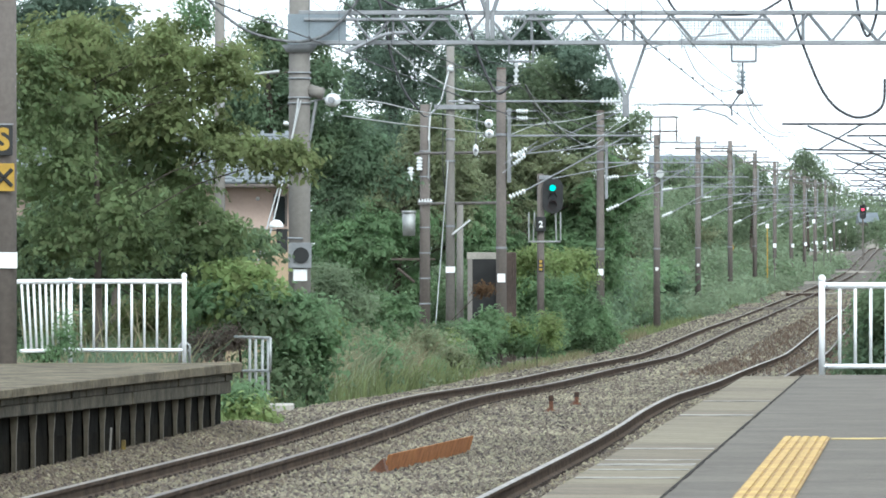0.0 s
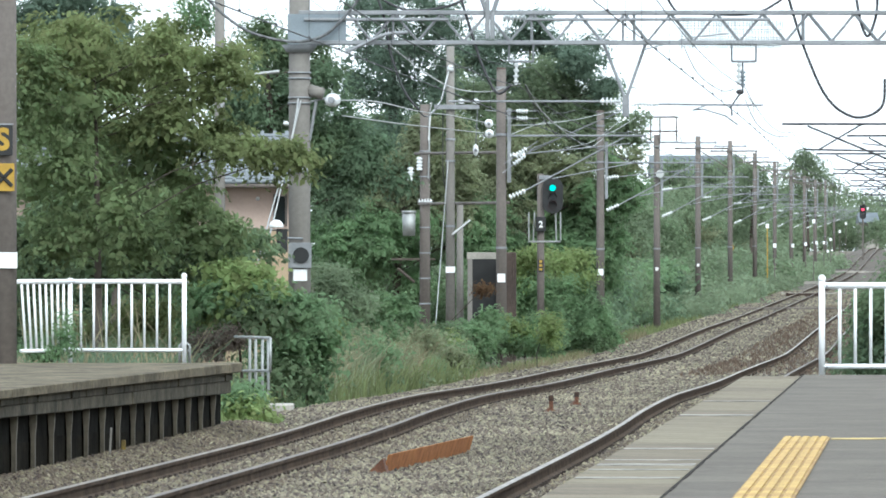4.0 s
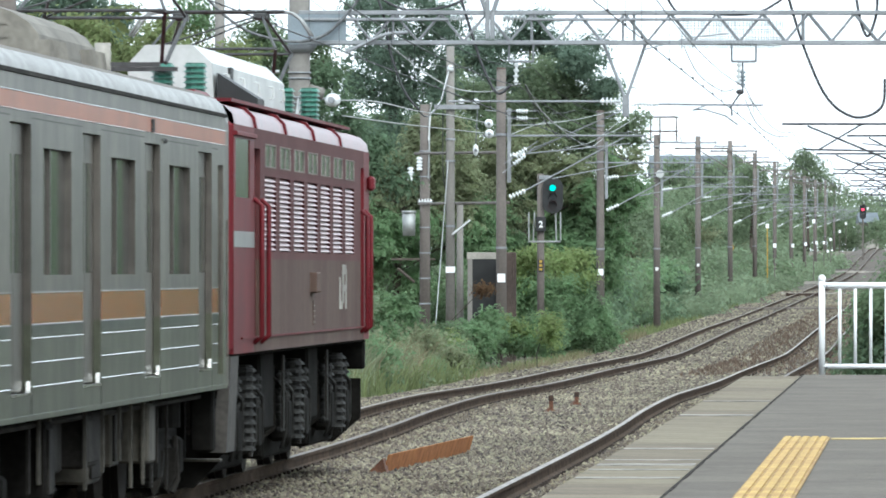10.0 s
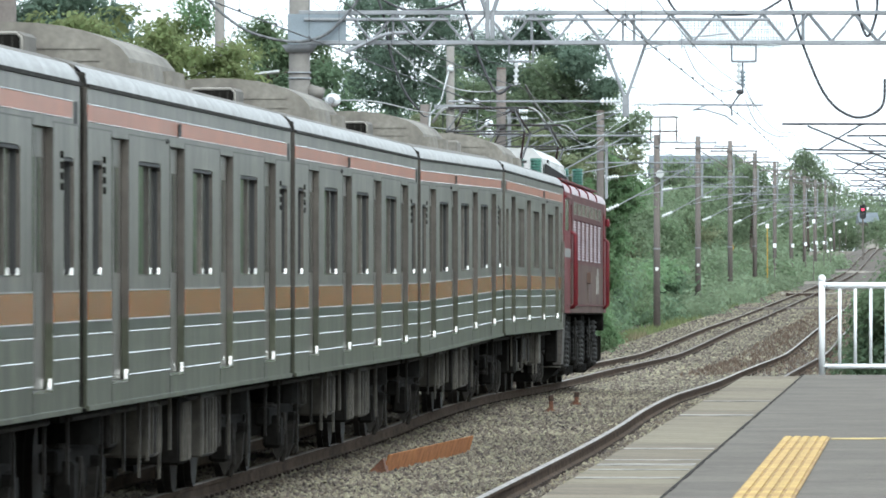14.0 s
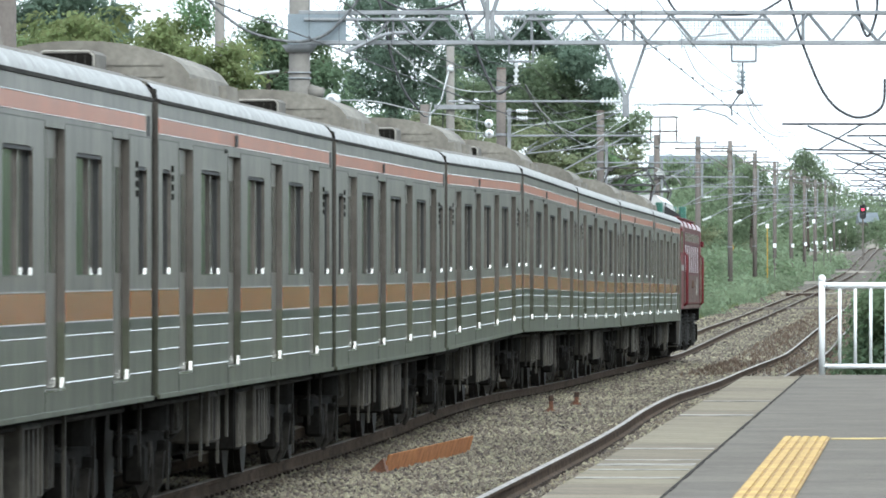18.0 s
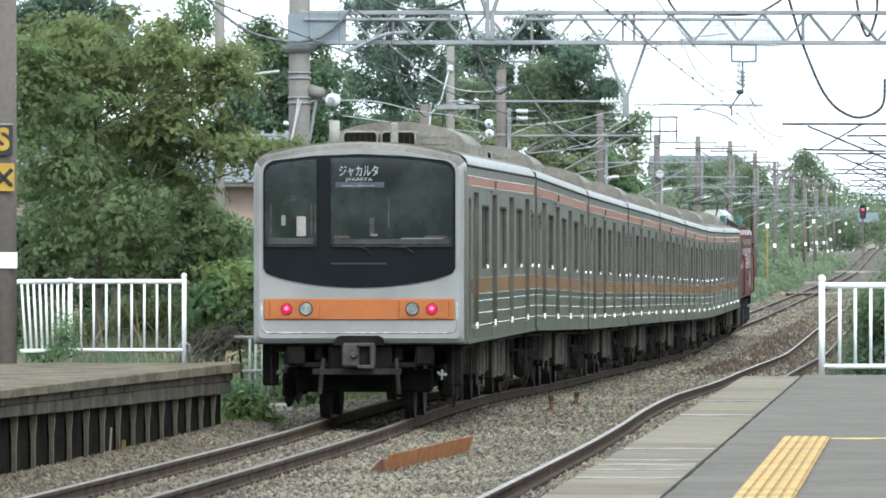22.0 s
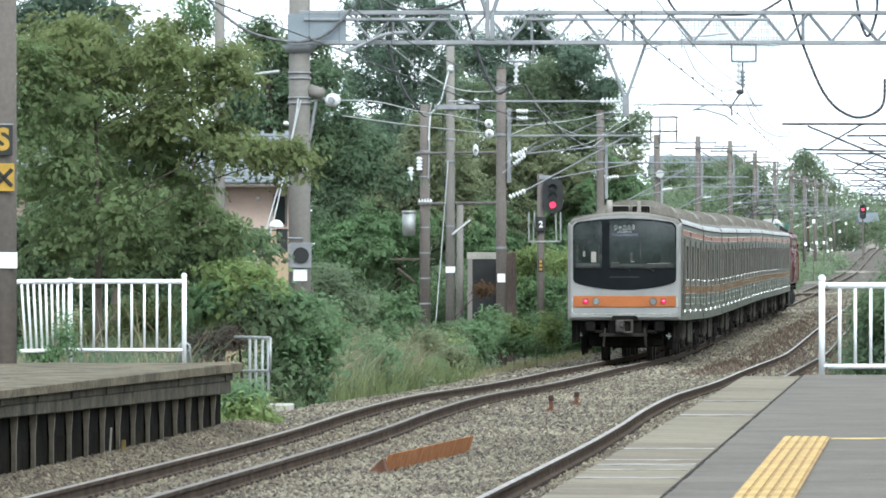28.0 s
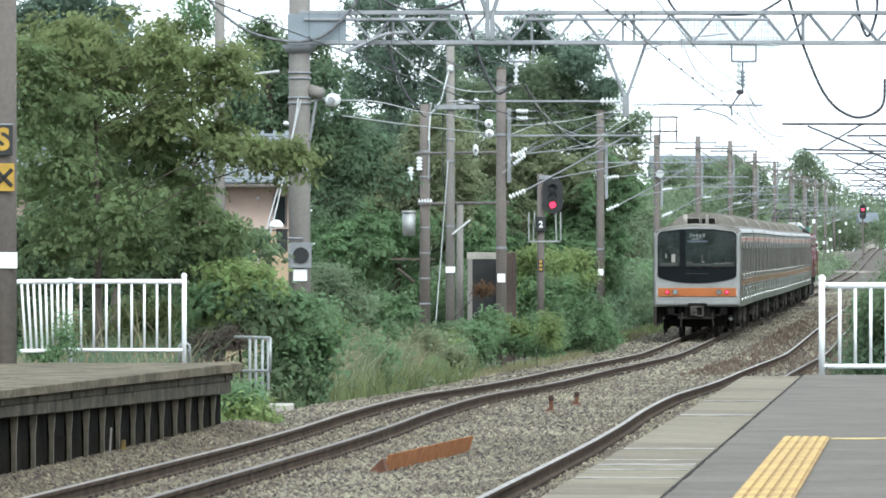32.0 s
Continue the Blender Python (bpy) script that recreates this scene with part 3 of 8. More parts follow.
fence("platform_railing", "white steel railing across the near platform's end", [(3.84, 85.9), (6.2, 85.9), (8.6, 85.9)], PZ, 1.0, 0.895, 0.075, 0.1485, (0, 1, 2))

# ---- far platform ----
def lz(d):
    return 0.83 - 0.0022 * (d - 82)


far_p = thing("platform_far", "weathered concrete platform on piles beside the line", "platform", kind="structure")


def deep(d):
    """The edge courses grow deeper towards the platform's end."""
    return min(1.0, max(0.6, 0.70 + 0.0097 * (d - 82)))


def slab(u0, u1, d0, d1, a, b, bevel=0.0):
    bm = boxed(u0, u1, d0, d1, a, b, bevel)
    for v in bm.verts:
        v.co.z = lz(v.co.y) + v.co.z * deep(v.co.y)
        v.co.x += cx(v.co.y)
    return bm


d = 40.0
while d < 111:
    part("edge_slab", slab(-2.05, -1.6, d, min(d + 1.98, 112.2), -0.13, 0.0, 0.012), M_PLATTOP, far_p, "moss-stained concrete edge slab")
    d += 2.0
part("surface", slab(-9.0, -2.06, 30, 112.0, -0.13, -0.006), M_PLATTOP, far_p, "dirty concrete surface")
rp = random.Random(12)
d = 38.0
while d < 111.2:
    n = min(rp.uniform(0.5, 1.3), 111.5 - d)
    part("course_block", slab(-2.3, -1.66 - rp.uniform(0, 0.03), d, d + n - 0.012, -0.235, -0.135, 0.008), M_CONC_DARK, far_p, "cracked concrete block below the edge")
    d += n
d = 38.0
while d < 111.2:
    n = min(rp.uniform(2.0, 4.5), 111.35 - d)
    part("edge_beam", slab(-2.3, -1.675 - rp.uniform(0, 0.02), d, d + n - 0.01, -0.40 - rp.uniform(0, 0.015), -0.24, 0.012), M_CONC_DARK, far_p, "dark weathered concrete beam")
    d += n
# Wall and infill below the deck take the painted shade colour.
part("back_wall", slab(-9.0, -2.0, 30, 111.2, -1.4, -0.135), M_HOLLOWDARK, far_p, "near-black retaining panel with deck shade in its colour")
pile = bmesh.new()
prism(pile, [(-0.022, -0.9), (0.022, -0.9), (0.022, -0.26), (0.034, -0.12), (0.038, 0.0), (-0.038, 0.0), (-0.034, -0.12), (-0.022, -0.26)], -0.09, 0.09)
pme = bpy.data.meshes.new("pile")
pile.to_mesh(pme)
pile.free()
pme.materials.append(M_CONC_PILE)
for i in range(40):
    d = 109.6 - 1.83 * i
    if d < 60:
        break
    ob = new("pile", pme)
    ob.parent = far_p
    ob.location = (cx(d) - 1.78, d, lz(d) - 0.40 * deep(d))
part("infill_panel", slab(-2.17, -1.82, 109.7, 111.25, -1.3, -0.40), M_HOLLOWDARK, far_p)
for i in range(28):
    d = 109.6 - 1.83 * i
    part("infill_panel", slab(-2.17, -1.82, d - 1.74, d - 0.09, -1.3, -0.40), M_HOLLOWDARK, far_p)
    part("infill_panel", slab(-2.1, -1.812, d - 1.72, d - 0.11, -1.3, -0.72 - rp.uniform(0, 0.08)), M_PANELLOW, far_p, "brown lower panel darkened as shade under the deck")
t = thing("kerb_marker", "small yellow marker at the platform foot", "marker", pose(cx(96.6) - 1.7, 96.6, -0.06))
part("block", boxed(-0.025, 0.025, -0.03, 0.03, 0, 0.12, 0.005), M_MARKDULL, t)
t = thing("marker_stake", "thin pale stake leaning at the platform foot", "stake", pose(cx(95.0) - 1.7, 95.0, -0.07, 0, 3, 0))
part("shaft", boxed(-0.012, 0.012, -0.01, 0.01, 0, 0.3, 0.003), M_POLE, t)

fence("platform_railing", "white steel railing with ivy at the far platform's end", [(-3.45, 113.0), (-4.97, 113.0), (-5.56, 111.75)], 0.70, 1.24, 1.13, 0.215, 0.153, (0, 1), capped=(0,), lean=0.07)
t = thing("fence_post", "white steel fence post on the far platform", "post", pose(-6.0, 112.2, 0.70))
part("post", tubed((0, 0, 0), (0, 0, 1.2), 0.04, seg=12), M_WHITE, t, smooth=True)
part("ball_cap", ball(bmesh.new(), (0, 0, 1.22), 0.046), M_WHITE, t, smooth=True)
t = thing("cable_bracket", "grey steel pipe bend behind the railing", "pipe", pose(-3.52, 113.3, 0.70))
part("pipe", path_tube(bmesh.new(), [(0, 0, 0), (0, 0, 0.27), (0.03, 0, 0.3), (0.1, 0, 0.3), (0.13, 0, 0.27), (0.13, 0, 0.0)], 0.018, 8), M_GREYPIPE, t, smooth=True)

# stairs' handrail at the foot of the embankment
t = thing("handrail", "grey galvanised pipe handrail beside the track", "handrail", pose(-2.68, 130, float(prof(130)) - 0.12))
for x, y in ((0, 0), (-0.11, 1.0), (-0.24, 2.2), (-0.36, 3.4)):
    part("post", tubed((x, y, -0.2), (x, y, 1.02), 0.022, seg=8), M_GREYPIPE, t, smooth=True)
part("rail", tubed((0.03, -0.2, 1.02), (-0.62, 4.5, 1.0), 0.024), M_GREYPIPE, t, smooth=True)
part("rail", tubed((0.03, -0.2, 0.52), (-0.5, 4.5, 0.46), 0.022), M_GREYPIPE, t, smooth=True)
part("post", tubed((0.035, -0.2, 0.5), (0.035, -0.2, 1.02), 0.022), M_GREYPIPE, t, smooth=True)
t = thing("foundation_block", "pale concrete foundation slab at the handrail", "concrete slab", pose(-2.5, 129.4, float(prof(130)) - 0.2))
part("block", boxed(-0.3, 0.22, -0.5, 0.6, -0.1, 0.1, 0.02), M_CONC, t)


# ---- masts, gantry and wires ----
def insulator(bm, a, b, r=0.075, n=5, core=0.025):
    """A turned, ribbed body from a to b."""
    a, b = Vector(a), Vector(b)
    d = b - a
    q = d.to_track_quat("Z", "Y")
    prof_r = [(0.0, core)]
    for i in range(n):
        t0, w = (i + 0.22) / n, 0.56 / n
        prof_r += [(t0, core), (t0 + 0.02 / n, r), (t0 + w * 0.6, r * 0.9), (t0 + w, core)]
    prof_r.append((1.0, core))
    seg, rings = 10, []
    for t, rad in prof_r:
        rings.append([bm.verts.new(a + q @ Vector((rad * math.cos(6.2832 * k / seg), rad * math.sin(6.2832 * k / seg), t * d.length))) for k in range(seg)])
    for x, y in zip(rings, rings[1:]):
        for k in range(seg):
            bm.faces.new((x[k], x[(k + 1) % seg], y[(k + 1) % seg], y[k]))
    bm.faces.new(rings[0][::-1])
    bm.faces.new(rings[-1])
    return bm


G_D = 153.0
g = thing("catenary_gantry", "grey steel lattice gantry on round concrete masts over the tracks", "gantry", pose(0, G_D, 0))
for k, x in enumerate((-2.59, 9.4)):
    mast = part("mast", tubed((x, 0, -1.0), (x, 0, 8.6), 0.205, 0.185, seg=20), M_POLE, g, "stained grey concrete mast", smooth=True)
    for z in (1.2, 3.7, 4.95, 5.05, 5.4, 5.5):
        part("band", tubed((x, 0, z), (x, 0, z + (0.1 if z < 4 else 0.035)), 0.212, seg=20), M_STEEL, mast, smooth=True)
    part("gusset_plate", boxed(x - 0.21, x + 0.84, -0.28, -0.262, 6.02, 6.57, 0.004), M_PLATEGREY, mast, "blue-grey steel gusset plate")
    part("gusset_plate", boxed(x - 0.21, x + 0.84, 0.262, 0.28, 6.02, 6.57, 0.004), M_PLATEGREY, mast)
    part("collar", tubed((x, 0, 5.88), (x, 0, 6.02), 0.225, 0.33, seg=20), M_STEEL, mast, smooth=True)
for z in (6.06, 6.60):
    for y in (-0.25, 0.25):
        part("chord", boxed(-2.6, 9.4, y - 0.035, y + 0.035, z - 0.035, z + 0.035, 0.006), M_STEEL, g)
n_bay = 26
for y in (-0.25, 0.25):
    for i in range(n_bay):
        xa = -1.7 + i * 0.415
        za, zb = (6.08, 6.58) if i % 2 else (6.58, 6.08)
        part("lattice_bar", tubed((xa, y, za), (xa + 0.415, y, zb), 0.022, seg=5), M_STEEL, g)
    for xa in (-0.9, 1.6, 3.25, 3.45, 6.5):
        part("lattice_post", tubed((xa, y, 6.08), (xa, y, 6.58), 0.022, seg=5), M_STEEL, g)
for xa in np.arange(-1.3, 9.0, 0.83):
    part("cross_bar", tubed((xa, -0.25, 6.06), (xa, 0.25, 6.06), 0.02, seg=5), M_STEEL, g)
# drop frame between the tracks, with the steady arms
mid = 3.30
for x0 in (mid - 0.40, mid + 0.36):
    part("drop_strut", tubed((x0, 0, 6.05), (mid, 0, 5.02), 0.028, seg=6), M_STEEL, g)
part("drop_post", boxed(mid - 0.06, mid + 0.06, -0.06, 0.06, 4.72, 5.12, 0.01), M_STEEL, g)
part("insulator", insulator(bmesh.new(), (mid - 0.08, 0, 5.0), (mid - 0.46, 0, 5.0)), M_INSUL, g, "white porcelain insulator", smooth=False)
part("insulator", insulator(bmesh.new(), (mid + 0.14, 0, 4.96), (mid + 0.6, 0, 4.95), 0.05, 8), M_INSUL, g, "white porcelain insulator")
part("steady_arm", tubed((mid - 0.4, 0, 5.0), (0.1, 0, 5.0), 0.02, seg=6), M_STEEL, g)
part("steady_arm", tubed((mid + 0.6, 0, 4.95), (5.78, 0, 4.93), 0.02, seg=6), M_STEEL, g)
part("pull_off", path_tube(bmesh.new(), [(4.75, 0, 4.93), (4.5, 0, 4.84), (4.7, 0, 4.86), (5.1, 0, 4.74), (5.32, 0, 4.58)], 0.018, 6), M_STEEL, g)
for x in (1.41, 5.43):
    for e in (-0.22, 0.22):
        part("hanger_bar", tubed((x + e, 0, 6.05), (x + e, 0, 5.72), 0.022, seg=6), M_STEEL, g)
    part("hanger_bar", tubed((x - 0.22, 0, 5.72), (x + 0.22, 0, 5.72), 0.022, seg=6), M_STEEL, g)
    part("insulator", insulator(bmesh.new(), (x - 0.08, 0, 5.70), (x - 0.10, 0, 5.30), 0.055, 4), M_INSUL, g, "white porcelain insulator")
for x0, x1 in ((0.12, 0.55), (1.1, 1.5)):
    part("insulator", insulator(bmesh.new(), (x0, -0.1, 6.5), (x1, -0.1, 6.5), 0.07, 6), M_INSUL, g, "white porcelain strain insulator")
part("insulator", insulator(bmesh.new(), (4.5, 0.1, 6.62), (5.3, 0.1, 6.62), 0.06, 9), M_INSUL, g, "white porcelain strain insulator")
def net(x0, x1, z0, z1, y):
    bm = bmesh.new()
    k = int((x1 - x0) / 0.045)
    for i in range(k + 1):
        x = x0 + (x1 - x0) * i / k
        tube(bm, (x, y, z0), (x + 0.03 * math.sin(i), y + 0.04 * math.sin(0.7 * i), z1), 0.006, seg=3, caps=False)
    k = int((z1 - z0) / 0.045)
    for i in range(k + 1):
        z = z0 + (z1 - z0) * i / k
        tube(bm, (x0, y, z), (x1, y, z - 0.02 * math.sin(2.1 * i)), 0.006, seg=3, caps=False)
    return bm


for x0, x1, z0, z1 in ((4.28, 6.12, 5.98, 6.52), (0.55, 1.2, 6.1, 6.42), (2.0, 2.62, 6.3, 6.5), (4.28, 6.12, 6.0, 6.45)):
    part("net_panel", net(x0, x1, z0, z1, 0.30 if z0 != 6.0 else 0.2), M_NET, g, "pale thin wire mesh guard net")
part("hanger_post", boxed(0.76, 0.84, -0.32, -0.24, 6.12, 6.95, 0.006), M_STEEL, g)
part("hanger_post", boxed(0.85, 0.93, -0.32, -0.24, 6.12, 6.6, 0.006), M_STEEL, g)
for e in (-1, 1):
    part("hanger_brace", tubed((0.84 + 0.06 * e, -0.28, 6.6), (0.84 + 0.26 * e, -0.28, 7.2), 0.04, seg=6), M_STEEL, g)
part("through_bar", tubed((-2.5, -0.3, 6.47), (0.1, -0.3, 6.47), 0.03, seg=6), M_STEEL, g)
part("through_bar", tubed((1.5, -0.3, 6.47), (5.9, -0.3, 6.47), 0.026, seg=6), M_STEEL, g)
part("insulator", insulator(bmesh.new(), (5.05, -0.25, 6.05), (5.65, -0.25, 6.04), 0.05, 9), M_STEEL, g, "grey ribbed insulator")
for k, (x, z) in enumerate(((5.41, 5.46), (5.41, 5.32))):
    part("insulator", insulator(bmesh.new(), (x, 0, z + 0.1), (x, 0, z - 0.06), 0.06, 2), M_PLATEGREY, g, "grey suspension insulator")
part("clamp", ball(bmesh.new(), (5.36, 0, 5.17), 0.06, 1.2, 1, 0.8), M_WIRE, g, smooth=True)
part("suspension_loop", path_tube(bmesh.new(), [(5.41, 0, 5.72), (5.41, 0, 5.2), (5.3, 0, 5.05), (5.2, 0, 4.9), (5.22, 0, 4.74)], 0.016, 6), M_WIRE, g)
part("suspension_loop", path_tube(bmesh.new(), [(5.5, 0, 5.1), (5.6, 0, 4.95), (5.6, 0, 4.8)], 0.012, 6), M_WIRE_LIGHT, g)
# fittings on the gantry's left mast
mx = -2.59
part("lamp_panel", boxed(mx - 0.2, mx + 0.22, -0.27, -0.215, 1.99, 2.45, 0.01), M_STEEL, g, "grey panel with a round black lens")
part("lens", tubed((mx + 0.03, -0.30, 2.22), (mx + 0.03, -0.27, 2.22), 0.145, seg=20), M_BLACK, g, "round black lens")
part("plate", boxed(mx - 0.11, mx + 0.14, -0.225, -0.215, 1.76, 1.97), M_WHITE, g, "small white plate")
part("insulator", ball(bmesh.new(), (mx + 0.60, -0.1, 5.02), 0.15, 1, 0.7, 0.85), M_INSUL, g, "large white globe insulator", smooth=True)
part("insulator_boss", tubed((mx + 0.57, -0.28, 5.02), (mx + 0.6, -0.1, 5.02), 0.06, seg=10), M_STEEL, g)
part("horn", tubed((mx + 0.16, 0, 5.2), (mx + 0.42, -0.1, 5.14), 0.12, 0.1, seg=12), M_POLE, g, smooth=True)
part("brace", tubed((mx + 0.18, -0.05, 4.3), (mx + 0.30, -0.05, 5.0), 0.03, seg=6), M_STEEL, g)
part("brace", tubed((mx + 0.2, -0.05, 5.0), (mx + 0.5, -0.05, 5.06), 0.02, seg=6), M_STEEL, g)
part("insulator", ball(bmesh.new(), (mx - 0.24, -0.15, 4.6), 0.045, 1.2, 1, 1), M_INSUL, g, smooth=True)
tagged(g, kind="")


def mast(d, off, side, h, brown, plate=True):
    """A catenary mast with its cantilever reaching towards the track; side: +1 reaches right."""
    p = at(off, d, -0.6)
    label = "rust-brown" if brown else "grey concrete"
    m = thing("catenary_mast", f"{label} catenary mast with a hinged cantilever arm", "catenary mast", pose(p.x, p.y, p.z), "catenary masts along the line")
    pm = part("pole", tubed((0, 0, -0.5), (0, 0, h), 0.145, 0.125, seg=14), M_POLE_BROWN if brown else M_POLE, m, smooth=True)
    for z in (h - 0.5, h - 1.7, 3.4):
        part("band", tubed((0, 0, z), (0, 0, z + 0.06), 0.15, seg=14), M_STEEL, pm)
    part("channel", boxed(side * 0.2 - 0.05, side * 0.2 + 0.05, -0.06, 0.06, h - 2.9, h - 1.0, 0.005), M_STEEL, m, "galvanised steel channel bolted to the pole")
    reach = side * 3.3
    bar = M_STEEL if side > 0 else M_WIRE
    part("top_tie", tubed((-side * 0.5, 0, 6.30), (reach * 1.12, 0, 6.30), 0.026, seg=6), bar, m)
    part("cantilever_tube", tubed((side * 0.62, 0, 4.9), (reach * 0.95, 0, 6.25), 0.021, seg=6), bar, m)
    part("insulator", insulator(bmesh.new(), (side * 0.2, 0, 4.72), (side * 0.62, 0, 4.9), 0.075, 5), M_INSUL, m, "white porcelain insulator")
    part("insulator", insulator(bmesh.new(), (side * 0.2, 0, 5.80), (side * 0.62, 0, 5.84), 0.075, 5), M_INSUL, m, "white porcelain insulator")
    part("stay_tube", tubed((side * 0.62, 0, 5.84), (reach, 0, 6.1), 0.017, seg=6), bar, m)
    part("registration_arm", tubed((side * 1.3, 0, 5.2), (reach * 1.05, 0, 5.62), 0.016, seg=6), bar, m)
    if side < 0:
        part("top_tie", tubed((0.2, 0, 6.6), (-5.35, 0, 6.6), 0.03, seg=6), bar, m)
        part("brace", tubed((-4.7, 0, 6.55), (-1.2, 0, 5.1), 0.026, seg=6), bar, m)
        part("brace", tubed((-4.4, 0, 5.95), (-3.3, 0, 6.6), 0.022, seg=6), bar, m)
        part("lower_tie", tubed((-4.8, 0, 5.95), (0.0, 0, 5.85), 0.024, seg=6), bar, m)
    if side > 0 and d >= 395:
        part("top_beam", boxed(-1.1, 1.5, -0.2, -0.13, h - 0.62, h - 0.54, 0.008), M_POLE_BROWN, m)
        part("top_upright", boxed(1.38, 1.45, -0.2, -0.13, h - 1.5, h - 0.6, 0.008), M_POLE_BROWN, m)
        part("top_brace", tubed((1.4, -0.16, h - 1.5), (0.1, -0.16, h - 0.7), 0.028, seg=5), M_POLE_BROWN, m)
    if d > 300 or side < 0:
        part("cross_arm", boxed(-0.9, 0.9, -0.04, 0.04, h - 0.35, h - 0.27, 0.005), M_STEEL, m)
    else:
        part("cap", tubed((0, 0, h), (0, 0, h + 0.05), 0.135, 0.11, seg=14), M_RUSTSHEET, m, "dark metal cap")
    for x in (-0.8, 0.8) if d > 300 or side < 0 else ():
        part("feeder_insulator", insulator(bmesh.new(), (x, 0, h - 0.27), (x, 0, h - 0.02), 0.05, 3), M_INSUL, m, "white porcelain insulator")
    if plate:
        w = 0.1 if d < 300 else 0.06
        part("plate", boxed(-w, w, -0.16, -0.15, 2.55, 2.55 + 2.2 * w), M_WHITE, m, "small white plate")
    return m


MAST_D = [217, 282, 340, 400, 464, 529, 596, 665, 735, 805, 880, 960]
for i, d in enumerate(MAST_D):
    mast(d, -3.5, 1, 8.0 if d < 395 else 8.7 if d < 450 else 9.25, brown=True, plate=d < 420)
    if i < 6:
        mast(d, SPACING + 5.0, -1, 8.0, brown=True, plate=False)

t = thing("portal_frame", "rust-brown angle-iron frame on a far catenary mast", "frame", pose(*at(-3.5, 340, 6.95)))
for z in (0.55, 1.12):
    part("cross_beam", boxed(-0.95, 0.85, -0.2, -0.12, z, z + 0.07, 0.01), M_POLE_BROWN, t)
for x in (-0.25, 0.12, 0.78):
    part("upright", boxed(x - 0.03, x + 0.03, -0.2, -0.12, 0.2, 1.15, 0.008), M_POLE_BROWN, t)
part("brace", tubed((-0.9, -0.16, 0.6), (-0.2, -0.16, 0.2), 0.03, seg=6), M_POLE_BROWN, t)
part("mirror", tubed((0.12, -0.3, -1.12), (0.12, -0.14, -1.12), 0.16, seg=16), M_ROOFBOX, t, "round pale disc")

# wires: contact, messenger with droppers, and feeders
SUPPORTS = [20, 88, G_D] + MAST_D


def sag_line(d0, d1, off0, off1, z0, z1, sag, n=10):
    pts = []
    for i in range(n + 1):
        t = i / n
        d = d0 + (d1 - d0) * t
        p = at(off0 + (off1 - off0) * t, d)
        base = (1 - t) * (float(prof(d0)) + z0) + t * (float(prof(d1)) + z1)
        pts.append((p.x, p.y, base - 4 * sag * t * (1 - t)))
    return pts


CONTACT = [4.95, 4.87, 4.77, 5.02] + [5.05] * 11
CARRIER = [5.95, 5.9, 5.36, 5.8] + [5.85] * 11


def line_wires(name, label, specs, r, material):
    """specs: (offset, heights at the supports, sag)."""
    t = thing(name, label, "overhead wire")
    for i, (d0, d1) in enumerate(zip(SUPPORTS, SUPPORTS[1:])):
        for k, (o0, zs, sag) in enumerate(specs):
            st = 0.1 * (-1) ** i if len(specs) == 2 else 0
            bm = bmesh.new()
            path_tube(bm, sag_line(d0, d1, o0 + st, o0 - st, zs[i], zs[i + 1], sag, 8 if sag else 2), r if d0 < 300 else r * 1.25, 4)
            part("wire_span", bm, material, t)
    return t


for off, nm in ((0.0, "first"), (SPACING, "second")):
    w = line_wires("overhead_line", f"dark contact wire and messenger wire over the {nm} track", [(off, CONTACT, 0.0), (off, CARRIER, 0.3)], 0.009, M_WIRE)
    bm = bmesh.new()
    for i, (d0, d1) in enumerate(zip(SUPPORTS, SUPPORTS[1:])):
        if d0 > 400:
            break
        n = int((d1 - d0) / 5)
        for k in range(1, n):
            t = k / n
            d = d0 + (d1 - d0) * t
            st = 0.1 * (-1) ** i * (1 - 2 * t)
            zc = (1 - t) * CONTACT[i] + t * CONTACT[i + 1]
            zm = (1 - t) * CARRIER[i] + t * CARRIER[i + 1] - 1.2 * t * (1 - t)
            p = at(off + st, d)
            base = (1 - t) * float(prof(d0)) + t * float(prof(d1))
            tube(bm, (p.x, p.y, base + zc), (p.x, p.y, base + zm), 0.003, seg=4)
            ball(bm, (p.x, p.y, base + zc + 0.012), 0.02, u=6, v=4)
    tagged(part("dropper", bm, M_WIRE, w, "thin dropper wires with clamps"), kind="stuff")
line_wires("feeder_line", "bare feeder wires on the masts beside the line", [(-4.3, [7.45] * 15, 0.5), (-2.7, [7.45] * 15, 0.5), (SPACING + 2.7, [7.45] * 15, 0.5), (SPACING + 4.3, [7.45] * 15, 0.5)], 0.009, M_WIRE)


def strung(name, label, pts_list, r, material, category="cable"):
    """Cables hung through points given as (distance, x, z)."""
    t = thing(name, label, category)
    for pts in pts_list:
        v = [Vector(p) for p in pts]
        out = []
        for i in range(len(v) - 1):
            a, b = v[i], v[i + 1]
            pa, pb = v[max(0, i - 1)], v[min(len(v) - 1, i + 2)]
            for k in range(6):
                s = k / 6
                out.append(0.5 * (2 * a + (b - pa) * s + (2 * pa - 5 * a + 4 * b - pb) * s * s + (3 * a - pa - 3 * b + pb) * s ** 3))
        out.append(v[-1])
        part("strand", path_tube(bmesh.new(), out, r, 6), material, t, smooth=True)
    return t


def img(x, y, d):
    """The point at the distance d seen under the lens angles (x, y)."""
    return ((x - 784) * d / 15000, d, CAM_Z + (468 - y) * d / 15000)


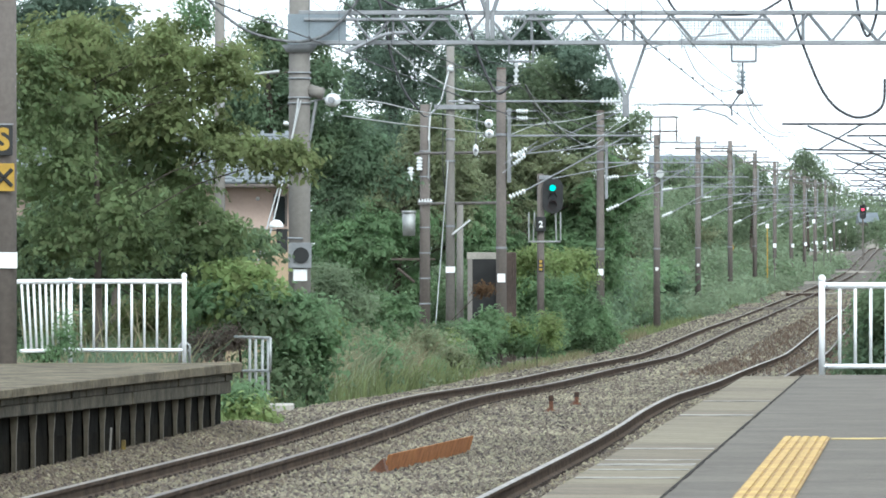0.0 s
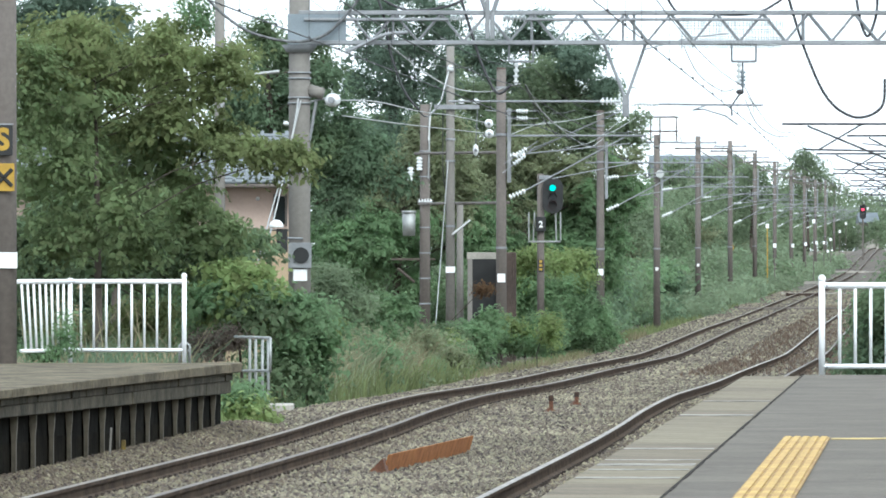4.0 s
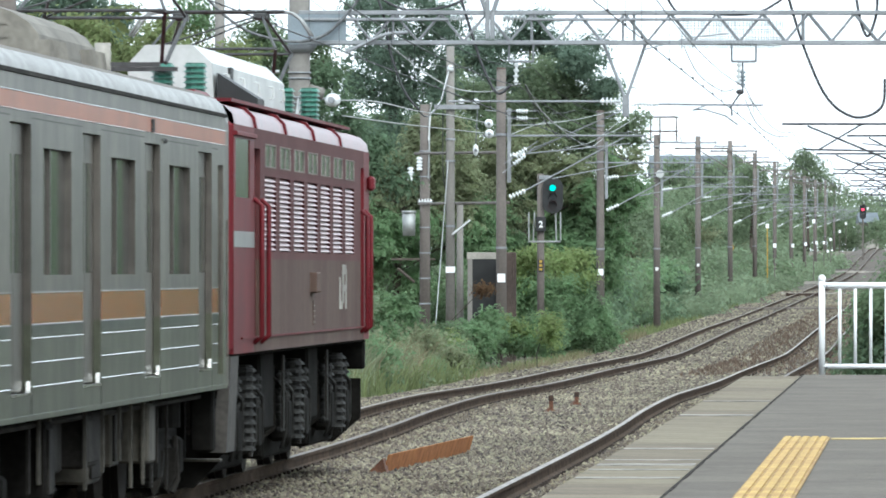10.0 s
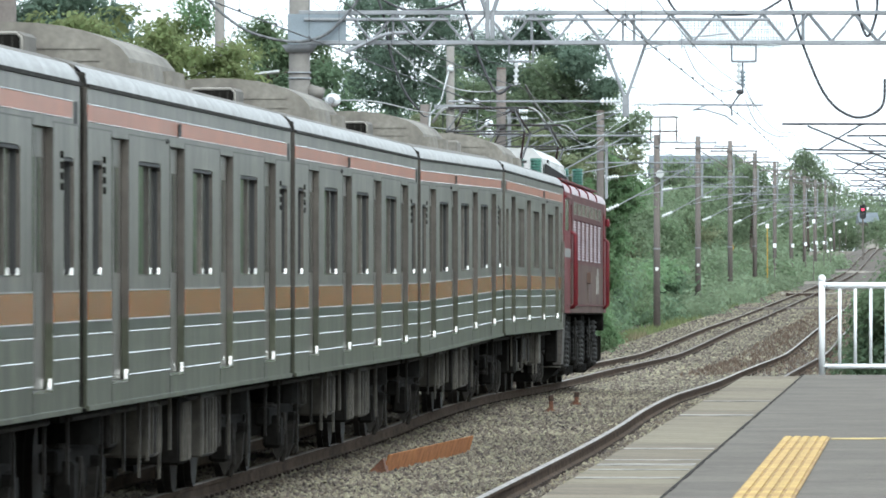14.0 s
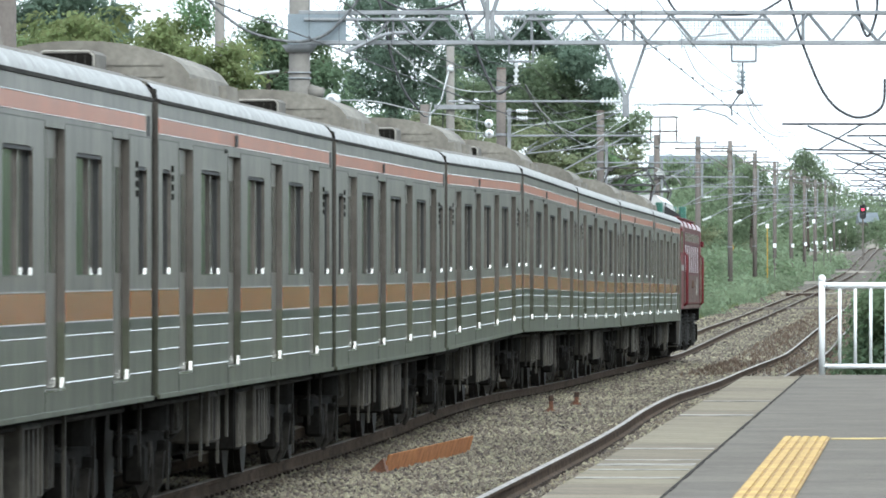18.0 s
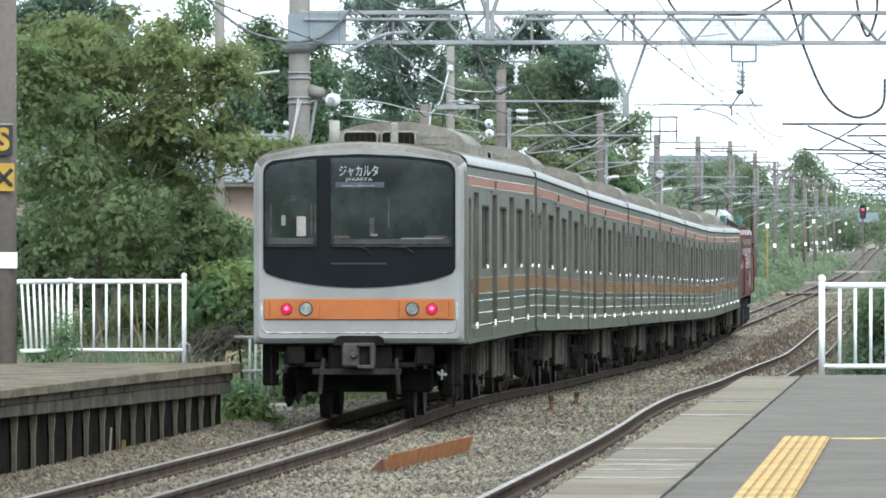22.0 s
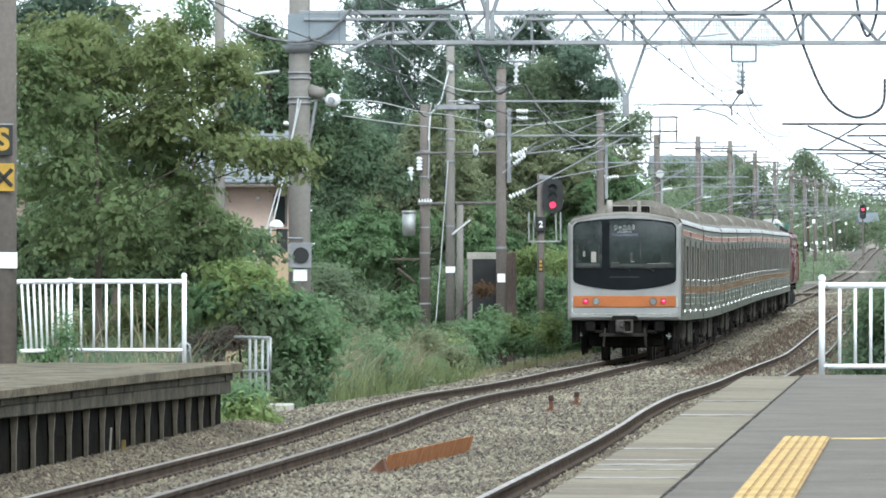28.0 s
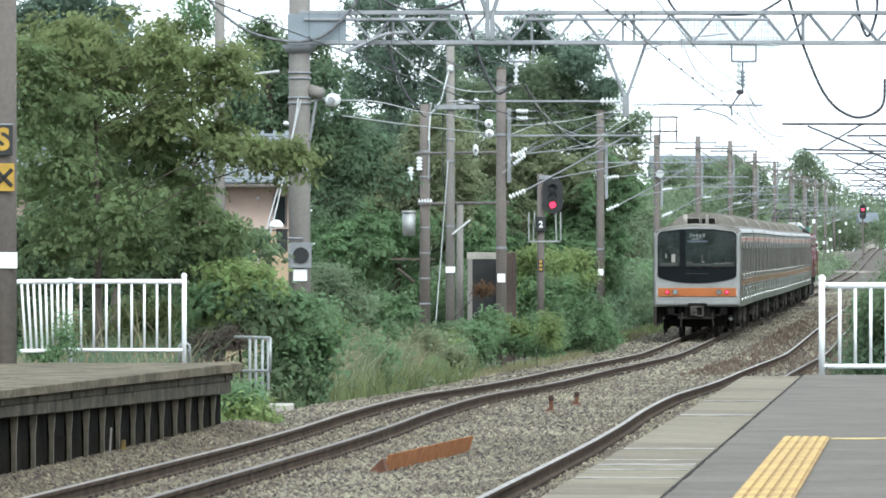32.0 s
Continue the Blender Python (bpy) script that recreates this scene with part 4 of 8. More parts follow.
strung("feeder_cable", "thick twisted grey cable looping down from the gantry", [[img(x, y, 152.6) for x, y in ((360, -10), (400, 30), (450, 60), (520, 74), (575, 62), (620, 18), (640, -12))]], 0.03, M_CABLE)
strung("jumper_cable", "dark slack jumper cables hanging below the gantry", [
    [img(x, y, 152.8) for x, y in ((668, -5), (682, 40), (690, 90), (715, 160), (742, 195))],
    [img(x, y, 152.8) for x, y in ((815, -5), (835, 60), (855, 120), (880, 165), (905, 150))],
    [img(x, y, 152.8) for x, y in ((1395, -5), (1425, 90), (1465, 175), (1515, 208), (1560, 190), (1566, 140))],
    [img(x, y, 152.8) for x, y in ((1515, -5), (1525, 45), (1537, 64), (1550, 30), (1553, -5))],
    [img(x, y, 152.8) for x, y in ((670, -5), (720, 18), (790, 12), (830, -6))],
    [img(x, y, 152.8) for x, y in ((1180, -5), (1195, 18), (1215, 22), (1330, 25), (1390, -5))]], 0.025, M_WIRE)
strung("pole_wire", "dark bundled wires swinging between the poles", [
    [img(x, y, d) for x, y, d in ((742, 198, 153), (758, 206, 170), (779, 182, 220), (793, 139, 233))],
    [img(x, y, d) for x, y, d in ((930, 152, 160), (950, 195, 190), (985, 240, 217))],
    [img(x, y, d) for x, y, d in ((1095, 200, 282), (1040, 222, 262), (980, 250, 235), (925, 275, 217))],
    [img(x, y, d) for x, y, d in ((1110, 190, 282), (1020, 232, 250), (930, 268, 217))],
    [img(x, y, d) for x, y, d in ((784, 196, 234), (784, 300, 234), (790, 345, 234))],
    [img(x, y, d) for x, y, d in ((845, 195, 226), (842, 255, 222))]], 0.013, M_WIRE)
strung("slack_wire", "slack pale wires hanging between the poles", [
    [img(x, y, d) for x, y, d in ((860, 195, 230), (890, 200, 222), (905, 215, 217))],
    [img(x, y, d) for x, y, d in ((905, 238, 217), (960, 218, 250), (1012, 214, 270))],
    [img(x, y, d) for x, y, d in ((945, 182, 160), (985, 222, 200), (1040, 260, 260), (1068, 245, 282))],
    [img(x, y, d) for x, y, d in ((1160, 200, 300), (1190, 205, 330), (1215, 212, 340))],
    [img(x, y, d) for x, y, d in ((1000, 262, 260), (1050, 250, 275), (1095, 215, 282))]], 0.011, M_WIRE_LIGHT)
strung("bent_cable", "stiff bent pale cable tied to the gantry", [[img(x, y, 152.6) for x, y in ((612, 92), (640, 80), (683, 61), (722, 58))]], 0.035, M_STEEL)
strung("pull_wire", "pale galvanised wires spreading from the poles", [
    [img(x, y, d) for x, y, d in ((600, 178, 153), (665, 180, 165), (745, 198, 205), (800, 205, 215), (880, 222, 217))],
    [img(x, y, d) for x, y, d in ((606, 205, 153), (730, 222, 190), (860, 236, 215))],
    [img(x, y, 153) for x, y in ((660, 55), (740, 120), (800, 155), (860, 163), (905, 152), (922, 148))],
    [img(x, y, d) for x, y, d in ((895, 222, 217), (960, 220, 240), (1030, 210, 270), (1095, 194, 282))],
    [img(x, y, d) for x, y, d in ((930, 150, 153), (975, 215, 200), (1030, 240, 260), (1080, 235, 280), (1130, 205, 300))],
    [img(x, y, 153) for x, y in ((1210, 82), (1235, 130), (1275, 160), (1300, 158))],
    [img(x, y, 153) for x, y in ((1318, 175), (1340, 220), (1370, 240), (1395, 242))],
    [img(x, y, 153) for x, y in ((1140, 88), (1180, 78), (1230, 66), (1290, 60))]], 0.013, M_WIRE_LIGHT)

# ---- utility poles beyond the first gantry ----
def stub(d, x, y0, y1, r, material, label, category="utility pole", name="utility_pole"):
    a = img(x, y0, d)
    b = img(x, y1, d)
    t = thing(name, label, category, pose(a[0], d, b[2]), "utility poles")
    part("pole", tubed((0, 0, 0), (0, 0, a[2] - b[2]), r, r * 0.85, seg=14), material, t, smooth=True)
    return t, a, b


t, a, b = stub(234, 797, 82, 640, 0.135, M_POLE, "grey concrete utility pole with insulators and a cross arm")
H = a[2] - b[2]
part("ball_top", ball(bmesh.new(), (0, -0.12, H - 0.62), 0.1, u=10, v=8), M_INSUL, t, smooth=True)
part("cross_arm", boxed(-0.45, 0.8, -0.2, -0.12, H - 1.75, H - 1.62, 0.01), M_STEEL, t)
for x in (0.3, 0.7):
    part("insulator", insulator(bmesh.new(), (x, -0.16, H - 1.6), (x, -0.16, H - 1.45), 0.09, 2), M_INSUL, t)
part("down_lead", path_tube(bmesh.new(), [(-0.05, -0.15, H - 0.7), (-0.25, -0.15, H - 1.5), (-0.55, -0.1, H - 1.9), (-0.6, 0, H - 2.6)], 0.022, 6), M_INSUL, t, "pale bent cable sleeve")
for z in (H - 2.6, H - 3.2, H - 5.0):
    part("band", tubed((0, 0, z), (0, 0, z + 0.06), 0.145, seg=14), M_STEEL, t)
part("plate", boxed(-0.13, 0.13, -0.16, -0.15, img(0, 483, 234)[2] - b[2], img(0, 472, 234)[2] - b[2]), M_WHITE, t, "small white plate")
part("lamp_arm", tubed((0.05, -0.2, H - 5.2), (0.55, -0.25, H - 4.8), 0.03, seg=6), M_INSUL, t)

t, a, b = stub(250, 752, 185, 640, 0.17, M_POLE_BROWN, "brown banded pole carrying a grey transformer can")
H = a[2] - b[2]
for k in range(7):
    part("band", tubed((0, 0, H - 1.4 - k * 0.75), (0, 0, H - 1.36 - k * 0.75), 0.178, seg=14), M_STEEL, t)
can = part("transformer", tubed((-0.47, -0.1, img(0, 418, 250)[2] - b[2]), (-0.47, -0.1, img(0, 378, 250)[2] - b[2]), 0.19, 0.2, seg=18), M_GREYPIPE, t, "grey transformer can", smooth=True)
part("lid", tubed((-0.47, -0.1, img(0, 378, 250)[2] - b[2]), (-0.47, -0.1, img(0, 373, 250)[2] - b[2]), 0.215, seg=18), M_GREYPIPE, can, smooth=True)
for x, y in ((-0.42, 308), (-0.16, 290)):
    z = img(0, y, 250)[2] - b[2]
    part("insulator", insulator(bmesh.new(), (x, -0.15, z - 0.2), (x, -0.15, z + 0.2), 0.1, 4, 0.06), M_INSUL, t, "white porcelain insulator")
z = img(0, 357, 250)[2] - b[2]
part("insulator", insulator(bmesh.new(), (-0.2, -0.2, z), (0.22, -0.2, z), 0.09, 5), M_INSUL, t)
part("brace", boxed(-1.0, 0.3, -0.04, 0.04, img(0, 461, 250)[2] - b[2], img(0, 457, 250)[2] - b[2]), M_BARK, t)
part("brace", tubed((-0.8, 0, img(0, 475, 250)[2] - b[2]), (-0.3, 0, img(0, 500, 250)[2] - b[2]), 0.04, seg=6), M_BARK, t)
part("sleeve", path_tube(bmesh.new(), [(0.2, -0.1, H + 0.05), (0.12, -0.1, H - 0.4), (0.13, -0.15, H - 1.2), (0.1, -0.15, H - 2.2)], 0.026, 8), M_GREYPIPE, t, "grey bent cable sleeve")
strung("cross_beam", "dark timber beam spanning two poles", [[(img(742, 361, 248)), (img(900, 359, 222))], [(img(735, 272, 248)), (img(885, 270, 222))]], 0.045, M_POLE_BROWN, "beam")
t, a, b = stub(238, 814, 360, 640, 0.11, M_POLE, "short grey concrete pole in the bushes")
t, a, b = stub(170, 389, -40, 640, 0.115, M_POLE, "slim concrete utility pole behind the trees")
part("lamp_arm", path_tube(bmesh.new(), [(0.0, -0.1, img(0, 196, 170)[2] - b[2]), (0.25, -0.1, img(0, 150, 170)[2] - b[2]), (0.5, -0.1, img(0, 134, 170)[2] - b[2]), (1.2, -0.1, img(0, 127, 170)[2] - b[2])], 0.035, 8), M_GREYPIPE, t, "grey street lamp arm")
for (x, y) in ((865, 219), (866, 237), (842, 266)):
    t = thing("wire_insulator", "round white porcelain insulator strung on a wire", "insulator", pose(*img(x, y, 214)), "insulators strung on wires")
    part("bell", ball(bmesh.new(), (0, 0, 0), 0.115 if y < 250 else 0.075, 1, 0.8, 1 if y < 250 else 2), M_INSUL, t, smooth=True)
    part("cap", ball(bmesh.new(), (0, -0.08, 0), 0.045), M_STEEL, t, smooth=True)

for (x, y, e) in ((924, 197, 0.0), (924, 210, 0.0), (922, 270, 0.1), (919, 283, 0.12)):
    t = thing("strain_insulator", "white ribbed porcelain strain insulator on a wire", "insulator", pose(*img(x, y, 216.5)), "insulators strung on wires")
    part("body", insulator(bmesh.new(), (-0.15, 0, -e), (0.15, 0, e), 0.07, 5), M_INSUL, t)
    part("end_fitting", tubed((-0.42, 0, -e * 2.8), (0.42, 0, e * 2.8), 0.014, seg=6), M_STEEL, t)
strung("distant_wire", "thin far wires above the trees", [[img(215, 31, 240), img(262, 20, 240), img(320, 5, 240)], [img(225, 55, 240), img(270, 46, 240), img(330, 30, 240)]], 0.012, M_WIRE_LIGHT)

# guy wires
strung("guy_wire", "pale guy wires slanting down from the poles", [
    [img(528, 175, 152.7), img(515, 250, 152.3), img(476, 390, 152), img(450, 490, 151)], [img(532, 178, 152.7), img(484, 390, 152), img(457, 485, 151)],
    [img(793, 285, 233.8), img(783, 420, 233.5), img(771, 575, 233)]], 0.016, M_WIRE_LIGHT)

# ---- colour light signal ----
SD = 235.0


def sz(y):
    return img(0, y, SD)[2] - sbase


sbase = img(0, 625, SD)[2]
sx0 = img(957, 0, SD)[0]
sig = thing("railway_signal", "black oval colour light signal on a brown post", "railway signal", pose(sx0, SD, sbase))
part("post", tubed((0, 0, 0), (0, 0, sz(308)), 0.1, seg=12), M_POLE_BROWN, sig, smooth=True)
hx = (978 - 957) / (15000 / SD)
bm = bmesh.new()
hz0, hz1, hw = sz(378), sz(312), 0.285
ring = [(hx + hw * math.cos(a), sz(333) + 0.02 + hw * math.sin(a)) for a in np.linspace(0, math.pi, 14)] + [(hx + hw * math.cos(a), sz(361) + hw * math.sin(a) * 0.95) for a in np.linspace(math.pi, 2 * math.pi, 14)]
prism(bm, ring, -0.22, -0.17)
head = part("backplate", bm, M_BLACK, sig, "black oval backplate")
for y, m, nm in ((333, M_SIG_GREEN, "lit green lens"), (348, M_SIG_OFF, "unlit dark lens"), (363, M_SIG_RED, "lit red lens")):
    lens = part("lens", tubed((hx, -0.25, sz(y)), (hx, -0.22, sz(y)), 0.09, seg=16), m, head, nm)
    hood = bmesh.new()
    for a in np.linspace(0.1, math.pi - 0.1, 9):
        bmesh.ops.create_cube(hood, size=1, matrix=Matrix.Translation((hx + 0.115 * math.cos(a), -0.32, sz(y) + 0.115 * math.sin(a))) @ Matrix.Rotation(-a + math.pi / 2, 4, "Y") @ Matrix.Diagonal((0.045, 0.2, 0.008, 1)))
    part("hood", hood, M_BLACK, head, "black lamp hood")
# Added disc covers one lens; both lenses glow throughout.
SHUTTER = part("shutter", tubed((0, -0.004, 0), (0, 0.006, 0), 0.1, seg=16), M_BLACK, sig, "added black disc hiding the lens that is out")
part("indicator_box", boxed(-0.14, 0.14, -0.2, 0.0, sz(410), sz(384), 0.01), M_BLACK, sig, "black route number box showing a white 2")
for x in (-0.33, 0.55):
    part("ladder_frame", path_tube(bmesh.new(), [(x, -0.1, sz(376)), (x, -0.1, sz(425)), (x - 0.12 if x > 0 else x + 0.12, -0.1, sz(430)), (x - 0.14 if x > 0 else x + 0.16, -0.1, sz(376))], 0.022, 6), M_GREYPIPE, sig)
part("platform_bar", tubed((-0.35, -0.1, sz(428)), (0.55, -0.1, sz(428)), 0.025, seg=6), M_GREYPIPE, sig)
part("top_bracket", boxed(-0.05, 0.35, -0.15, -0.05, sz(318), sz(311), 0.01), M_STEEL, sig)
part("number_plate", boxed(-0.075, 0.075, -0.1, -0.09, sz(482), sz(460)), M_BLACK, sig, "dark plate with yellow bars")
for k in range(3):
    part("plate_bar", boxed(-0.04, 0.04, -0.106, -0.101, sz(479 - k * 7), sz(475 - k * 7)), M_YELLOW, sig, "yellow bar")


def text_part(body, size, m, material, parent, label, name="lettering", bold=0.0):
    cu = bpy.data.curves.new(name, "FONT")
    cu.body, cu.size, cu.align_x, cu.align_y, cu.extrude, cu.offset = body, size, "CENTER", "CENTER", 0.002, bold
    tmp = new(name, cu)
    dg = bpy.context.evaluated_depsgraph_get()
    me = bpy.data.meshes.new_from_object(tmp.evaluated_get(dg))
    bpy.data.objects.remove(tmp)
    bpy.data.curves.remove(cu)
    me.materials.clear()
    ob = put(name, me, material, parent, label)
    ob.matrix_basis = m
    return ob


text_part("2", 0.24, pose(0, -0.206, sz(398), 90, 0, 0), M_WHITE, sig, "white number 2", bold=0.006)
t = thing("lineside_shelter", "small frame shelter with a pale concrete lintel in the bushes", "shelter", pose(img(826, 0, 236)[0], 236, img(0, 640, 236)[2]))
zz = lambda y: img(0, y, 236)[2] - img(0, 640, 236)[2]
part("lintel", boxed(0, 0.87, -0.1, 0.1, zz(459), zz(447), 0.01), M_CONC, t)
part("jamb", boxed(0.02, 0.16, -0.1, 0.1, 0, zz(459), 0.01), M_POLE, t)
# Black sheet; the hut's shaded interior is put in its colour.
part("interior_shade_sheet", boxed(0.16, 1.3, 0.8, 0.85, 0, zz(452)), M_BLACK, t)
part("side_box", boxed(0.95, 1.38, -0.3, 0.5, 0, zz(447), 0.02), M_RUSTSHEET, t, "brown corrugated cabinet")
for k in range(7):
    part("corrugation", tubed((0.98 + 0.062 * k, -0.31, 0), (0.98 + 0.062 * k, -0.31, zz(449)), 0.02, seg=6), M_RUSTSHEET, t)

# ---- the station mast with its signs ----
t = thing("sign_mast", "grey concrete mast with station signs on the far platform", "mast", pose(-5.76, 111.0, 0.68))
part("pole", tubed((0, 0, -1.2), (0, 0, 8), 0.18, 0.17, seg=20), M_POLE_BROWN, t, smooth=True)
q = 15000 / 111.0
ez = lambda y: CAM_Z + (468 - y) / q - 0.68
ex = lambda x: (x - 784) / q + 5.76
sg = part("sign_panel", boxed(ex(-40), ex(24), -0.23, -0.21, ez(276), ez(222), 0.004), M_BLACK, t, "black sign with a yellow letter S")
text_part("S", 0.39, pose(ex(6), -0.236, ez(249), 90, 0, 0), M_YELLOW, sg, "yellow letter S", bold=0.015)
part("trim", boxed(ex(-40), ex(25), -0.232, -0.212, ez(222), ez(219)), M_STEEL, sg)
sg = part("sign_panel", boxed(ex(-30), ex(27), -0.23, -0.21, ez(339), ez(290), 0.004), M_YELLOW, t, "yellow sign with a black cross")
for s in (-1, 1):
    part("cross_bar", tubed((ex(8) - 0.11, -0.235, ez(315) - 0.11 * s), (ex(8) + 0.11, -0.235, ez(315) + 0.11 * s), 0.026, seg=6), M_BLACK, sg)
part("plate", boxed(ex(-20), ex(32), -0.2, -0.19, ez(475), ez(447)), M_WHITE, t, "white wrapped plate")
part("plinth", boxed(-0.35, 0.25, -0.3, 0.3, 0, 0.06, 0.01), M_CONC_DARK, t)


# ---- plants ----
def leaves(rs, clumps, leaf, cover, spray=14, flat=0.55, small=False, fill=26, tier=False):
    """Leaves on sprays over the shells of ellipsoids, with coarse shaded foliage inside. clumps: centre, radii, material slot."""
    V, S = [], []
    for c, r, slot in clumps:
        c, r = np.array(c), np.array(r)
        size = leaf * (0.46 if small else 0.52)
        area = math.pi * (r[0] * r[2] + 0.4 * r[0] * r[1])
        n_leaf = int(0.85 * cover * area / (0.22 * size * size))
        n_spray = max(6, n_leaf // spray)
        d = rs.normal(size=(n_spray, 3)) + np.array([0, -0.15, 0.22])
        d /= np.linalg.norm(d, axis=1)[:, None]
        lump = 1 + 0.16 * np.sin(7 * d[:, :1] + 40 * c[0]) * np.sin(6 * d[:, 2:] + 30 * c[2])
        rad = (0.68 + 0.32 * rs.rand(n_spray) ** 0.7)[:, None] * lump * (1 + 0.16 * np.abs(rs.normal(size=(n_spray, 1))) * (rs.rand(n_spray, 1) < 0.3))
        pc = c + d * rad * r
        k = spray
        spread = size * 1.9
        p = pc[:, None] + rs.normal(size=(n_spray, k, 3)) * spread * np.array([1, 1, 0.5])
        if tier:
            out = d * np.array([1, 1, 0.25]) + rs.normal(size=(n_spray, 3)) * np.array([0.35, 0.35, 0.12]) + np.array([0, 0, -0.3])
            out /= np.linalg.norm(out, axis=1)[:, None]
            across = np.cross(out, np.array([0, 0, 1.0]))
            reach = rs.rand(n_spray, k, 1)
            p = pc[:, None] + out[:, None] * (reach - 0.4) * size * 7 + across[:, None] * rs.normal(size=(n_spray, k, 1)) * size * (1.7 - 1.2 * reach) + rs.normal(size=(n_spray, k, 3)) * size * 0.28
            p[..., 2:] -= reach ** 2 * size * 1.2
        nrm = d[:, None] * 0.75 + rs.normal(size=(n_spray, k, 3)) * 0.3 + np.array([0, -0.15, flat])
        nrm /= np.linalg.norm(nrm, axis=2)[..., None]
        ax = rs.normal(size=(n_spray, k, 3)) * 0.7 + d[:, None] * 0.9 + np.array([0, 0, -0.45])
        ax -= nrm * (ax * nrm).sum(2)[..., None]
        ax /= np.linalg.norm(ax, axis=2)[..., None] + 1e-6
        sd = np.cross(nrm, ax)
        L = size * (0.6 + 0.9 * rs.rand(n_spray, k, 1))
        w = L * (0.2 + 0.16 * rs.rand(n_spray, k, 1))
        if small:
            w = w * 1.15
            q = np.stack([p - ax * L * 0.4 - sd * w, p - ax * L * 0.4 + sd * w, p + ax * L * 0.7], 2)
        else:
            q = np.stack([p - ax * L * 0.5, p - sd * w + nrm * w * 0.35, p + ax * L * 0.5 - nrm * L * 0.12, p + sd * w + nrm * w * 0.35], 2)
        V.append(q.reshape(-1, 3))
        S.append(np.full(n_spray * k, slot))
        if fill:
            m = fill
            d = rs.normal(size=(m, 3))
            d /= np.linalg.norm(d, axis=1)[:, None]
            p = c + d * r * (0.3 + 0.4 * rs.rand(m, 1))
            nrm = d + rs.normal(size=(m, 3)) * 0.3 + np.array([0, 0, 0.35])
            nrm /= np.linalg.norm(nrm, axis=1)[:, None]
            ax = np.cross(nrm, rs.normal(size=(m, 3)))
            ax /= np.linalg.norm(ax, axis=1)[:, None] + 1e-6
            sd = np.cross(nrm, ax)
            L = (0.34 + 0.16 * rs.rand(m, 1)) * min(r[0], r[2])
            q = [p - ax * L - sd * L * 0.5, p - ax * L + sd * L * 0.5, p + ax * L] if small else [p - ax * L, p - sd * L * 0.5, p + ax * L - nrm * L * 0.2, p + sd * L * 0.5]
            V.append(np.stack(q, 1).reshape(-1, 3))
            S.append(np.full(m, slot))
    V = np.concatenate(V)
    S = np.concatenate(S)
    F = np.arange(len(V)).reshape(-1, 3 if small else 4)
    return V, F, S


def plant(name, label, category, base, clumps, mats, size, cover, seed, trunk=0.0, group="", spray=14, airy=0.52, tier=False):
    """clumps: (dx, dy, z, rx, ry, rz, slot) about the base."""
    rs = np.random.RandomState(seed)
    t = thing(name, label, category, pose(*base), group)
    if trunk:
        tip = max(clumps, key=lambda c: c[2] - abs(c[0]))
        lean = [Vector((0, 0, -0.3)), Vector((tip[0] * 0.1, 0, tip[2] * 0.35)), Vector((tip[0] * 0.45, tip[1] * 0.5, tip[2] * 0.7)), Vector((tip[0], tip[1], tip[2]))]
        bm = bmesh.new()
        for k in range(3):
            tube(bm, lean[k], lean[k + 1], trunk * (1 - 0.3 * k), trunk * (0.7 - 0.28 * k), seg=10)
        part("trunk", bm, M_BARK, t, smooth=True)
        for c in clumps:
            e = Vector(c[:3])
            f = max(0.12, min(0.9, (c[2] - 0.5 * abs(c[0])) / max(tip[2], 0.1)))
            k = min(2, int(f * 3))
            st = lean[k].lerp(lean[k + 1], f * 3 - k)
            m = st.lerp(e, 0.5) + Vector((0, 0, 0.06 * (e - st).length))
            part("limb", path_tube(bmesh.new(), [st, m, e], trunk * 0.13, 5), M_BARK, t, smooth=True)
    else:
        for k in range(5):
            c = clumps[k % len(clumps)]
            part("stem", path_tube(bmesh.new(), [(c[0] * 0.5 + 0.05 * k, c[1] * 0.3, 0), (c[0] * 0.7, c[1] * 0.6, c[2] * 0.5), (c[0], c[1], c[2])], 0.012, 5), M_BARK, t)
    for c in clumps:
        sub = []
        for k in range(8):
            o = rs.normal(size=3) * 0.48
            f = 0.42 + 0.28 * rs.rand()
            sub.append(((c[0] + o[0] * c[3], c[1] + o[1] * c[4], c[2] + o[2] * c[5]), (c[3] * f, c[4] * f, c[5] * f), 0))
        V, F, S = leaves(rs, sub, size, cover * airy, spray, small=base[1] > 190, fill=26 if airy > 0.5 else 11 if airy > 0.44 else 0, tier=tier)
        tagged(put("leaf_mass", bulk("leaf_mass", V, F), mats[c[6]], t), kind="stuff")
    return t


def grown(name, label, category, d, foot, blobs, mats, size, cover, seed, trunk=0.0, depth=1.0, group="", spray=14, airy=0.52, tier=False):
    """A plant at the distance d. foot: (bearing, height line) of its base; blobs: the same of each clump, its half width and half height, and its leaf kind."""
    b = img(foot[0], foot[1], d)
    s = d / 15000
    rs = random.Random(seed)
    cl = []
    for x, y, rx, ry, slot in blobs:
        p = img(x, y, d)
        dy = rs.uniform(-1, 1) * depth
        cl.append((p[0] - b[0], dy, p[2] - b[2], rx * s, max(rx * s * 0.8, 0.3), ry * s, slot))
    return plant(name, label, category, b, cl, mats, size, cover, seed, trunk, group, spray, airy, tier)


def ground_y(d, extra=0.5):
    return 468 + (CAM_Z - float(prof(d)) + extra) * 15000 / d


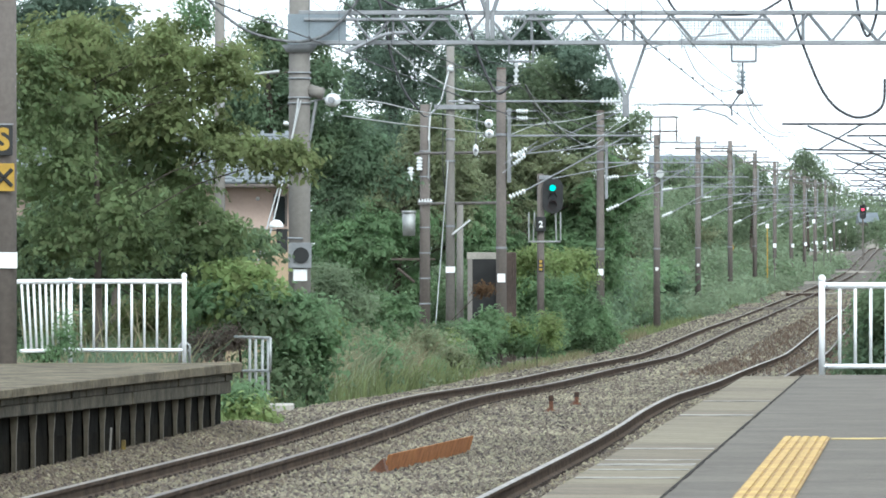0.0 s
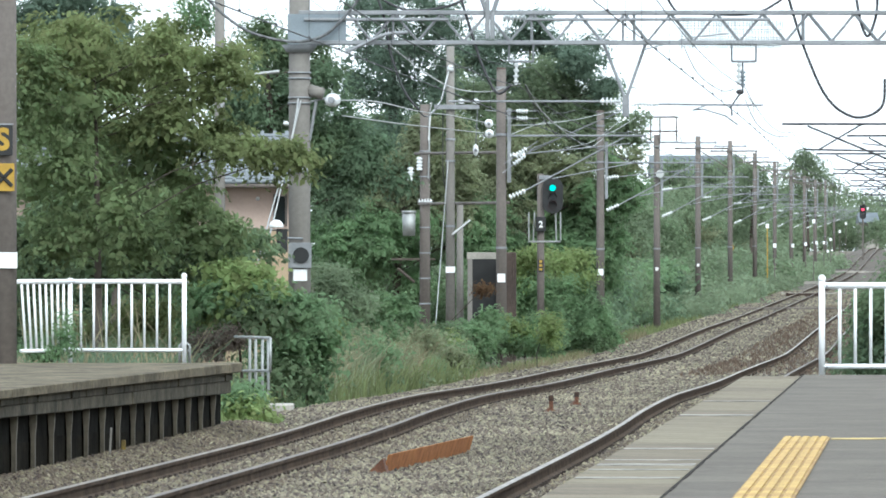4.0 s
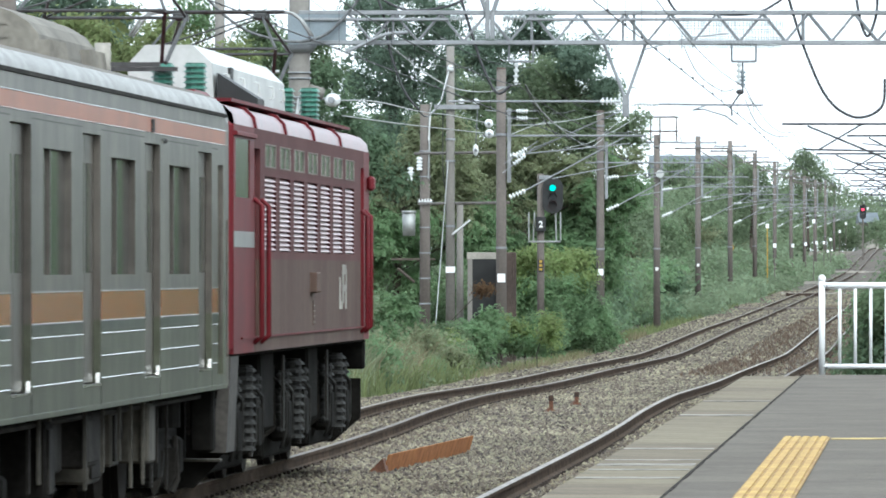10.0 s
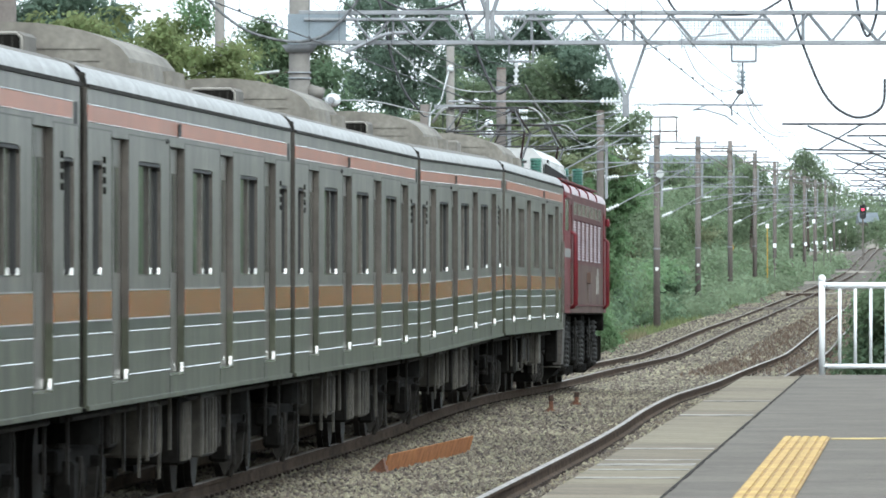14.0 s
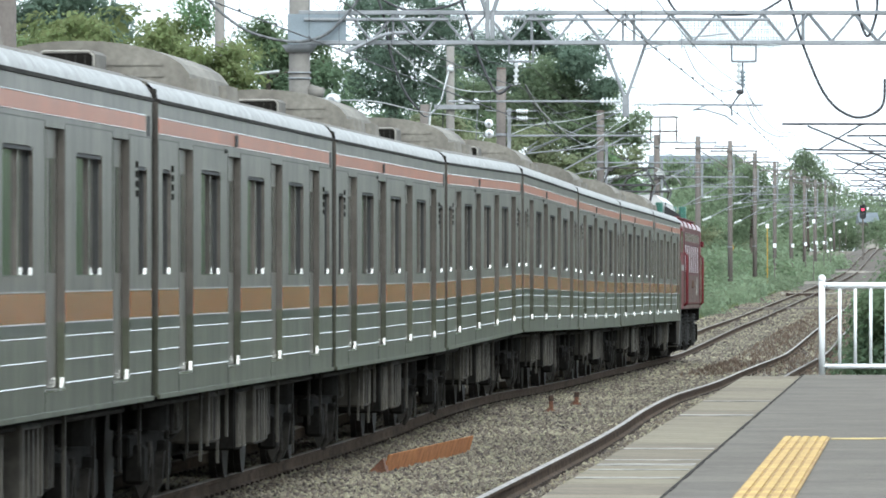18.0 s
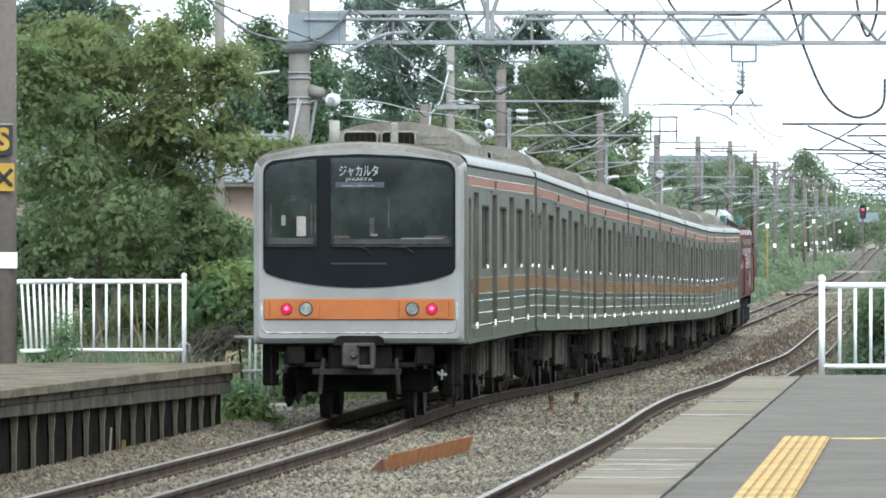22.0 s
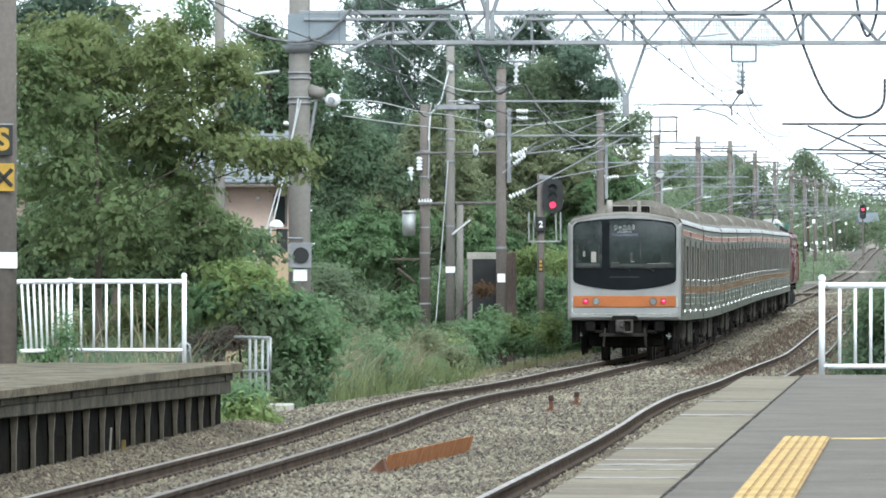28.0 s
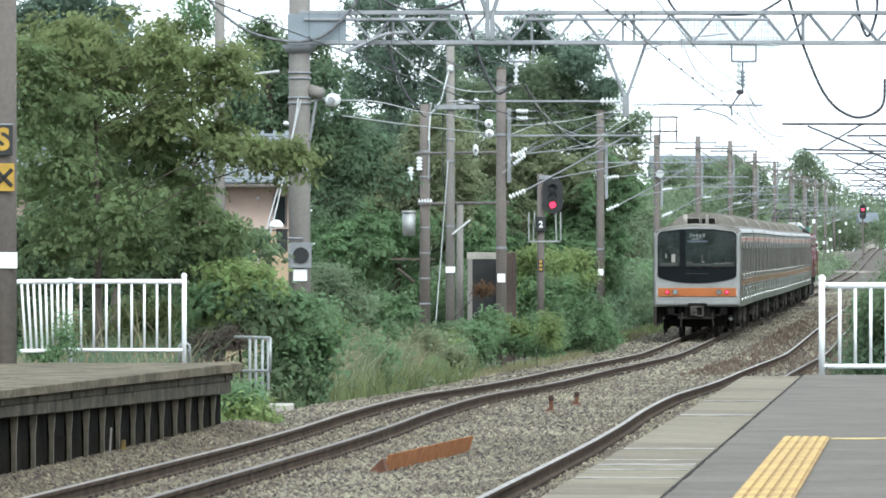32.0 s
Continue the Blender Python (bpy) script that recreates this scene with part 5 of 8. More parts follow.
grown("young_tree", "airy young tree with sparse bright leaves", "tree", 172, (345, ground_y(172)), [(335, 15, 30, 24, 0), (350, 45, 26, 22, 0), (305, 55, 24, 18, 1), (330, 85, 36, 22, 1), (420, 95, 26, 14, 1), (290, 75, 26, 16, 1)], [L_BRIGHT, L_OLIVE], 0.15, 0.9, 10, trunk=0.06, depth=0.4, airy=0.4)
# the large broadleaf trees beside the far platform
grown("broadleaf_tree", "tall olive-green broadleaf tree with drooping leaf sprays", "tree", 136, (175, ground_y(136)),
      [(100, 115, 75, 60, 0), (165, 65, 70, 38, 0), (235, 115, 70, 60, 0), (300, 95, 55, 38, 0), (330, 170, 75, 50, 0), (390, 120, 48, 40, 0), (60, 180, 50, 90, 1), (150, 200, 90, 65, 1),
       (250, 230, 80, 52, 0), (375, 228, 50, 36, 0), (440, 265, 60, 24, 0), (505, 277, 38, 24, 0), (90, 300, 75, 60, 2), (190, 310, 85, 60, 2), (300, 300, 85, 60, 1), (150, 400, 70, 60, 1), (235, 420, 65, 50, 1), (80, 430, 60, 55, 2)],
      [L_OLIVE, L_BOUGH, L_BOUGH], 0.21, 1.6, 11, trunk=0.085, depth=1.2, spray=22, airy=0.47, tier=True)
grown("broadleaf_tree", "dark green broadleaf tree spreading low behind the railing", "tree", 141, (330, ground_y(141)),
      [(80, 400, 75, 70, 1), (180, 400, 85, 65, 1), (280, 390, 80, 65, 0), (335, 375, 52, 50, 0), (385, 405, 26, 18, 0), (340, 450, 70, 40, 1), (385, 455, 45, 22, 1), (440, 425, 30, 13, 1), (230, 460, 90, 45, 1), (120, 470, 90, 45, 1), (50, 450, 60, 60, 1)],
      [L_BOUGH, L_MID], 0.22, 1.45, 12, trunk=0.1, depth=1.2, spray=22, airy=0.46, tier=True)
grown("broadleaf_tree", "leafy green tree filling the space before the house", "tree", 148, (200, ground_y(148)),
      [(70, 120, 60, 60, 0), (150, 130, 70, 60, 0), (230, 150, 70, 50, 0), (300, 130, 45, 35, 0), (250, 90, 45, 30, 0), (70, 220, 60, 60, 1), (150, 240, 70, 55, 1), (60, 330, 55, 60, 1), (130, 340, 60, 50, 1), (210, 350, 60, 50, 1), (290, 370, 55, 45, 1), (240, 250, 55, 35, 1), (90, 430, 70, 55, 1), (200, 440, 70, 55, 1), (290, 450, 60, 50, 1)],
      [L_OLIVE, L_BOUGH], 0.21, 1.2, 18, trunk=0.1, depth=1.0, spray=20, tier=True)
grown("shrub", "dense bright green shrub beside the stairs' handrail", "shrub", 145, (500, ground_y(145)),
      [(455, 560, 50, 38, 0), (548, 578, 46, 38, 0), (520, 620, 65, 60, 0), (560, 650, 45, 45, 0), (500, 670, 60, 35, 2), (420, 575, 50, 30, 0)],
      [L_BRIGHT, L_PALE, L_MID], 0.21, 1.6, 13, depth=0.6, spray=12)
grown("sapling", "sapling with broad pale green leaves over the brambles", "tree", 139, (430, ground_y(139)),
      [(405, 488, 38, 16, 0), (445, 508, 52, 20, 0), (385, 520, 36, 18, 1), (490, 528, 42, 18, 1), (430, 538, 45, 18, 0), (355, 548, 26, 14, 1), (520, 548, 30, 16, 1), (470, 555, 40, 16, 2)],
      [L_YELLOW, L_BRIGHT, L_MID], 0.25, 1.45, 19, trunk=0.035, depth=0.5, spray=16, airy=0.47, tier=True)
grown("weed_clump", "bright green leafy weeds at the far platform's end", "weeds", 117, (425, 760),
      [(415, 725, 30, 25, 0), (445, 735, 22, 18, 0), (420, 705, 22, 16, 1)], [L_YELLOW, L_BRIGHT], 0.17, 2.4, 14, depth=0.2)
grown("vine", "ivy climbing at the railing's foot", "vine", 112.6, (60, 640), [(58, 618, 16, 22, 0), (75, 628, 20, 10, 0), (120, 600, 6, 30, 0)], [L_BRIGHT], 0.09, 1.6, 15, depth=0.1)
grown("shrub", "brownish low hedge behind the railing", "shrub", 138, (350, 690), [(360, 605, 45, 35, 0), (300, 600, 45, 40, 1), (220, 590, 60, 45, 1), (140, 590, 60, 50, 1), (395, 600, 30, 24, 0)], [L_BRAMBLE, L_GRASS], 0.09, 1.2, 16, depth=0.5)

grown("shrub", "dark green shrubs filling the space behind the railing", "shrub", 158, (170, ground_y(158)),
      [(30, 520, 60, 50, 0), (110, 530, 65, 50, 0), (200, 520, 65, 50, 0), (290, 530, 65, 50, 0), (370, 540, 50, 45, 1), (60, 590, 70, 45, 0), (170, 595, 80, 45, 0), (280, 600, 70, 45, 1)], [L_DARK, L_MID], 0.16, 1.8, 17, depth=0.6)
# behind: house side, tall trees
grown("tall_tree", "dark tall tree behind the house", "tree", 235, (120, 600), [(60, 20, 60, 50, 0), (130, 10, 60, 45, 0), (190, 30, 40, 40, 0), (100, 90, 80, 60, 0), (180, 110, 60, 60, 0)], [L_DEEP], 0.26, 1.9, 20, trunk=0.3)
grown("tall_tree", "dark green tree with a rounded crown behind the gantry mast", "tree", 236, (490, 640),
      [(470, 75, 40, 38, 0), (485, 130, 55, 60, 0), (440, 180, 45, 60, 0), (575, 110, 38, 30, 0), (570, 175, 50, 50, 1), (490, 230, 70, 60, 0), (600, 245, 60, 55, 1), (545, 290, 60, 60, 0), (640, 300, 55, 50, 1), (600, 350, 60, 50, 1), (425, 205, 36, 55, 1), (400, 255, 40, 50, 1), (455, 270, 55, 50, 1), (430, 330, 60, 40, 1)],
      [L_MID, L_DARK], 0.23, 2.2, 21, trunk=0.3, depth=1.5)
grown("conifer_tree", "dark feathery tall tree with gaps of sky", "tree", 268, (700, 640),
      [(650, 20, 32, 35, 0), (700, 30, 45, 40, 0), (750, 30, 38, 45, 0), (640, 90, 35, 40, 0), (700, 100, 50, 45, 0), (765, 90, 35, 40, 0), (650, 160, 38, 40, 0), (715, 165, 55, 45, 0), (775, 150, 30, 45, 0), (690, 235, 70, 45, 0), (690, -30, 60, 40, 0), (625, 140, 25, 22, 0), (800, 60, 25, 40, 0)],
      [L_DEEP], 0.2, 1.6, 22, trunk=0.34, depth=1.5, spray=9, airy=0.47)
grown("tall_tree", "tall broad tree with a dark crown beyond the shelter", "tree", 300, (930, 640),
      [(830, 90, 38, 32, 0), (985, 85, 60, 35, 0), (940, 60, 40, 30, 0), (1020, 110, 35, 30, 0), (900, 130, 60, 45, 0), (990, 160, 70, 48, 1), (1050, 190, 42, 45, 1), (850, 170, 60, 45, 1), (930, 220, 80, 50, 1), (1040, 250, 60, 45, 1), (1095, 240, 38, 35, 1), (800, 150, 40, 40, 1), (1070, 160, 22, 25, 0), (780, 220, 50, 50, 1)],
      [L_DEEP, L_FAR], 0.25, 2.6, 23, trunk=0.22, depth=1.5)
grown("broadleaf_tree", "olive-green tree with paler foliage behind the poles", "tree", 262, (700, 640),
      [(720, 300, 55, 45, 0), (660, 350, 60, 45, 0), (760, 260, 40, 45, 0), (600, 390, 60, 50, 1), (690, 410, 70, 50, 1), (770, 370, 55, 60, 0), (640, 450, 70, 45, 1), (730, 480, 60, 40, 1), (580, 450, 45, 50, 1), (820, 320, 45, 60, 0), (840, 420, 50, 60, 1)],
      [L_PALE, L_BRIGHT], 0.21, 2.7, 24, trunk=0.2, depth=1.2, spray=18, tier=True)
grown("broadleaf_tree", "dense green tree behind the signal", "tree", 286, (960, 640),
      [(880, 270, 50, 45, 0), (950, 290, 60, 45, 0), (1020, 320, 55, 45, 0), (900, 350, 60, 50, 0), (980, 380, 65, 55, 1), (1050, 380, 50, 50, 1), (870, 430, 50, 50, 1), (930, 460, 50, 50, 1), (1000, 460, 55, 50, 1), (1085, 340, 40, 45, 1), (1070, 450, 45, 50, 1), (1110, 280, 35, 30, 0)],
      [L_PALE, L_BRIGHT], 0.21, 2.7, 25, trunk=0.2, depth=1.2, spray=18, tier=True)
grown("broadleaf_tree", "dense green tree closing the gap behind the poles", "tree", 288, (720, 640),
      [(620, 230, 50, 45, 1), (690, 250, 60, 50, 0), (760, 230, 50, 45, 0), (820, 240, 45, 45, 0), (640, 320, 60, 50, 1), (720, 340, 60, 55, 0), (800, 340, 55, 55, 0), (860, 350, 45, 50, 1), (620, 410, 55, 50, 1), (700, 430, 60, 50, 1), (790, 440, 60, 50, 0), (880, 440, 45, 50, 1)],
      [L_MID, L_DARK], 0.24, 2.2, 31, trunk=0.2, depth=1.2, spray=18, tier=True)
grown("shrub", "grey-green shrub with narrow leaves", "shrub", 200, (590, ground_y(200)), [(575, 490, 30, 25, 0), (600, 520, 45, 35, 0), (570, 550, 40, 35, 0), (630, 545, 35, 30, 0)], [L_FAR], 0.15, 1.8, 26)
grown("shrub", "leafy green weeds growing tall beside the track", "shrub", 205, (690, ground_y(205)),
      [(655, 560, 25, 20, 0), (700, 555, 32, 26, 0), (740, 590, 40, 28, 0), (700, 540, 14, 18, 0), (790, 600, 40, 32, 1), (760, 630, 50, 30, 1), (840, 600, 35, 35, 0), (820, 640, 50, 25, 1), (860, 570, 30, 22, 0)], [L_BRIGHT, L_MID], 0.21, 2.2, 27, spray=16, tier=True)
grown("shrub", "yellow-green vine-covered bush around the signal post", "shrub", 243, (955, ground_y(243)),
      [(945, 460, 38, 26, 0), (925, 490, 24, 26, 0), (985, 470, 24, 26, 0), (960, 510, 40, 34, 1), (920, 540, 30, 34, 1), (950, 570, 45, 34, 1)], [L_YELLOW, L_BRIGHT], 0.17, 2.1, 28)
grown("shrub", "full bright green bush overhanging the ballast shoulder", "shrub", 252, (1040, ground_y(252)),
      [(1022, 490, 36, 30, 1), (1008, 530, 35, 38, 0), (1044, 530, 32, 36, 0), (1020, 575, 46, 40, 0), (1050, 580, 28, 32, 0), (995, 590, 30, 34, 2), (1025, 610, 46, 18, 2)], [L_BRIGHT, L_YELLOW, L_MID], 0.17, 2.3, 29)
grown("shrub", "leafy weeds with pale flower heads before the shelter", "shrub", 213, (915, ground_y(213)),
      [(875, 590, 30, 22, 0), (905, 578, 26, 24, 1), (935, 588, 28, 24, 0), (965, 578, 24, 26, 1), (900, 612, 40, 18, 0), (950, 614, 40, 18, 0), (985, 600, 18, 20, 0)], [L_BRIGHT, L_YELLOW], 0.15, 1.9, 33)
grown("shrub", "small reddish-brown withered shrub", "shrub", 210, (590, ground_y(210)), [(592, 548, 14, 10, 0), (606, 560, 10, 14, 0), (855, 510, 8, 12, 0)], [L_BROWN], 0.12, 1.6, 30)

rw = random.Random(77)
for i in range(36):
    d = 156 + 1.6 * i + rw.uniform(-1, 1)
    hgt = rw.uniform(0.3, 1.0) * (1.0 if d < 165 or d > 176 else 1.4)
    plant("wild_herb", "leafy wild herbs among the trackside grass", "weeds", tuple(at(rw.uniform(-4.9, -3.3), d, -0.45)), [(rw.uniform(-0.2, 0.2), 0, hgt * 0.5, 0.28, 0.3, hgt * 0.45, 0), (rw.uniform(-0.25, 0.25), 0, hgt, 0.2, 0.3, 0.2, 1)],
          [rw.choice((L_BRIGHT, L_MID, L_PALE)), rw.choice((L_YELLOW, L_BRIGHT, L_PALE))], rw.choice((0.11, 0.14, 0.18)), 1.6, 300 + i, group="wild herbs beside the track")
for i in range(22):
    d = 262 + 11 * i + 0.5 * i * i
    plant("low_bush", "low bright bush at the edge of the ballast", "bushes", tuple(at(-4.6 - rw.uniform(0, 0.5), d, -0.5)), [(rw.uniform(-1.0, 0.4) - 0.25 * k, rw.uniform(-4, 4), 0.3 + 0.33 * k + rw.uniform(0, 0.3), 0.8, 2.4, 0.55, rw.choice((0, 1, 2))) for k in range(6)],
          [L_MID, L_DARK, L_BRIGHT] if d < 420 else [L_MID, L_FAR, L_FAR], 0.0013 * d, 1.7, 330 + i, group="low bushes along the line")
for i in range(9):
    d = 400 + 58 * i
    plant("low_bush", "low dull bush at the edge of the ballast", "bushes", tuple(at(-3.5 - rw.uniform(0, 0.4), d, -0.5)), [(rw.uniform(-0.6, 0.4), rw.uniform(-12, 12), rw.uniform(0.2, 0.7), 0.8, 9, 0.45, rw.choice((0, 1))) for k in range(4)],
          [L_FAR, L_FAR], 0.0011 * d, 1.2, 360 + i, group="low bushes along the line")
# thickets along the line, further away
rs = random.Random(5)
for i, d in enumerate((270, 285, 300, 318, 336, 356, 378, 402, 430, 460, 495, 535, 580, 640, 710, 790, 880)):
    u = -6.2 - 0.002 * d
    bl = []
    for k in range(9):
        h = rs.uniform(0.3, 2.2 if d < 420 else 2.8)
        bl.append((rs.uniform(-4.2, 1.5 if d < 330 else 0.9) - h * 0.5, rs.uniform(-6, 6) * d / 350, h, rs.uniform(0.8, 1.3), 1.6 * d / 350, rs.uniform(0.7, 1.1), rs.choice((0, 0, 1, 2))))
    plant("thicket", "overgrown green thicket along the railway's edge", "bushes", tuple(at(u, d, -0.5)), bl,
          [L_MID, L_FAR, L_BRIGHT] if d < 420 else [L_FAR, L_MID, L_FAR], 0.0009 * d, 1.5, 100 + i, group="thickets along the line")
for i, (d, u, top) in enumerate(((330, -8.2, 6.0), (355, -9.0, 6.8), (385, -8.4, 6.2), (420, -9.2, 6.6), (450, -8.3, 6.0), (485, -9.0, 6.3), (525, -8.4, 6.4), (570, -9.2, 7.0), (620, -8.6, 7.0), (680, -9.2, 7.4), (750, -8.8, 7.6), (830, -9.4, 8.0), (920, -9.0, 7.6), (1020, -9.4, 8.0))):
    k = d / 400
    bl = [(rs.uniform(-2.2, 1.3), rs.uniform(-5, 5) * k, rs.uniform(1.0, top - 1.2), rs.uniform(1.1, 1.7), 2.2 * k, rs.uniform(0.8, 1.3), rs.choice((0, 0, 1))) for _ in range(11)]
    bl += [(rs.uniform(-1.0, 0.6), rs.uniform(-3, 3) * k, top - 0.9, 1.3, 1.8 * k, 0.9, 0), (rs.uniform(-2.4, -1.0), 2 * k, top - 1.5, 1.4, 1.8 * k, 0.9, 1)]
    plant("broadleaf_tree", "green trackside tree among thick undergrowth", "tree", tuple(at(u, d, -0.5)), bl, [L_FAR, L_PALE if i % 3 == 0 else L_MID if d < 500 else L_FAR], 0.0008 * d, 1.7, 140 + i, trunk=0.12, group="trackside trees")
# Crown thinned so sky shows through and pales it like haze.
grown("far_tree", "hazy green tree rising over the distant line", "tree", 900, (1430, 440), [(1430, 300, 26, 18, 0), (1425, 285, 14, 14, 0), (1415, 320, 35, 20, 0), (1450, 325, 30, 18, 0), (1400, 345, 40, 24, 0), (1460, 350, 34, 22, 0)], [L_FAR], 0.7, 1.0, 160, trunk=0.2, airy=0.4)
# far woods on the horizon, as one growth
V, F, S = leaves(np.random.RandomState(9), [((rs.uniform(-60, 330), rs.uniform(1500, 1700), 4.6 + rs.uniform(1, 9) * (0.7 if k % 3 else 1.1)), (14, 10, 5), 0) for k in range(70)], 1.7, 0.7, small=True)
me = bulk("far_woods", V, F)
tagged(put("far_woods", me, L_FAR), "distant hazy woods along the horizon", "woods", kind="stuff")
# beside the second track, behind the near railing
for i, (x, y, d) in enumerate(((5.22, 104, 0), (5.75, 113, 0), (6.55, 126, 0))):
    plant("shrub", "leafy vine-covered shrub beyond the near platform's end", "shrub", (x, y, -0.4), [(0.05, 0, 0.9, 0.3, 0.8, 0.5, 0), (0.12, 0.3, 1.5, 0.3, 0.8, 0.42, 1), (0.35, -0.3, 1.95, 0.35, 0.8, 0.35, 0), (0.45, 0, 0.9, 0.5, 0.8, 0.6, 2), (0.9, 0, 1.5, 0.6, 0.8, 0.8, 0)],
          [L_MID, L_BRIGHT, L_DARK], 0.115, 2.3, 180 + i, group="shrubs beyond the platform")
for i in range(12):
    d = 150 + 45 * i
    plant("thicket", "green thicket on the line's other side", "bushes", tuple(at(SPACING + 7.5 + 0.01 * d, d, -0.5)), [(rs.uniform(-1.2, 3), rs.uniform(-8, 8), rs.uniform(0.4, 3.2), 1.4, 4, 1.0, rs.choice((0, 1))) for k in range(8)],
          [L_MID, L_DARK], 0.0013 * d + 0.05, 1.0, 200 + i, group="thickets along the line")


# Trees out of view, added so the train mirrors foliage instead of bright sky.
rr = random.Random(41)
cl = []
for k in range(110):
    d = -60 + 6.2 * k
    cl.append(((cx(d) + SPACING + 13 + rr.uniform(0, 5), d, rr.uniform(1.0, 6.5)), (2.6, 4.6, 1.9), rr.choice((0, 1))))
for k in range(200):
    cl.append(((-62 + 0.66 * k, -75 + rr.uniform(-6, 6), rr.uniform(0.0, 1.0) ** 0.8 * (2.4 + 0.7 * math.sin(0.31 * k) * math.sin(0.13 * k))), (3.2, 2.2, 0.9), rr.choice((0, 1))))
V, F, S = leaves(np.random.RandomState(19), cl, 1.0, 0.75)
me = bulk("tree_line", V, F)
tagged(put("tree_line", me, L_FAR), "unseen tree line beside and behind the platform, added for reflections", "trees", kind="stuff")


# Out of view; added to give the windscreen its reflected bands.
t = thing("station_building", "unseen low building behind the platform, added for windscreen reflections", "building", pose(-26, -92, -0.5))
part("wall", boxed(-24, 24, -7, 0, 0, 4.3), M_POLE, t, "dull concrete wall")
part("roof", boxed(-24.6, 24.6, -7.6, 0.8, 4.3, 4.65, 0.05), M_FARROOF, t, "dark flat roof edge")
for k in range(11):
    part("window", boxed(-22 + 4.1 * k, -19.4 + 4.1 * k, -0.02, 0.05, 2.3, 3.7), M_GLASS, t)


def blades(name, label, category, n, place, height, width, material, seed, kind="stuff"):
    rs = np.random.RandomState(seed)
    b = np.array([place(rs) for _ in range(n)])
    h = height * (0.5 + 0.8 * rs.rand(n))
    lean = rs.normal(size=(n, 2)) * 0.33
    a = rs.rand(n) * 3.14
    w = np.stack([np.cos(a), np.sin(a), 0 * a], 1) * (width * (0.6 + 0.8 * rs.rand(n)))[:, None]
    mid = b + np.stack([lean[:, 0] * h * 0.35, lean[:, 1] * h * 0.35, h * 0.6], 1)
    tip = b + np.stack([lean[:, 0] * h * 1.2, lean[:, 1] * h * 1.2, h], 1)
    v = np.stack([b - w, b + w, mid + w * 0.8, tip, mid - w * 0.8], 1).reshape(-1, 3)
    k = np.arange(n)[:, None] * 5
    f = np.concatenate([k + np.array([[0, 1, 2]]), k + np.array([[0, 2, 4]]), k + np.array([[4, 2, 3]])])
    return tagged(put(name, bulk(name, v, f), material), label, category, kind=kind)


def along(d0, d1, u0, u1, z=-0.5):
    def f(rs):
        d = d0 + (d1 - d0) * rs.rand()
        u = u0 + (u1 - u0) * rs.rand()
        return (cx(d) + u, d, float(prof(d)) + z + (max(0.0, 0.28 * (u + 3.1)) if u < 0 else 0.0))
    return f


blades("grass", "tall grass-green and straw tufts on the track's shoulder", "grass", 3600, along(148, 195, -4.9, -2.9), 0.7, 0.016, L_GRASS, 31)
blades("grass", "tall yellow-green grass tuft beside the shrub", "grass", 2400, along(149, 172, -5.0, -3.1), 1.05, 0.016, L_PALE, 40)
blades("dry_grass", "tall straw-coloured dry grass", "grass", 1500, along(150, 182, -4.9, -3.2), 1.1, 0.012, L_DRY, 32)
blades("dry_stalks", "tall pale withered stalks among the weeds", "grass", 240, along(152, 180, -4.9, -3.5), 1.3, 0.011, L_STALK, 39)
blades("grass", "low green grass fringe along the ballast", "grass", 5000, along(190, 330, -3.9, -2.7), 0.32, 0.016, L_GRASS, 33)
blades("dry_grass", "pale dry grass fringe along the ballast", "grass", 3500, along(190, 300, -3.3, -2.5), 0.3, 0.014, L_DRY, 34)
blades("grass", "green grass strip far along the line", "grass", 2500, along(330, 600, -3.9, -2.6), 0.3, 0.03, L_GRASS, 35)
blades("grass", "rank grass behind the railing", "grass", 1500, lambda r: (-6.5 + 2.6 * r.rand(), 116 + 16 * r.rand(), -0.5), 1.25, 0.014, L_DARK, 36)
blades("dry_grass", "tall plumed dry grass behind the railing", "grass", 120, lambda r: (-6.2 + 2.4 * r.rand(), 118 + 10 * r.rand(), -0.4), 1.7, 0.014, L_DRY, 37)
blades("weeds", "low russet weeds spreading over the dirty ballast", "weeds", 8000, along(185, 430, 2.0, 5.4, -0.2), 0.13, 0.024, L_RUSSET, 41)
blades("weeds", "reddish dry weeds beside the second track", "weeds", 2600, along(120, 330, 6.4, 7.6), 0.5, 0.012, L_BROWN, 38)

# ---- house behind the trees ----
HD = 205.0
h = thing("house", "beige plastered house with a blue-grey tiled roof among trees", "house", pose(0, HD, 0))
x0, x1 = img(20, 0, HD)[0], img(512, 0, HD)[0]
zt, zm, zb = img(0, 322, HD)[2], img(0, 408, HD)[2], -0.6
part("wall", boxed(x0, x1, 0, 7, zm, zt), M_HOUSEWALL, h, "beige plastered upper wall")
part("wall", boxed(x0, x1 - 0.02, -0.02, 7, zb, zm), M_HOUSELOW, h, "tan lower wall")
win = part("window", boxed(x1 - 0.34, x1 - 0.1, -0.05, 0.02, zm + 0.15, zt - 0.35), M_GLASS, h, "narrow window")
part("frame", boxed(x1 - 0.39, x1 - 0.34, -0.07, 0.0, zm + 0.1, zt - 0.3), M_POLE_BROWN, win)
part("frame", boxed(x1 - 0.1, x1 - 0.05, -0.07, 0.0, zm + 0.1, zt - 0.3), M_POLE_BROWN, win)
part("vent", ball(bmesh.new(), (img(456, 0, HD)[0], -0.03, img(0, 352, HD)[2]), 0.05), M_INSUL, h, "small white wall vent")
rz = img(0, 235, HD)[2]
rf = bmesh.new()
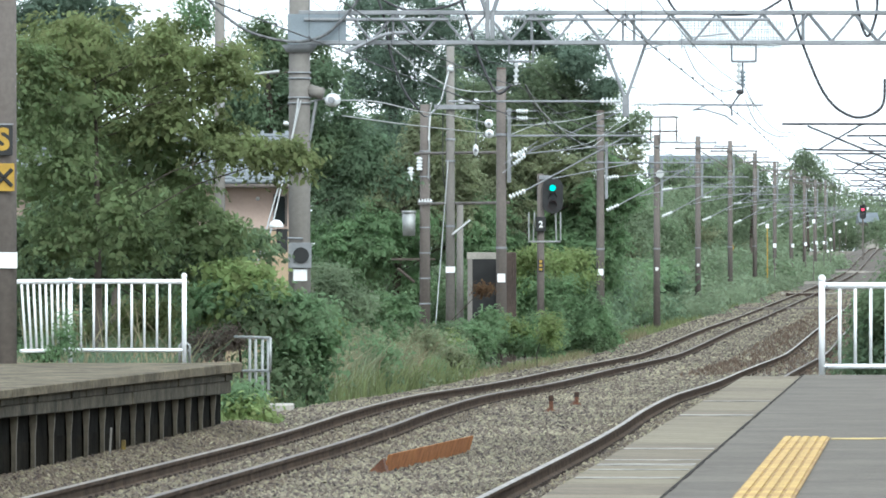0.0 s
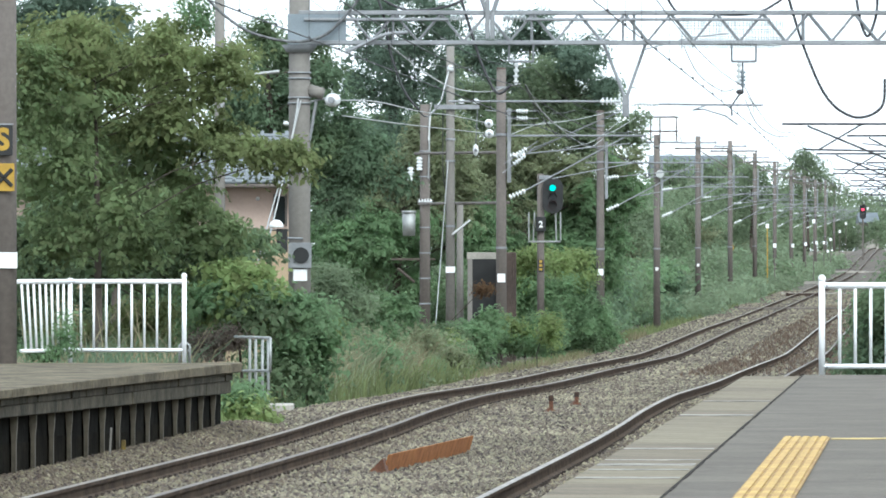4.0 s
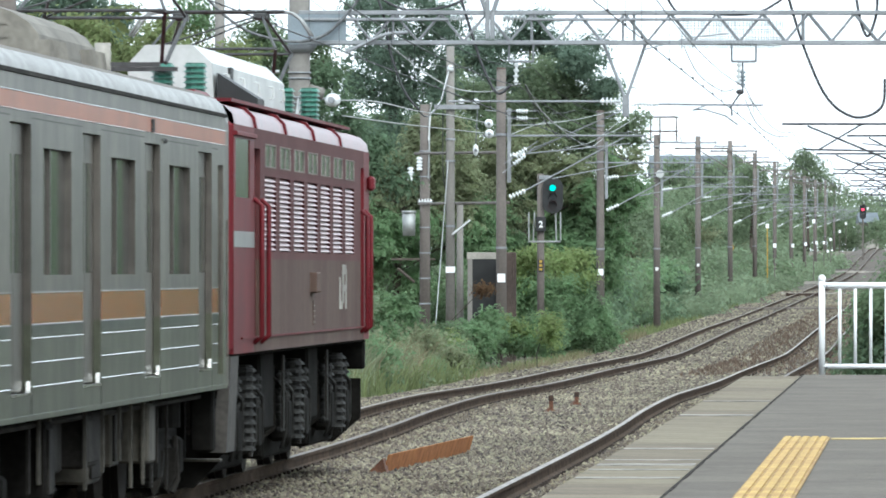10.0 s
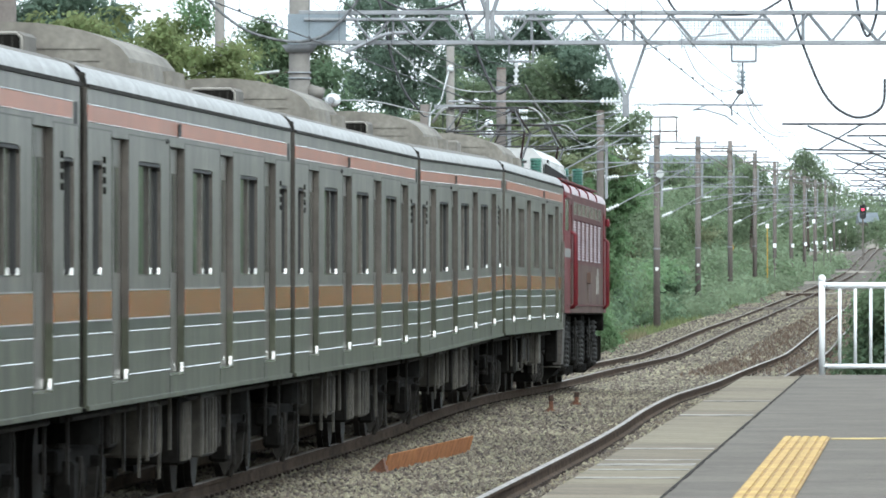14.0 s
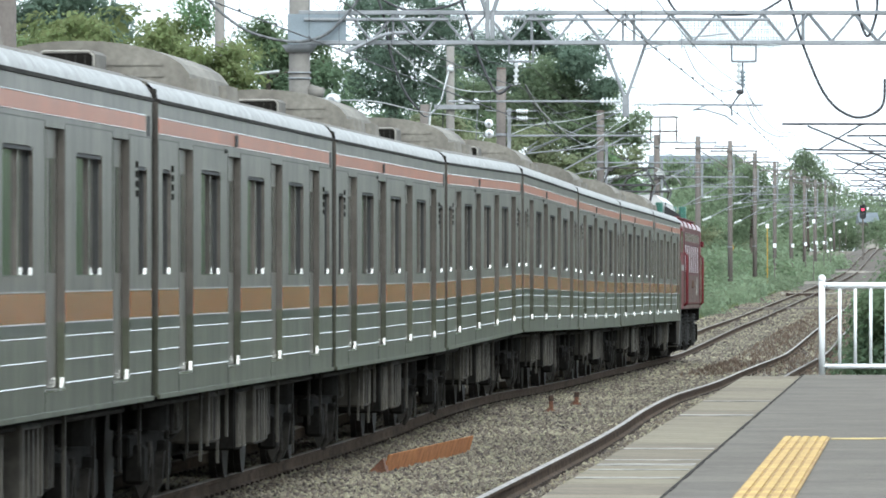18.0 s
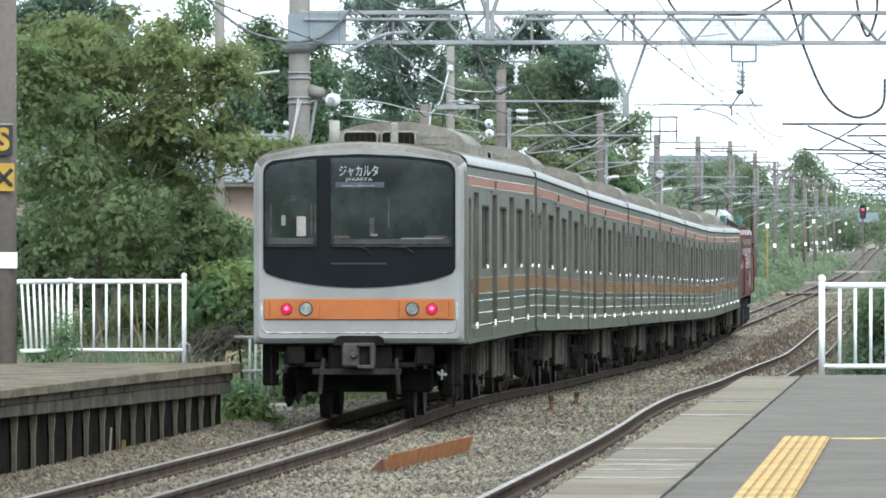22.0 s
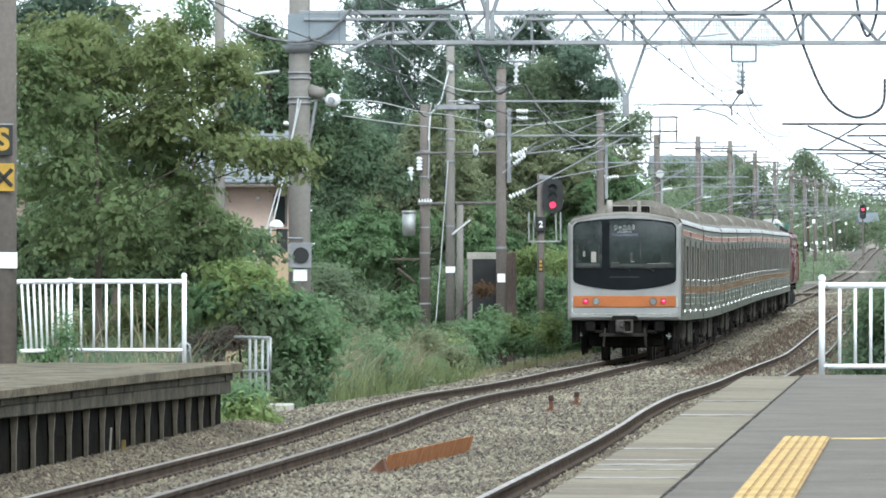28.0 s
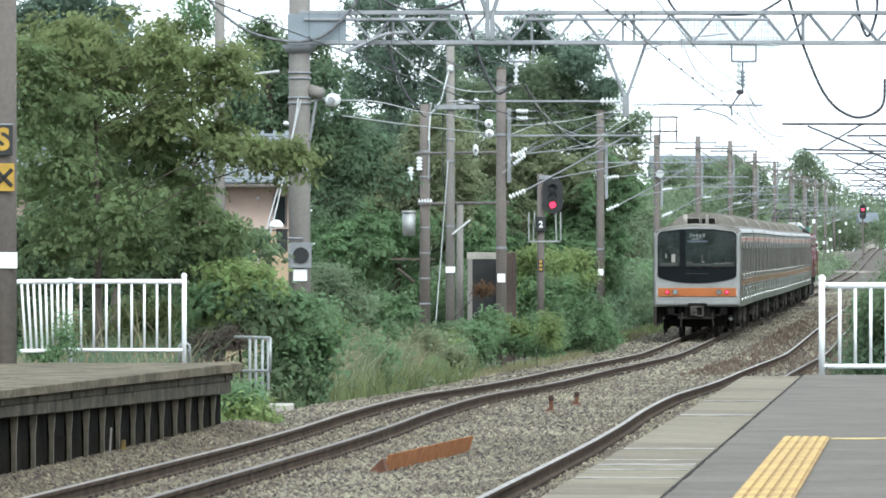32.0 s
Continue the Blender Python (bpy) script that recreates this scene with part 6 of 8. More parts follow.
prism(rf, [(-0.7, zt - 0.05), (3.5, rz), (7.7, zt - 0.05), (7.7, zt - 0.15), (-0.7, zt - 0.15)], 0, x1 - x0 + 0.8)
for v in rf.verts:
    v.co = Vector((x0 - 0.4 + v.co.y, v.co.x, v.co.z))
roof = part("roof", rf, M_TILE, h, "blue-grey pantile roof")
part("gutter", tubed((x0 - 0.4, -0.72, zt - 0.1), (x1 + 0.45, -0.72, zt - 0.1), 0.05, seg=8), M_POLE_BROWN, roof)
row = boxed(-0.0, x1 - x0 + 0.8, -0.16, 0.16, -0.03, 0.03, 0.012)
rme = bpy.data.meshes.new("tile_course")
row.to_mesh(rme)
row.free()
rme.materials.append(M_TILE)
ang = math.degrees(math.atan2(rz - zt, 4.2))
for k in range(15):
    s = (k + 0.3) / 15
    ob = new("tile_course", rme)
    ob.parent = roof
    ob.matrix_basis = pose(x0 - 0.4, -0.7 + 4.2 * s, zt - 0.02 + (rz - zt + 0.05) * s, ang * 0.75, 0, 0)
rib = boxed(-0.045, 0.045, 0, 4.6, 0.0, 0.07, 0.015)
rme = bpy.data.meshes.new("tile_rib")
rib.to_mesh(rme)
rib.free()
rme.materials.append(M_TILE)
for k in range(int((x1 - x0 + 0.8) / 0.3)):
    ob = new("tile_rib", rme)
    ob.parent = roof
    ob.matrix_basis = pose(x0 - 0.3 + 0.3 * k, -0.72, zt - 0.02, ang, 0, 0)
part("railing", tubed((img(405, 0, HD)[0], -0.8, zm), (x1 + 0.3, -0.8, zm), 0.02), M_BLACK, h, "thin dark balcony rail")
t = thing("lamp_globe", "white round street lamp bowl on a bracket", "street lamp", pose(*img(489, 402, 151)))
bm = bmesh.new()
ball(bm, (0, 0, 0), 0.13)
for v in list(bm.verts):
    v.co.z = max(v.co.z, -0.01)
part("bowl", bm, M_WHITE, t, smooth=True)
part("box", boxed(0.0, 0.2, 0.0, 0.1, -0.45, -0.03, 0.01), M_BLACK, t)
part("arm", tubed((0.05, 0.05, -0.2), (0.45, 1.9, -0.2), 0.02), M_STEEL, t)

# ---- far buildings, markers and the distant signal ----
def far_building(d, xa, xb, ytop, ymid, ybot, roofm, wallm, label):
    a, b = img(xa, ytop, d), img(xb, ybot, d)
    t = thing("far_building", label, "building", pose((a[0] + b[0]) / 2, d, b[2]), "buildings beyond the line")
    w = (b[0] - a[0]) / 2
    hm, ht = img(0, ymid, d)[2] - b[2], a[2] - b[2]
    part("wall", boxed(-w * 0.94, w * 0.94, 0, 10, 0, hm), wallm, t)
    bm = prism(bmesh.new(), [(-1.0, hm - 0.1), (5, ht), (11, hm - 0.1), (11, hm - 0.3), (-1.0, hm - 0.3)], -w, w)
    for v in bm.verts:
        v.co = Vector((v.co.y, v.co.x, v.co.z))
    part("roof", bm, roofm, t)
    n = max(2, int(w / 1.8))
    for k in range(n):
        x = -w * 0.8 + 1.6 * w * (k + 0.5) / n
        part("window", boxed(x - 0.5, x + 0.5, -0.06, 0.02, hm * 0.55, hm * 0.8), M_GLASS, t)
    return t


far_building(720, 1152, 1312, 274, 304, 470, M_FARROOF, M_CONC, "long blue-grey roofed building beyond the thickets")
far_building(1350, 1520, 1556, 376, 392, 444, M_FARROOF, M_CONC, "distant low house with a pale grey roof")
# Sparse far foliage lets sky through, which imitates haze.
grown("far_bush", "hazy green bushes where the line bends away", "bushes", 1290, (1530, 450), [(1500, 425, 22, 16, 0), (1530, 420, 24, 16, 0), (1560, 418, 24, 18, 0), (1480, 415, 22, 22, 0), (1470, 390, 22, 24, 0), (1495, 400, 20, 22, 0), (1545, 405, 24, 12, 0)], [L_FAR], 0.8, 1.3, 161, airy=0.4)
for i, (d, x, y) in enumerate(((600, 1185, 300), (620, 1255, 300), (610, 1330, 310), (640, 1300, 285))):
    grown("far_tree", "hazy green treetop beyond the thickets", "tree", d, (x, 480), [(x, y, 26, 16, 0), (x + 20, y + 25, 34, 18, 0), (x - 20, y + 30, 34, 18, 0), (x, y + 60, 40, 30, 0)], [L_FAR], 0.5, 1.2, 162 + i, trunk=0.2, airy=0.4)
for i, (d, x, y) in enumerate(((500, 1295, 438), (560, 1358, 400), (560, 1371, 435), (640, 1403, 435), (700, 1426, 432), (760, 1445, 430), (760, 1458, 430), (820, 1470, 424), (870, 1486, 410), (900, 1497, 396), (820, 1465, 445), (640, 1440, 392))):
    p = img(x, y, d)
    z0 = float(prof(d)) - 0.5
    t = thing("lineside_marker", "white marker board on a slim post by the line", "marker post", pose(p[0], d, z0), "marker posts along the line")
    part("post", tubed((0, 0, 0), (0, 0, p[2] - z0), 0.04, seg=6), M_YELLOW if i == 1 else M_POLE_BROWN, t)
    part("board", boxed(-0.11, 0.11, -0.06, -0.04, p[2] - z0 - 0.14, p[2] - z0 + 0.14), M_YELLOW if i == 0 else M_WHITE, t)
p = img(1527, 372, 950)
t = thing("railway_signal", "distant signal on a post showing a red light", "railway signal", pose(p[0], 950, 2.0))
part("post", tubed((0, 0, 0), (0, 0, p[2] - 1.5), 0.09, seg=8), M_POLE_BROWN, t)
hd = part("backplate", boxed(-0.35, 0.35, -0.15, -0.1, p[2] - 2.0 - 1.0, p[2] - 2.0 + 0.6, 0.15), M_BLACK, t)
part("lens", tubed((0, -0.22, p[2] - 2.0 + 0.05), (0, -0.15, p[2] - 2.0 + 0.05), 0.16, seg=10), M_SIG_RED, hd, "lit red lens")
for d, y in ((405, 521), (520, 498), (800, 467)):
    p = at(-1.7, d)
    t = thing("crossing_cable", "thin pale duct laid across the tracks", "cable duct", pose(p.x, p.y, p.z - 0.1))
    part("duct", boxed(0, SPACING + 4, -0.2, 0.2, 0, 0.08, 0.01), M_POLE_BROWN if d == 405 else M_CONC, t)


# ---- the train ----
DOORS = (-7.23, -2.41, 2.41, 7.23)
WINDOWS = (-4.82, 0.0, 4.82)


def side_shell(y0, y1, holes, zs, x, depth, s, split):
    """A side plate with holes (ya, yb, za, zb), its reveals depth deep. s: +1 right side. Faces below split take slot 1."""
    ys = sorted({y0, y1, *[h[0] for h in holes], *[h[1] for h in holes]})
    zs = sorted({*zs, *[h[2] for h in holes], *[h[3] for h in holes]})
    bm = bmesh.new()
    cache = {}

    def v(i, j, k):
        key = (i, j, k)
        if key not in cache:
            cache[key] = bm.verts.new((s * (x - depth * k), ys[i], zs[j]))
        return cache[key]

    def solid(i, j):
        if not (0 <= i < len(ys) - 1 and 0 <= j < len(zs) - 1):
            return False
        yc, zc = (ys[i] + ys[i + 1]) / 2, (zs[j] + zs[j + 1]) / 2
        return not any(h[0] < yc < h[1] and h[2] < zc < h[3] for h in holes)

    for i in range(len(ys) - 1):
        for j in range(len(zs) - 1):
            if not solid(i, j):
                continue
            slot = 1 if zs[j + 1] <= split + 1e-6 else 0
            quads = [(v(i, j, 0), v(i + 1, j, 0), v(i + 1, j + 1, 0), v(i, j + 1, 0))]
            for (a, b, ni, nj) in (((i, j), (i, j + 1), i - 1, j), ((i + 1, j), (i + 1, j + 1), i + 1, j), ((i, j), (i + 1, j), i, j - 1), ((i, j + 1), (i + 1, j + 1), i, j + 1)):
                if not solid(ni, nj):
                    quads.append((v(*a, 0), v(*b, 0), v(*b, 1), v(*a, 1)))
            for q in quads:
                bm.faces.new(q).material_index = slot
    bmesh.ops.recalc_face_normals(bm, faces=bm.faces)
    return bm


def corner_plate(s, y, e, z, h):
    """A small added polished plate at the foot of a recess's end, leaning back to glint with sky. e: +1 the end towards
    +y.
    """
    bm = bmesh.new()
    y0, y1, y2 = y - e * 0.004, y - e * 0.018, y - e * (0.018 + h * 0.55)
    q = [bm.verts.new(c) for c in ((s * 1.37, y2, z), (s * 1.397, y2, z), (s * 1.397, y1, z + h), (s * 1.37, y1, z + h), (s * 1.37, y0, z), (s * 1.397, y0, z), (s * 1.397, y0, z + h), (s * 1.37, y0, z + h))]
    for f in ((0, 1, 2, 3), (4, 7, 6, 5), (0, 4, 5, 1), (3, 2, 6, 7), (1, 5, 6, 2), (0, 3, 7, 4)):
        bm.faces.new([q[i] for i in f])
    bmesh.ops.recalc_face_normals(bm, faces=bm.faces)
    return bm


ROOF_ARC = [(1.40, 3.36), (1.392, 3.40), (1.372, 3.442), (1.31, 3.50), (1.15, 3.56), (0.8, 3.62), (0.4, 3.66), (0, 3.67)]


def bogie(parent, y, wheel_r=0.43, axle=1.05):
    b = part("bogie", boxed(-0.55, 0.55, y - 0.35, y + 0.35, 0.42, 0.8, 0.03), M_UNDER, parent, "grimy black bogie")
    for s in (-1, 1):
        bm = boxed(s * 0.98 - 0.07, s * 0.98 + 0.07, y - 1.55, y + 1.55, 0.5, 0.68, 0.02)
        box(bm, s * 0.98 - 0.09, s * 0.98 + 0.09, y - 0.5, y + 0.5, 0.36, 0.55, 0.02)
        part("side_frame", bm, M_UNDER, b)
        for e in (-1, 1):
            yy = y + e * axle
            w = bmesh.new()
            tube(w, (s * 0.50, yy, wheel_r), (s * 0.565, yy, wheel_r), wheel_r + 0.028, wheel_r + 0.028, seg=24)
            tube(w, (s * 0.565, yy, wheel_r), (s * 0.63, yy, wheel_r), wheel_r, wheel_r, seg=24)
            part("wheel", w, M_WHEEL, b, smooth=False)
            part("axle_box", boxed(s * 1.05 - 0.09, s * 1.05 + 0.09, yy - 0.17, yy + 0.17, 0.28, 0.6, 0.03), M_UNDER, b)
            part("spring", insulator(bmesh.new(), (s * 1.0, yy + 0.25, 0.42), (s * 1.0, yy + 0.25, 0.72), 0.075, 4, 0.04), M_UNDER_GREY, b)
        part("air_spring", tubed((s * 0.98, y, 0.7), (s * 0.98, y, 0.95), 0.24, seg=14), M_UNDER, b)
        part("brake_pipe", path_tube(bmesh.new(), [(s * 1.12, y - 0.6, 0.62), (s * 1.14, y - 0.6, 0.25), (s * 1.1, y - 0.55, 0.14)], 0.025, 6), M_UNDER_GREY, b)
        for e in (-0.62, 0.62):
            part("brake_shoe", prism(bmesh.new(), [(s * 1.02, 0.5), (s * 1.14, 0.52), (s * 1.12, 0.26), (s * 1.06, 0.14), (s * 1.0, 0.3)], y + e - 0.06, y + e + 0.06), M_UNDER_GREY, b)
        part("step_iron", boxed(s * 1.16 - 0.01, s * 1.16 + 0.01, y + 0.62, y + 0.68, 0.2, 0.95), M_UNDER_GREY, b)
    for e in (-1, 1):
        part("axle", tubed((-0.5, y + e * axle, wheel_r), (0.5, y + e * axle, wheel_r), 0.08), M_WHEEL, b)
    return b


def passenger_car(name, label, cab):
    t = thing(name, label, "train car", None, "stainless passenger cars of the train")
    ya, yb = (-9.28 if cab else -9.75), 9.75
    lo, hi = 1.02, 3.345
    ends = [(9.35, 8.62)] + ([] if cab else [(-8.62, -9.35)])
    for s in (1, -1):
        holes = [(y - 0.65, y + 0.65, 1.19, 3.01) for y in DOORS]
        holes += [(y - 0.95, y + 0.95, 1.985, 2.86) for y in WINDOWS]
        holes += [(min(e), max(e), 1.985, 2.82) for e in ends]
        if cab:
            holes.append((-9.05, -8.5, 1.12, 2.92))
        part("side_wall", side_shell(ya, yb, holes, [lo, 1.65, hi], 1.40, 0.055, s, 1.65), [M_STAINLESS, M_STAINLESS_LOW], t, "brushed stainless steel side wall")
        for y in DOORS:
            for e in (-1, 1):
                c = y + e * 0.325
                dr = part("door_leaf", boxed(s * 1.33 - 0.014, s * 1.33 + 0.014, c - 0.32, c + 0.32, 1.19, 3.01, 0.006), M_STAINLESS, t, "stainless sliding door leaf")
                part("door_window", boxed(s * 1.347 - 0.004, s * 1.347 + 0.004, c - 0.2, c + 0.2, 2.0, 2.8), M_WINDOW, dr, "dark door window")
            # Added plates make the sill glints by their tilt.
            for e in (-1, 1):
                part("door_glint_plate", corner_plate(s, y + e * 0.65, e, 1.19, 0.075), M_PLATE, t, "added plate tilted to glint at the door sill")
            part("threshold", boxed(s * 1.375 - 0.03, s * 1.375 + 0.03, y - 0.65, y + 0.65, 1.17, 1.19), M_BRIGHT, t)
        for (a, b) in [(y - 0.95, y + 0.95) for y in WINDOWS] + [(min(e), max(e)) for e in ends]:
            w = part("window", boxed(s * 1.345 - 0.005, s * 1.345 + 0.005, a, b, 1.985, 2.86), M_WINDOW, t, "dark passenger window")
            if b - a > 1.5:
                part("mullion", boxed(s * 1.36 - 0.012, s * 1.36 + 0.012, (a + b) / 2 + 0.2, (a + b) / 2 + 0.26, 1.985, 2.86), M_STAINLESS, w)
            top = 2.86 if b - a > 1 else 2.82
            if s < 0:
                continue
            for e, yy in ((-1, a), (1, b)):
                cn = bmesh.new()
                q = [cn.verts.new((s * xx, yy - e * dy, top - dz)) for xx in (1.396, 1.352) for dy, dz in ((0, 0), (0.16, 0), (0.05, 0.015), (0, 0.06))]
                for f in ((0, 1, 2, 3), (4, 7, 6, 5), (1, 5, 6, 2), (2, 6, 7, 3)):
                    cn.faces.new([q[i] for i in f])
                bmesh.ops.recalc_face_normals(cn, faces=cn.faces)
                part("corner", cn, M_STAINLESS, w)
                part("sill", corner_plate(s, yy, e, 1.985, 0.05), M_PLATE, w, "added plate tilted to glint at the window sill")
            part("sill", boxed(s * 1.394 - 0.006, s * 1.394 + 0.006, a, b, 1.976, 1.984), M_BRIGHT, w)
            part("frame_top", boxed(s * 1.372 - 0.02, s * 1.372 + 0.02, a, b, (2.86 if b - a > 1 else 2.82) - 0.03, (2.86 if b - a > 1 else 2.82) - 0.004), M_RUBBER, w)
            for yy in (a + 0.02, b - 0.02):
                part("gasket", boxed(s * 1.36 - 0.012, s * 1.36 + 0.012, yy - 0.02, yy + 0.02, 1.985, 2.86 if b - a > 1 else 2.82), M_RUBBER, w)
        # colour bands and beads, broken at the doors
        part("upper_band", boxed(s * 1.402 - 0.002, s * 1.402 + 0.002, ya + 0.03, yb - 0.55, 3.10, 3.215), M_ORANGE_FADED, t, "faded orange band under the roof")
        for z in (3.095, 3.22):
            part("band_trim", prism(bmesh.new(), [(s * 1.399, z + 0.0055), (s * 1.408, z - 0.002), (s * 1.407, z - 0.004), (s * 1.399, z - 0.004)], ya + 0.03, yb - 0.55), M_BRIGHT, t)
        part("number_slot", boxed(s * 1.403 - 0.002, s * 1.403 + 0.002, yb - 0.42, yb - 0.2, 3.06, 3.22), M_RUBBER, t)
        part("side_light", boxed(s * 1.41 - 0.012, s * 1.41 + 0.012, -2.4, -2.25, 3.10, 3.2), M_RUBBER, t, "dark side indicator lamp")
        segs, y = [], ya + 0.03
        if cab:
            y = -8.48
        for dy in DOORS:
            segs.append((y, dy - 0.69))
            y = dy + 0.69
        segs.append((y, yb - 0.06))
        for a, b in segs:
            part("lower_band", boxed(s * 1.402 - 0.002, s * 1.402 + 0.002, a, b, 1.655, 1.862), M_ORANGE, t, "orange waist band")
            for z, hh in ((1.65, 0.0045), (1.868, 0.0025), (1.555, 0.0042), (1.39, 0.0042), (1.225, 0.0042)):
                part("bead", prism(bmesh.new(), [(s * 1.399, z + hh * 1.2), (s * 1.409, z - hh * 0.4), (s * 1.408, z - hh), (s * 1.399, z - hh)], a, b), M_PLATE if z > 1.6 else M_BRIGHT, t)
            for yy in (a, b) if s > 0 else ():
                part("panel_seam", boxed(s * 1.4012 - 0.0014, s * 1.4012 + 0.0014, yy - 0.012, yy + 0.012, 1.875, 3.055), M_SEAM, t)
            part("panel_seam", boxed(s * 1.4012 - 0.0014, s * 1.4012 + 0.0014, a + 0.012, b - 0.012, 3.046, 3.055), M_SEAM, t)
            part("dark_strip", boxed(s * 1.4015 - 0.002, s * 1.4015 + 0.002, a, b, 1.575, 1.642), M_STRIP, t, "dark glossy strip below the waist band")
            part("seam", boxed(s * 1.401 - 0.002, s * 1.401 + 0.002, b + 0.015, b + 0.028, 1.02, 1.19), M_RUBBER, t)
        part("rain_gutter", boxed(s * 1.405 - 0.012, s * 1.405 + 0.012, ya, yb, 3.335, 3.365), M_UNDER_GREY, t, "dark rain gutter")
        e = bmesh.new()
        a = [e.verts.new((s * x, ya, z)) for x, z in ROOF_ARC[:4]]
        b = [e.verts.new((s * x, yb, z)) for x, z in ROOF_ARC[:4]]
        for i in range(3):
            e.faces.new((a[i], a[i + 1], b[i + 1], b[i]))
        bmesh.ops.recalc_face_normals(e, faces=e.faces)
        part("roof_edge", e, M_ROOFEDGE, t, "glossy grey curved roof edge", smooth=True)
        for e in (yb - 1.27,) if cab else (yb - 1.27, ya + 1.27):
            for k in range(4 if s > 0 else 0):
                for c in (-0.055, 0.055):
                    part("vent_slot", boxed(s * 1.402 - 0.003, s * 1.402 + 0.003, e + c - 0.036, e + c + 0.036, 2.58 + 0.075 * k, 2.63 + 0.075 * k), M_HOLLOWDARK, t, "dark vent slot beside the end door")
        part("sole_bar", boxed(s * 1.405 - 0.012, s * 1.405 + 0.012, ya, yb, 1.0, 1.035), M_STAINLESS_LOW, t, "dull lower edge of the side")
        part("side_lamp", ball(bmesh.new(), (s * 1.405, -3.4, 3.045), 0.022, u=8, v=6), M_RUBBER, t)
    arc = ROOF_ARC[3:]
    top = [(x, z) for x, z in arc] + [(-x, z) for x, z in arc[-2::-1]]
    part("roof", prism(bmesh.new(), top + [(-1.3, 3.3), (1.3, 3.3)], ya, yb), M_ROOF, t, "dusty grey roof")
    # Solid fill; the unlit interior is only this dark colour.
    part("core", boxed(-1.31, 1.31, ya + 0.02, yb - 0.02, 1.0, 3.36), M_RUBBER, t, "solid dark box with interior shade in its colour")
    part("end_wall", boxed(-1.385, 1.385, yb - 0.06, yb, 1.02, 3.45, 0.01), M_UNDER_GREY, t)
    if not cab:
        part("end_wall", boxed(-1.385, 1.385, ya, ya + 0.06, 1.02, 3.45, 0.01), M_UNDER_GREY, t)
    part("gangway", boxed(-0.55, 0.55, yb, yb + 0.26, 1.05, 3.1, 0.03), M_RUBBER, t, "dark gangway bellows")
    part("floor_frame", boxed(-1.15, 1.15, -9.3, 9.6, 0.9, 1.03), M_UNDER, t, "dark underframe")
    # air conditioner and roof vents
    ac = bmesh.new()
    oc = [(1.0 * math.cos(a), 3.62 + 0.42 * math.sin(a) ** 0.8) for a in np.linspace(0.0, math.pi, 15)]
    prism(ac, [(1.0, 3.52)] + oc + [(-1.0, 3.52)], -2.1, 2.1)
    acu = part("air_conditioner", ac, M_AC, t, "dusty grey curved roof air conditioner")
    for sgn in (-1, 1):
        for k in range(5):
            for e in (-1, 1):
                y = e * (0.95 + 0.26 * k)
                rib = part("rib", tubed((sgn * 0.97, y, 3.48), (sgn * 0.95, y, 3.70), 0.125, 0.115, seg=12), M_AC, acu, smooth=False)
    for sgn in (-1, 1):
        for z in (3.72, 3.82):
            part("groove", boxed(-0.75, 0.75, sgn * 2.105 - 0.006, sgn * 2.105 + 0.006, z, z + 0.012), M_AC, acu)
    for y in (-5.2, 5.4):
        for x in (-0.26, 0.26):
            v = part("roof_vent", boxed(x - 0.24, x + 0.24, y - 0.5, y + 0.5, 3.6, 3.86, 0.03), M_ROOF, t, "grey roof ventilator")
            part("grille", boxed(x - 0.215, x + 0.215, y - 0.52, y - 0.49, 3.62, 3.835), M_HOLLOWDARK, v, "dark ventilator grille")
            for k in range(5):
                part("grille_bar", boxed(x - 0.17 + 0.08 * k, x - 0.155 + 0.08 * k, y - 0.528, y - 0.515, 3.63, 3.82), M_UNDER_GREY, v)
            part("hood_rim", path_tube(bmesh.new(), [(x - 0.23, y - 0.53, 3.61), (x - 0.23, y - 0.53, 3.81), (x - 0.19, y - 0.53, 3.85), (x + 0.19, y - 0.53, 3.85), (x + 0.23, y - 0.53, 3.81), (x + 0.23, y - 0.53, 3.61)], 0.011, 6), M_CONC, v, "pale ventilator rim", smooth=True)
    # underfloor gear: boxes, air tanks, hangers and pipes
    rs = random.Random(7)
    y = -4.7
    while y < 4.3:
        L = rs.uniform(0.35, 1.3)
        for s in (-1, 1):
            hgt, xo, kind = rs.uniform(0.25, 0.6), rs.uniform(0.8, 1.05), rs.random()
            if kind < 0.25:
                part("air_tank", tubed((s * xo, y, 0.68), (s * xo, y + L, 0.68), rs.uniform(0.13, 0.22), seg=12), M_UNDER, t, "grimy air tank", smooth=True)
            else:
                b = part("equipment_box", boxed(s * xo - 0.25, s * xo + 0.25, y, y + L, 0.95 - hgt, 0.95, 0.02), rs.choice((M_UNDER, M_UNDER_GREY, M_UNDER_GREY, M_UNDER_DUST, M_UNDER_DUST)), t, "grimy underfloor equipment box")
                if kind > 0.6:
                    part("lid", boxed(s * (xo + 0.26) - 0.012, s * (xo + 0.26) + 0.012, y + 0.06, y + L - 0.06, 0.99 - hgt, 0.9, 0.008), M_UNDER_GREY, b)
                elif s > 0:
                    for k in range(4):
                        yk = y + L * (k + 0.5) / 4
                        part("fin", boxed(xo + 0.25, xo + 0.275, yk - 0.03 * L, yk + 0.03 * L, 0.98 - hgt, 0.92), M_UNDER_DUST, b, "dusty cooling fin")
            if rs.random() < 0.6:
                part("hanger", boxed(s * 1.24 - 0.012, s * 1.24 + 0.012, y + L, y + L + 0.05, rs.uniform(0.25, 0.55), 1.0), rs.choice((M_UNDER_DUST, M_UNDER_GREY, M_UNDER_DUST)), t)
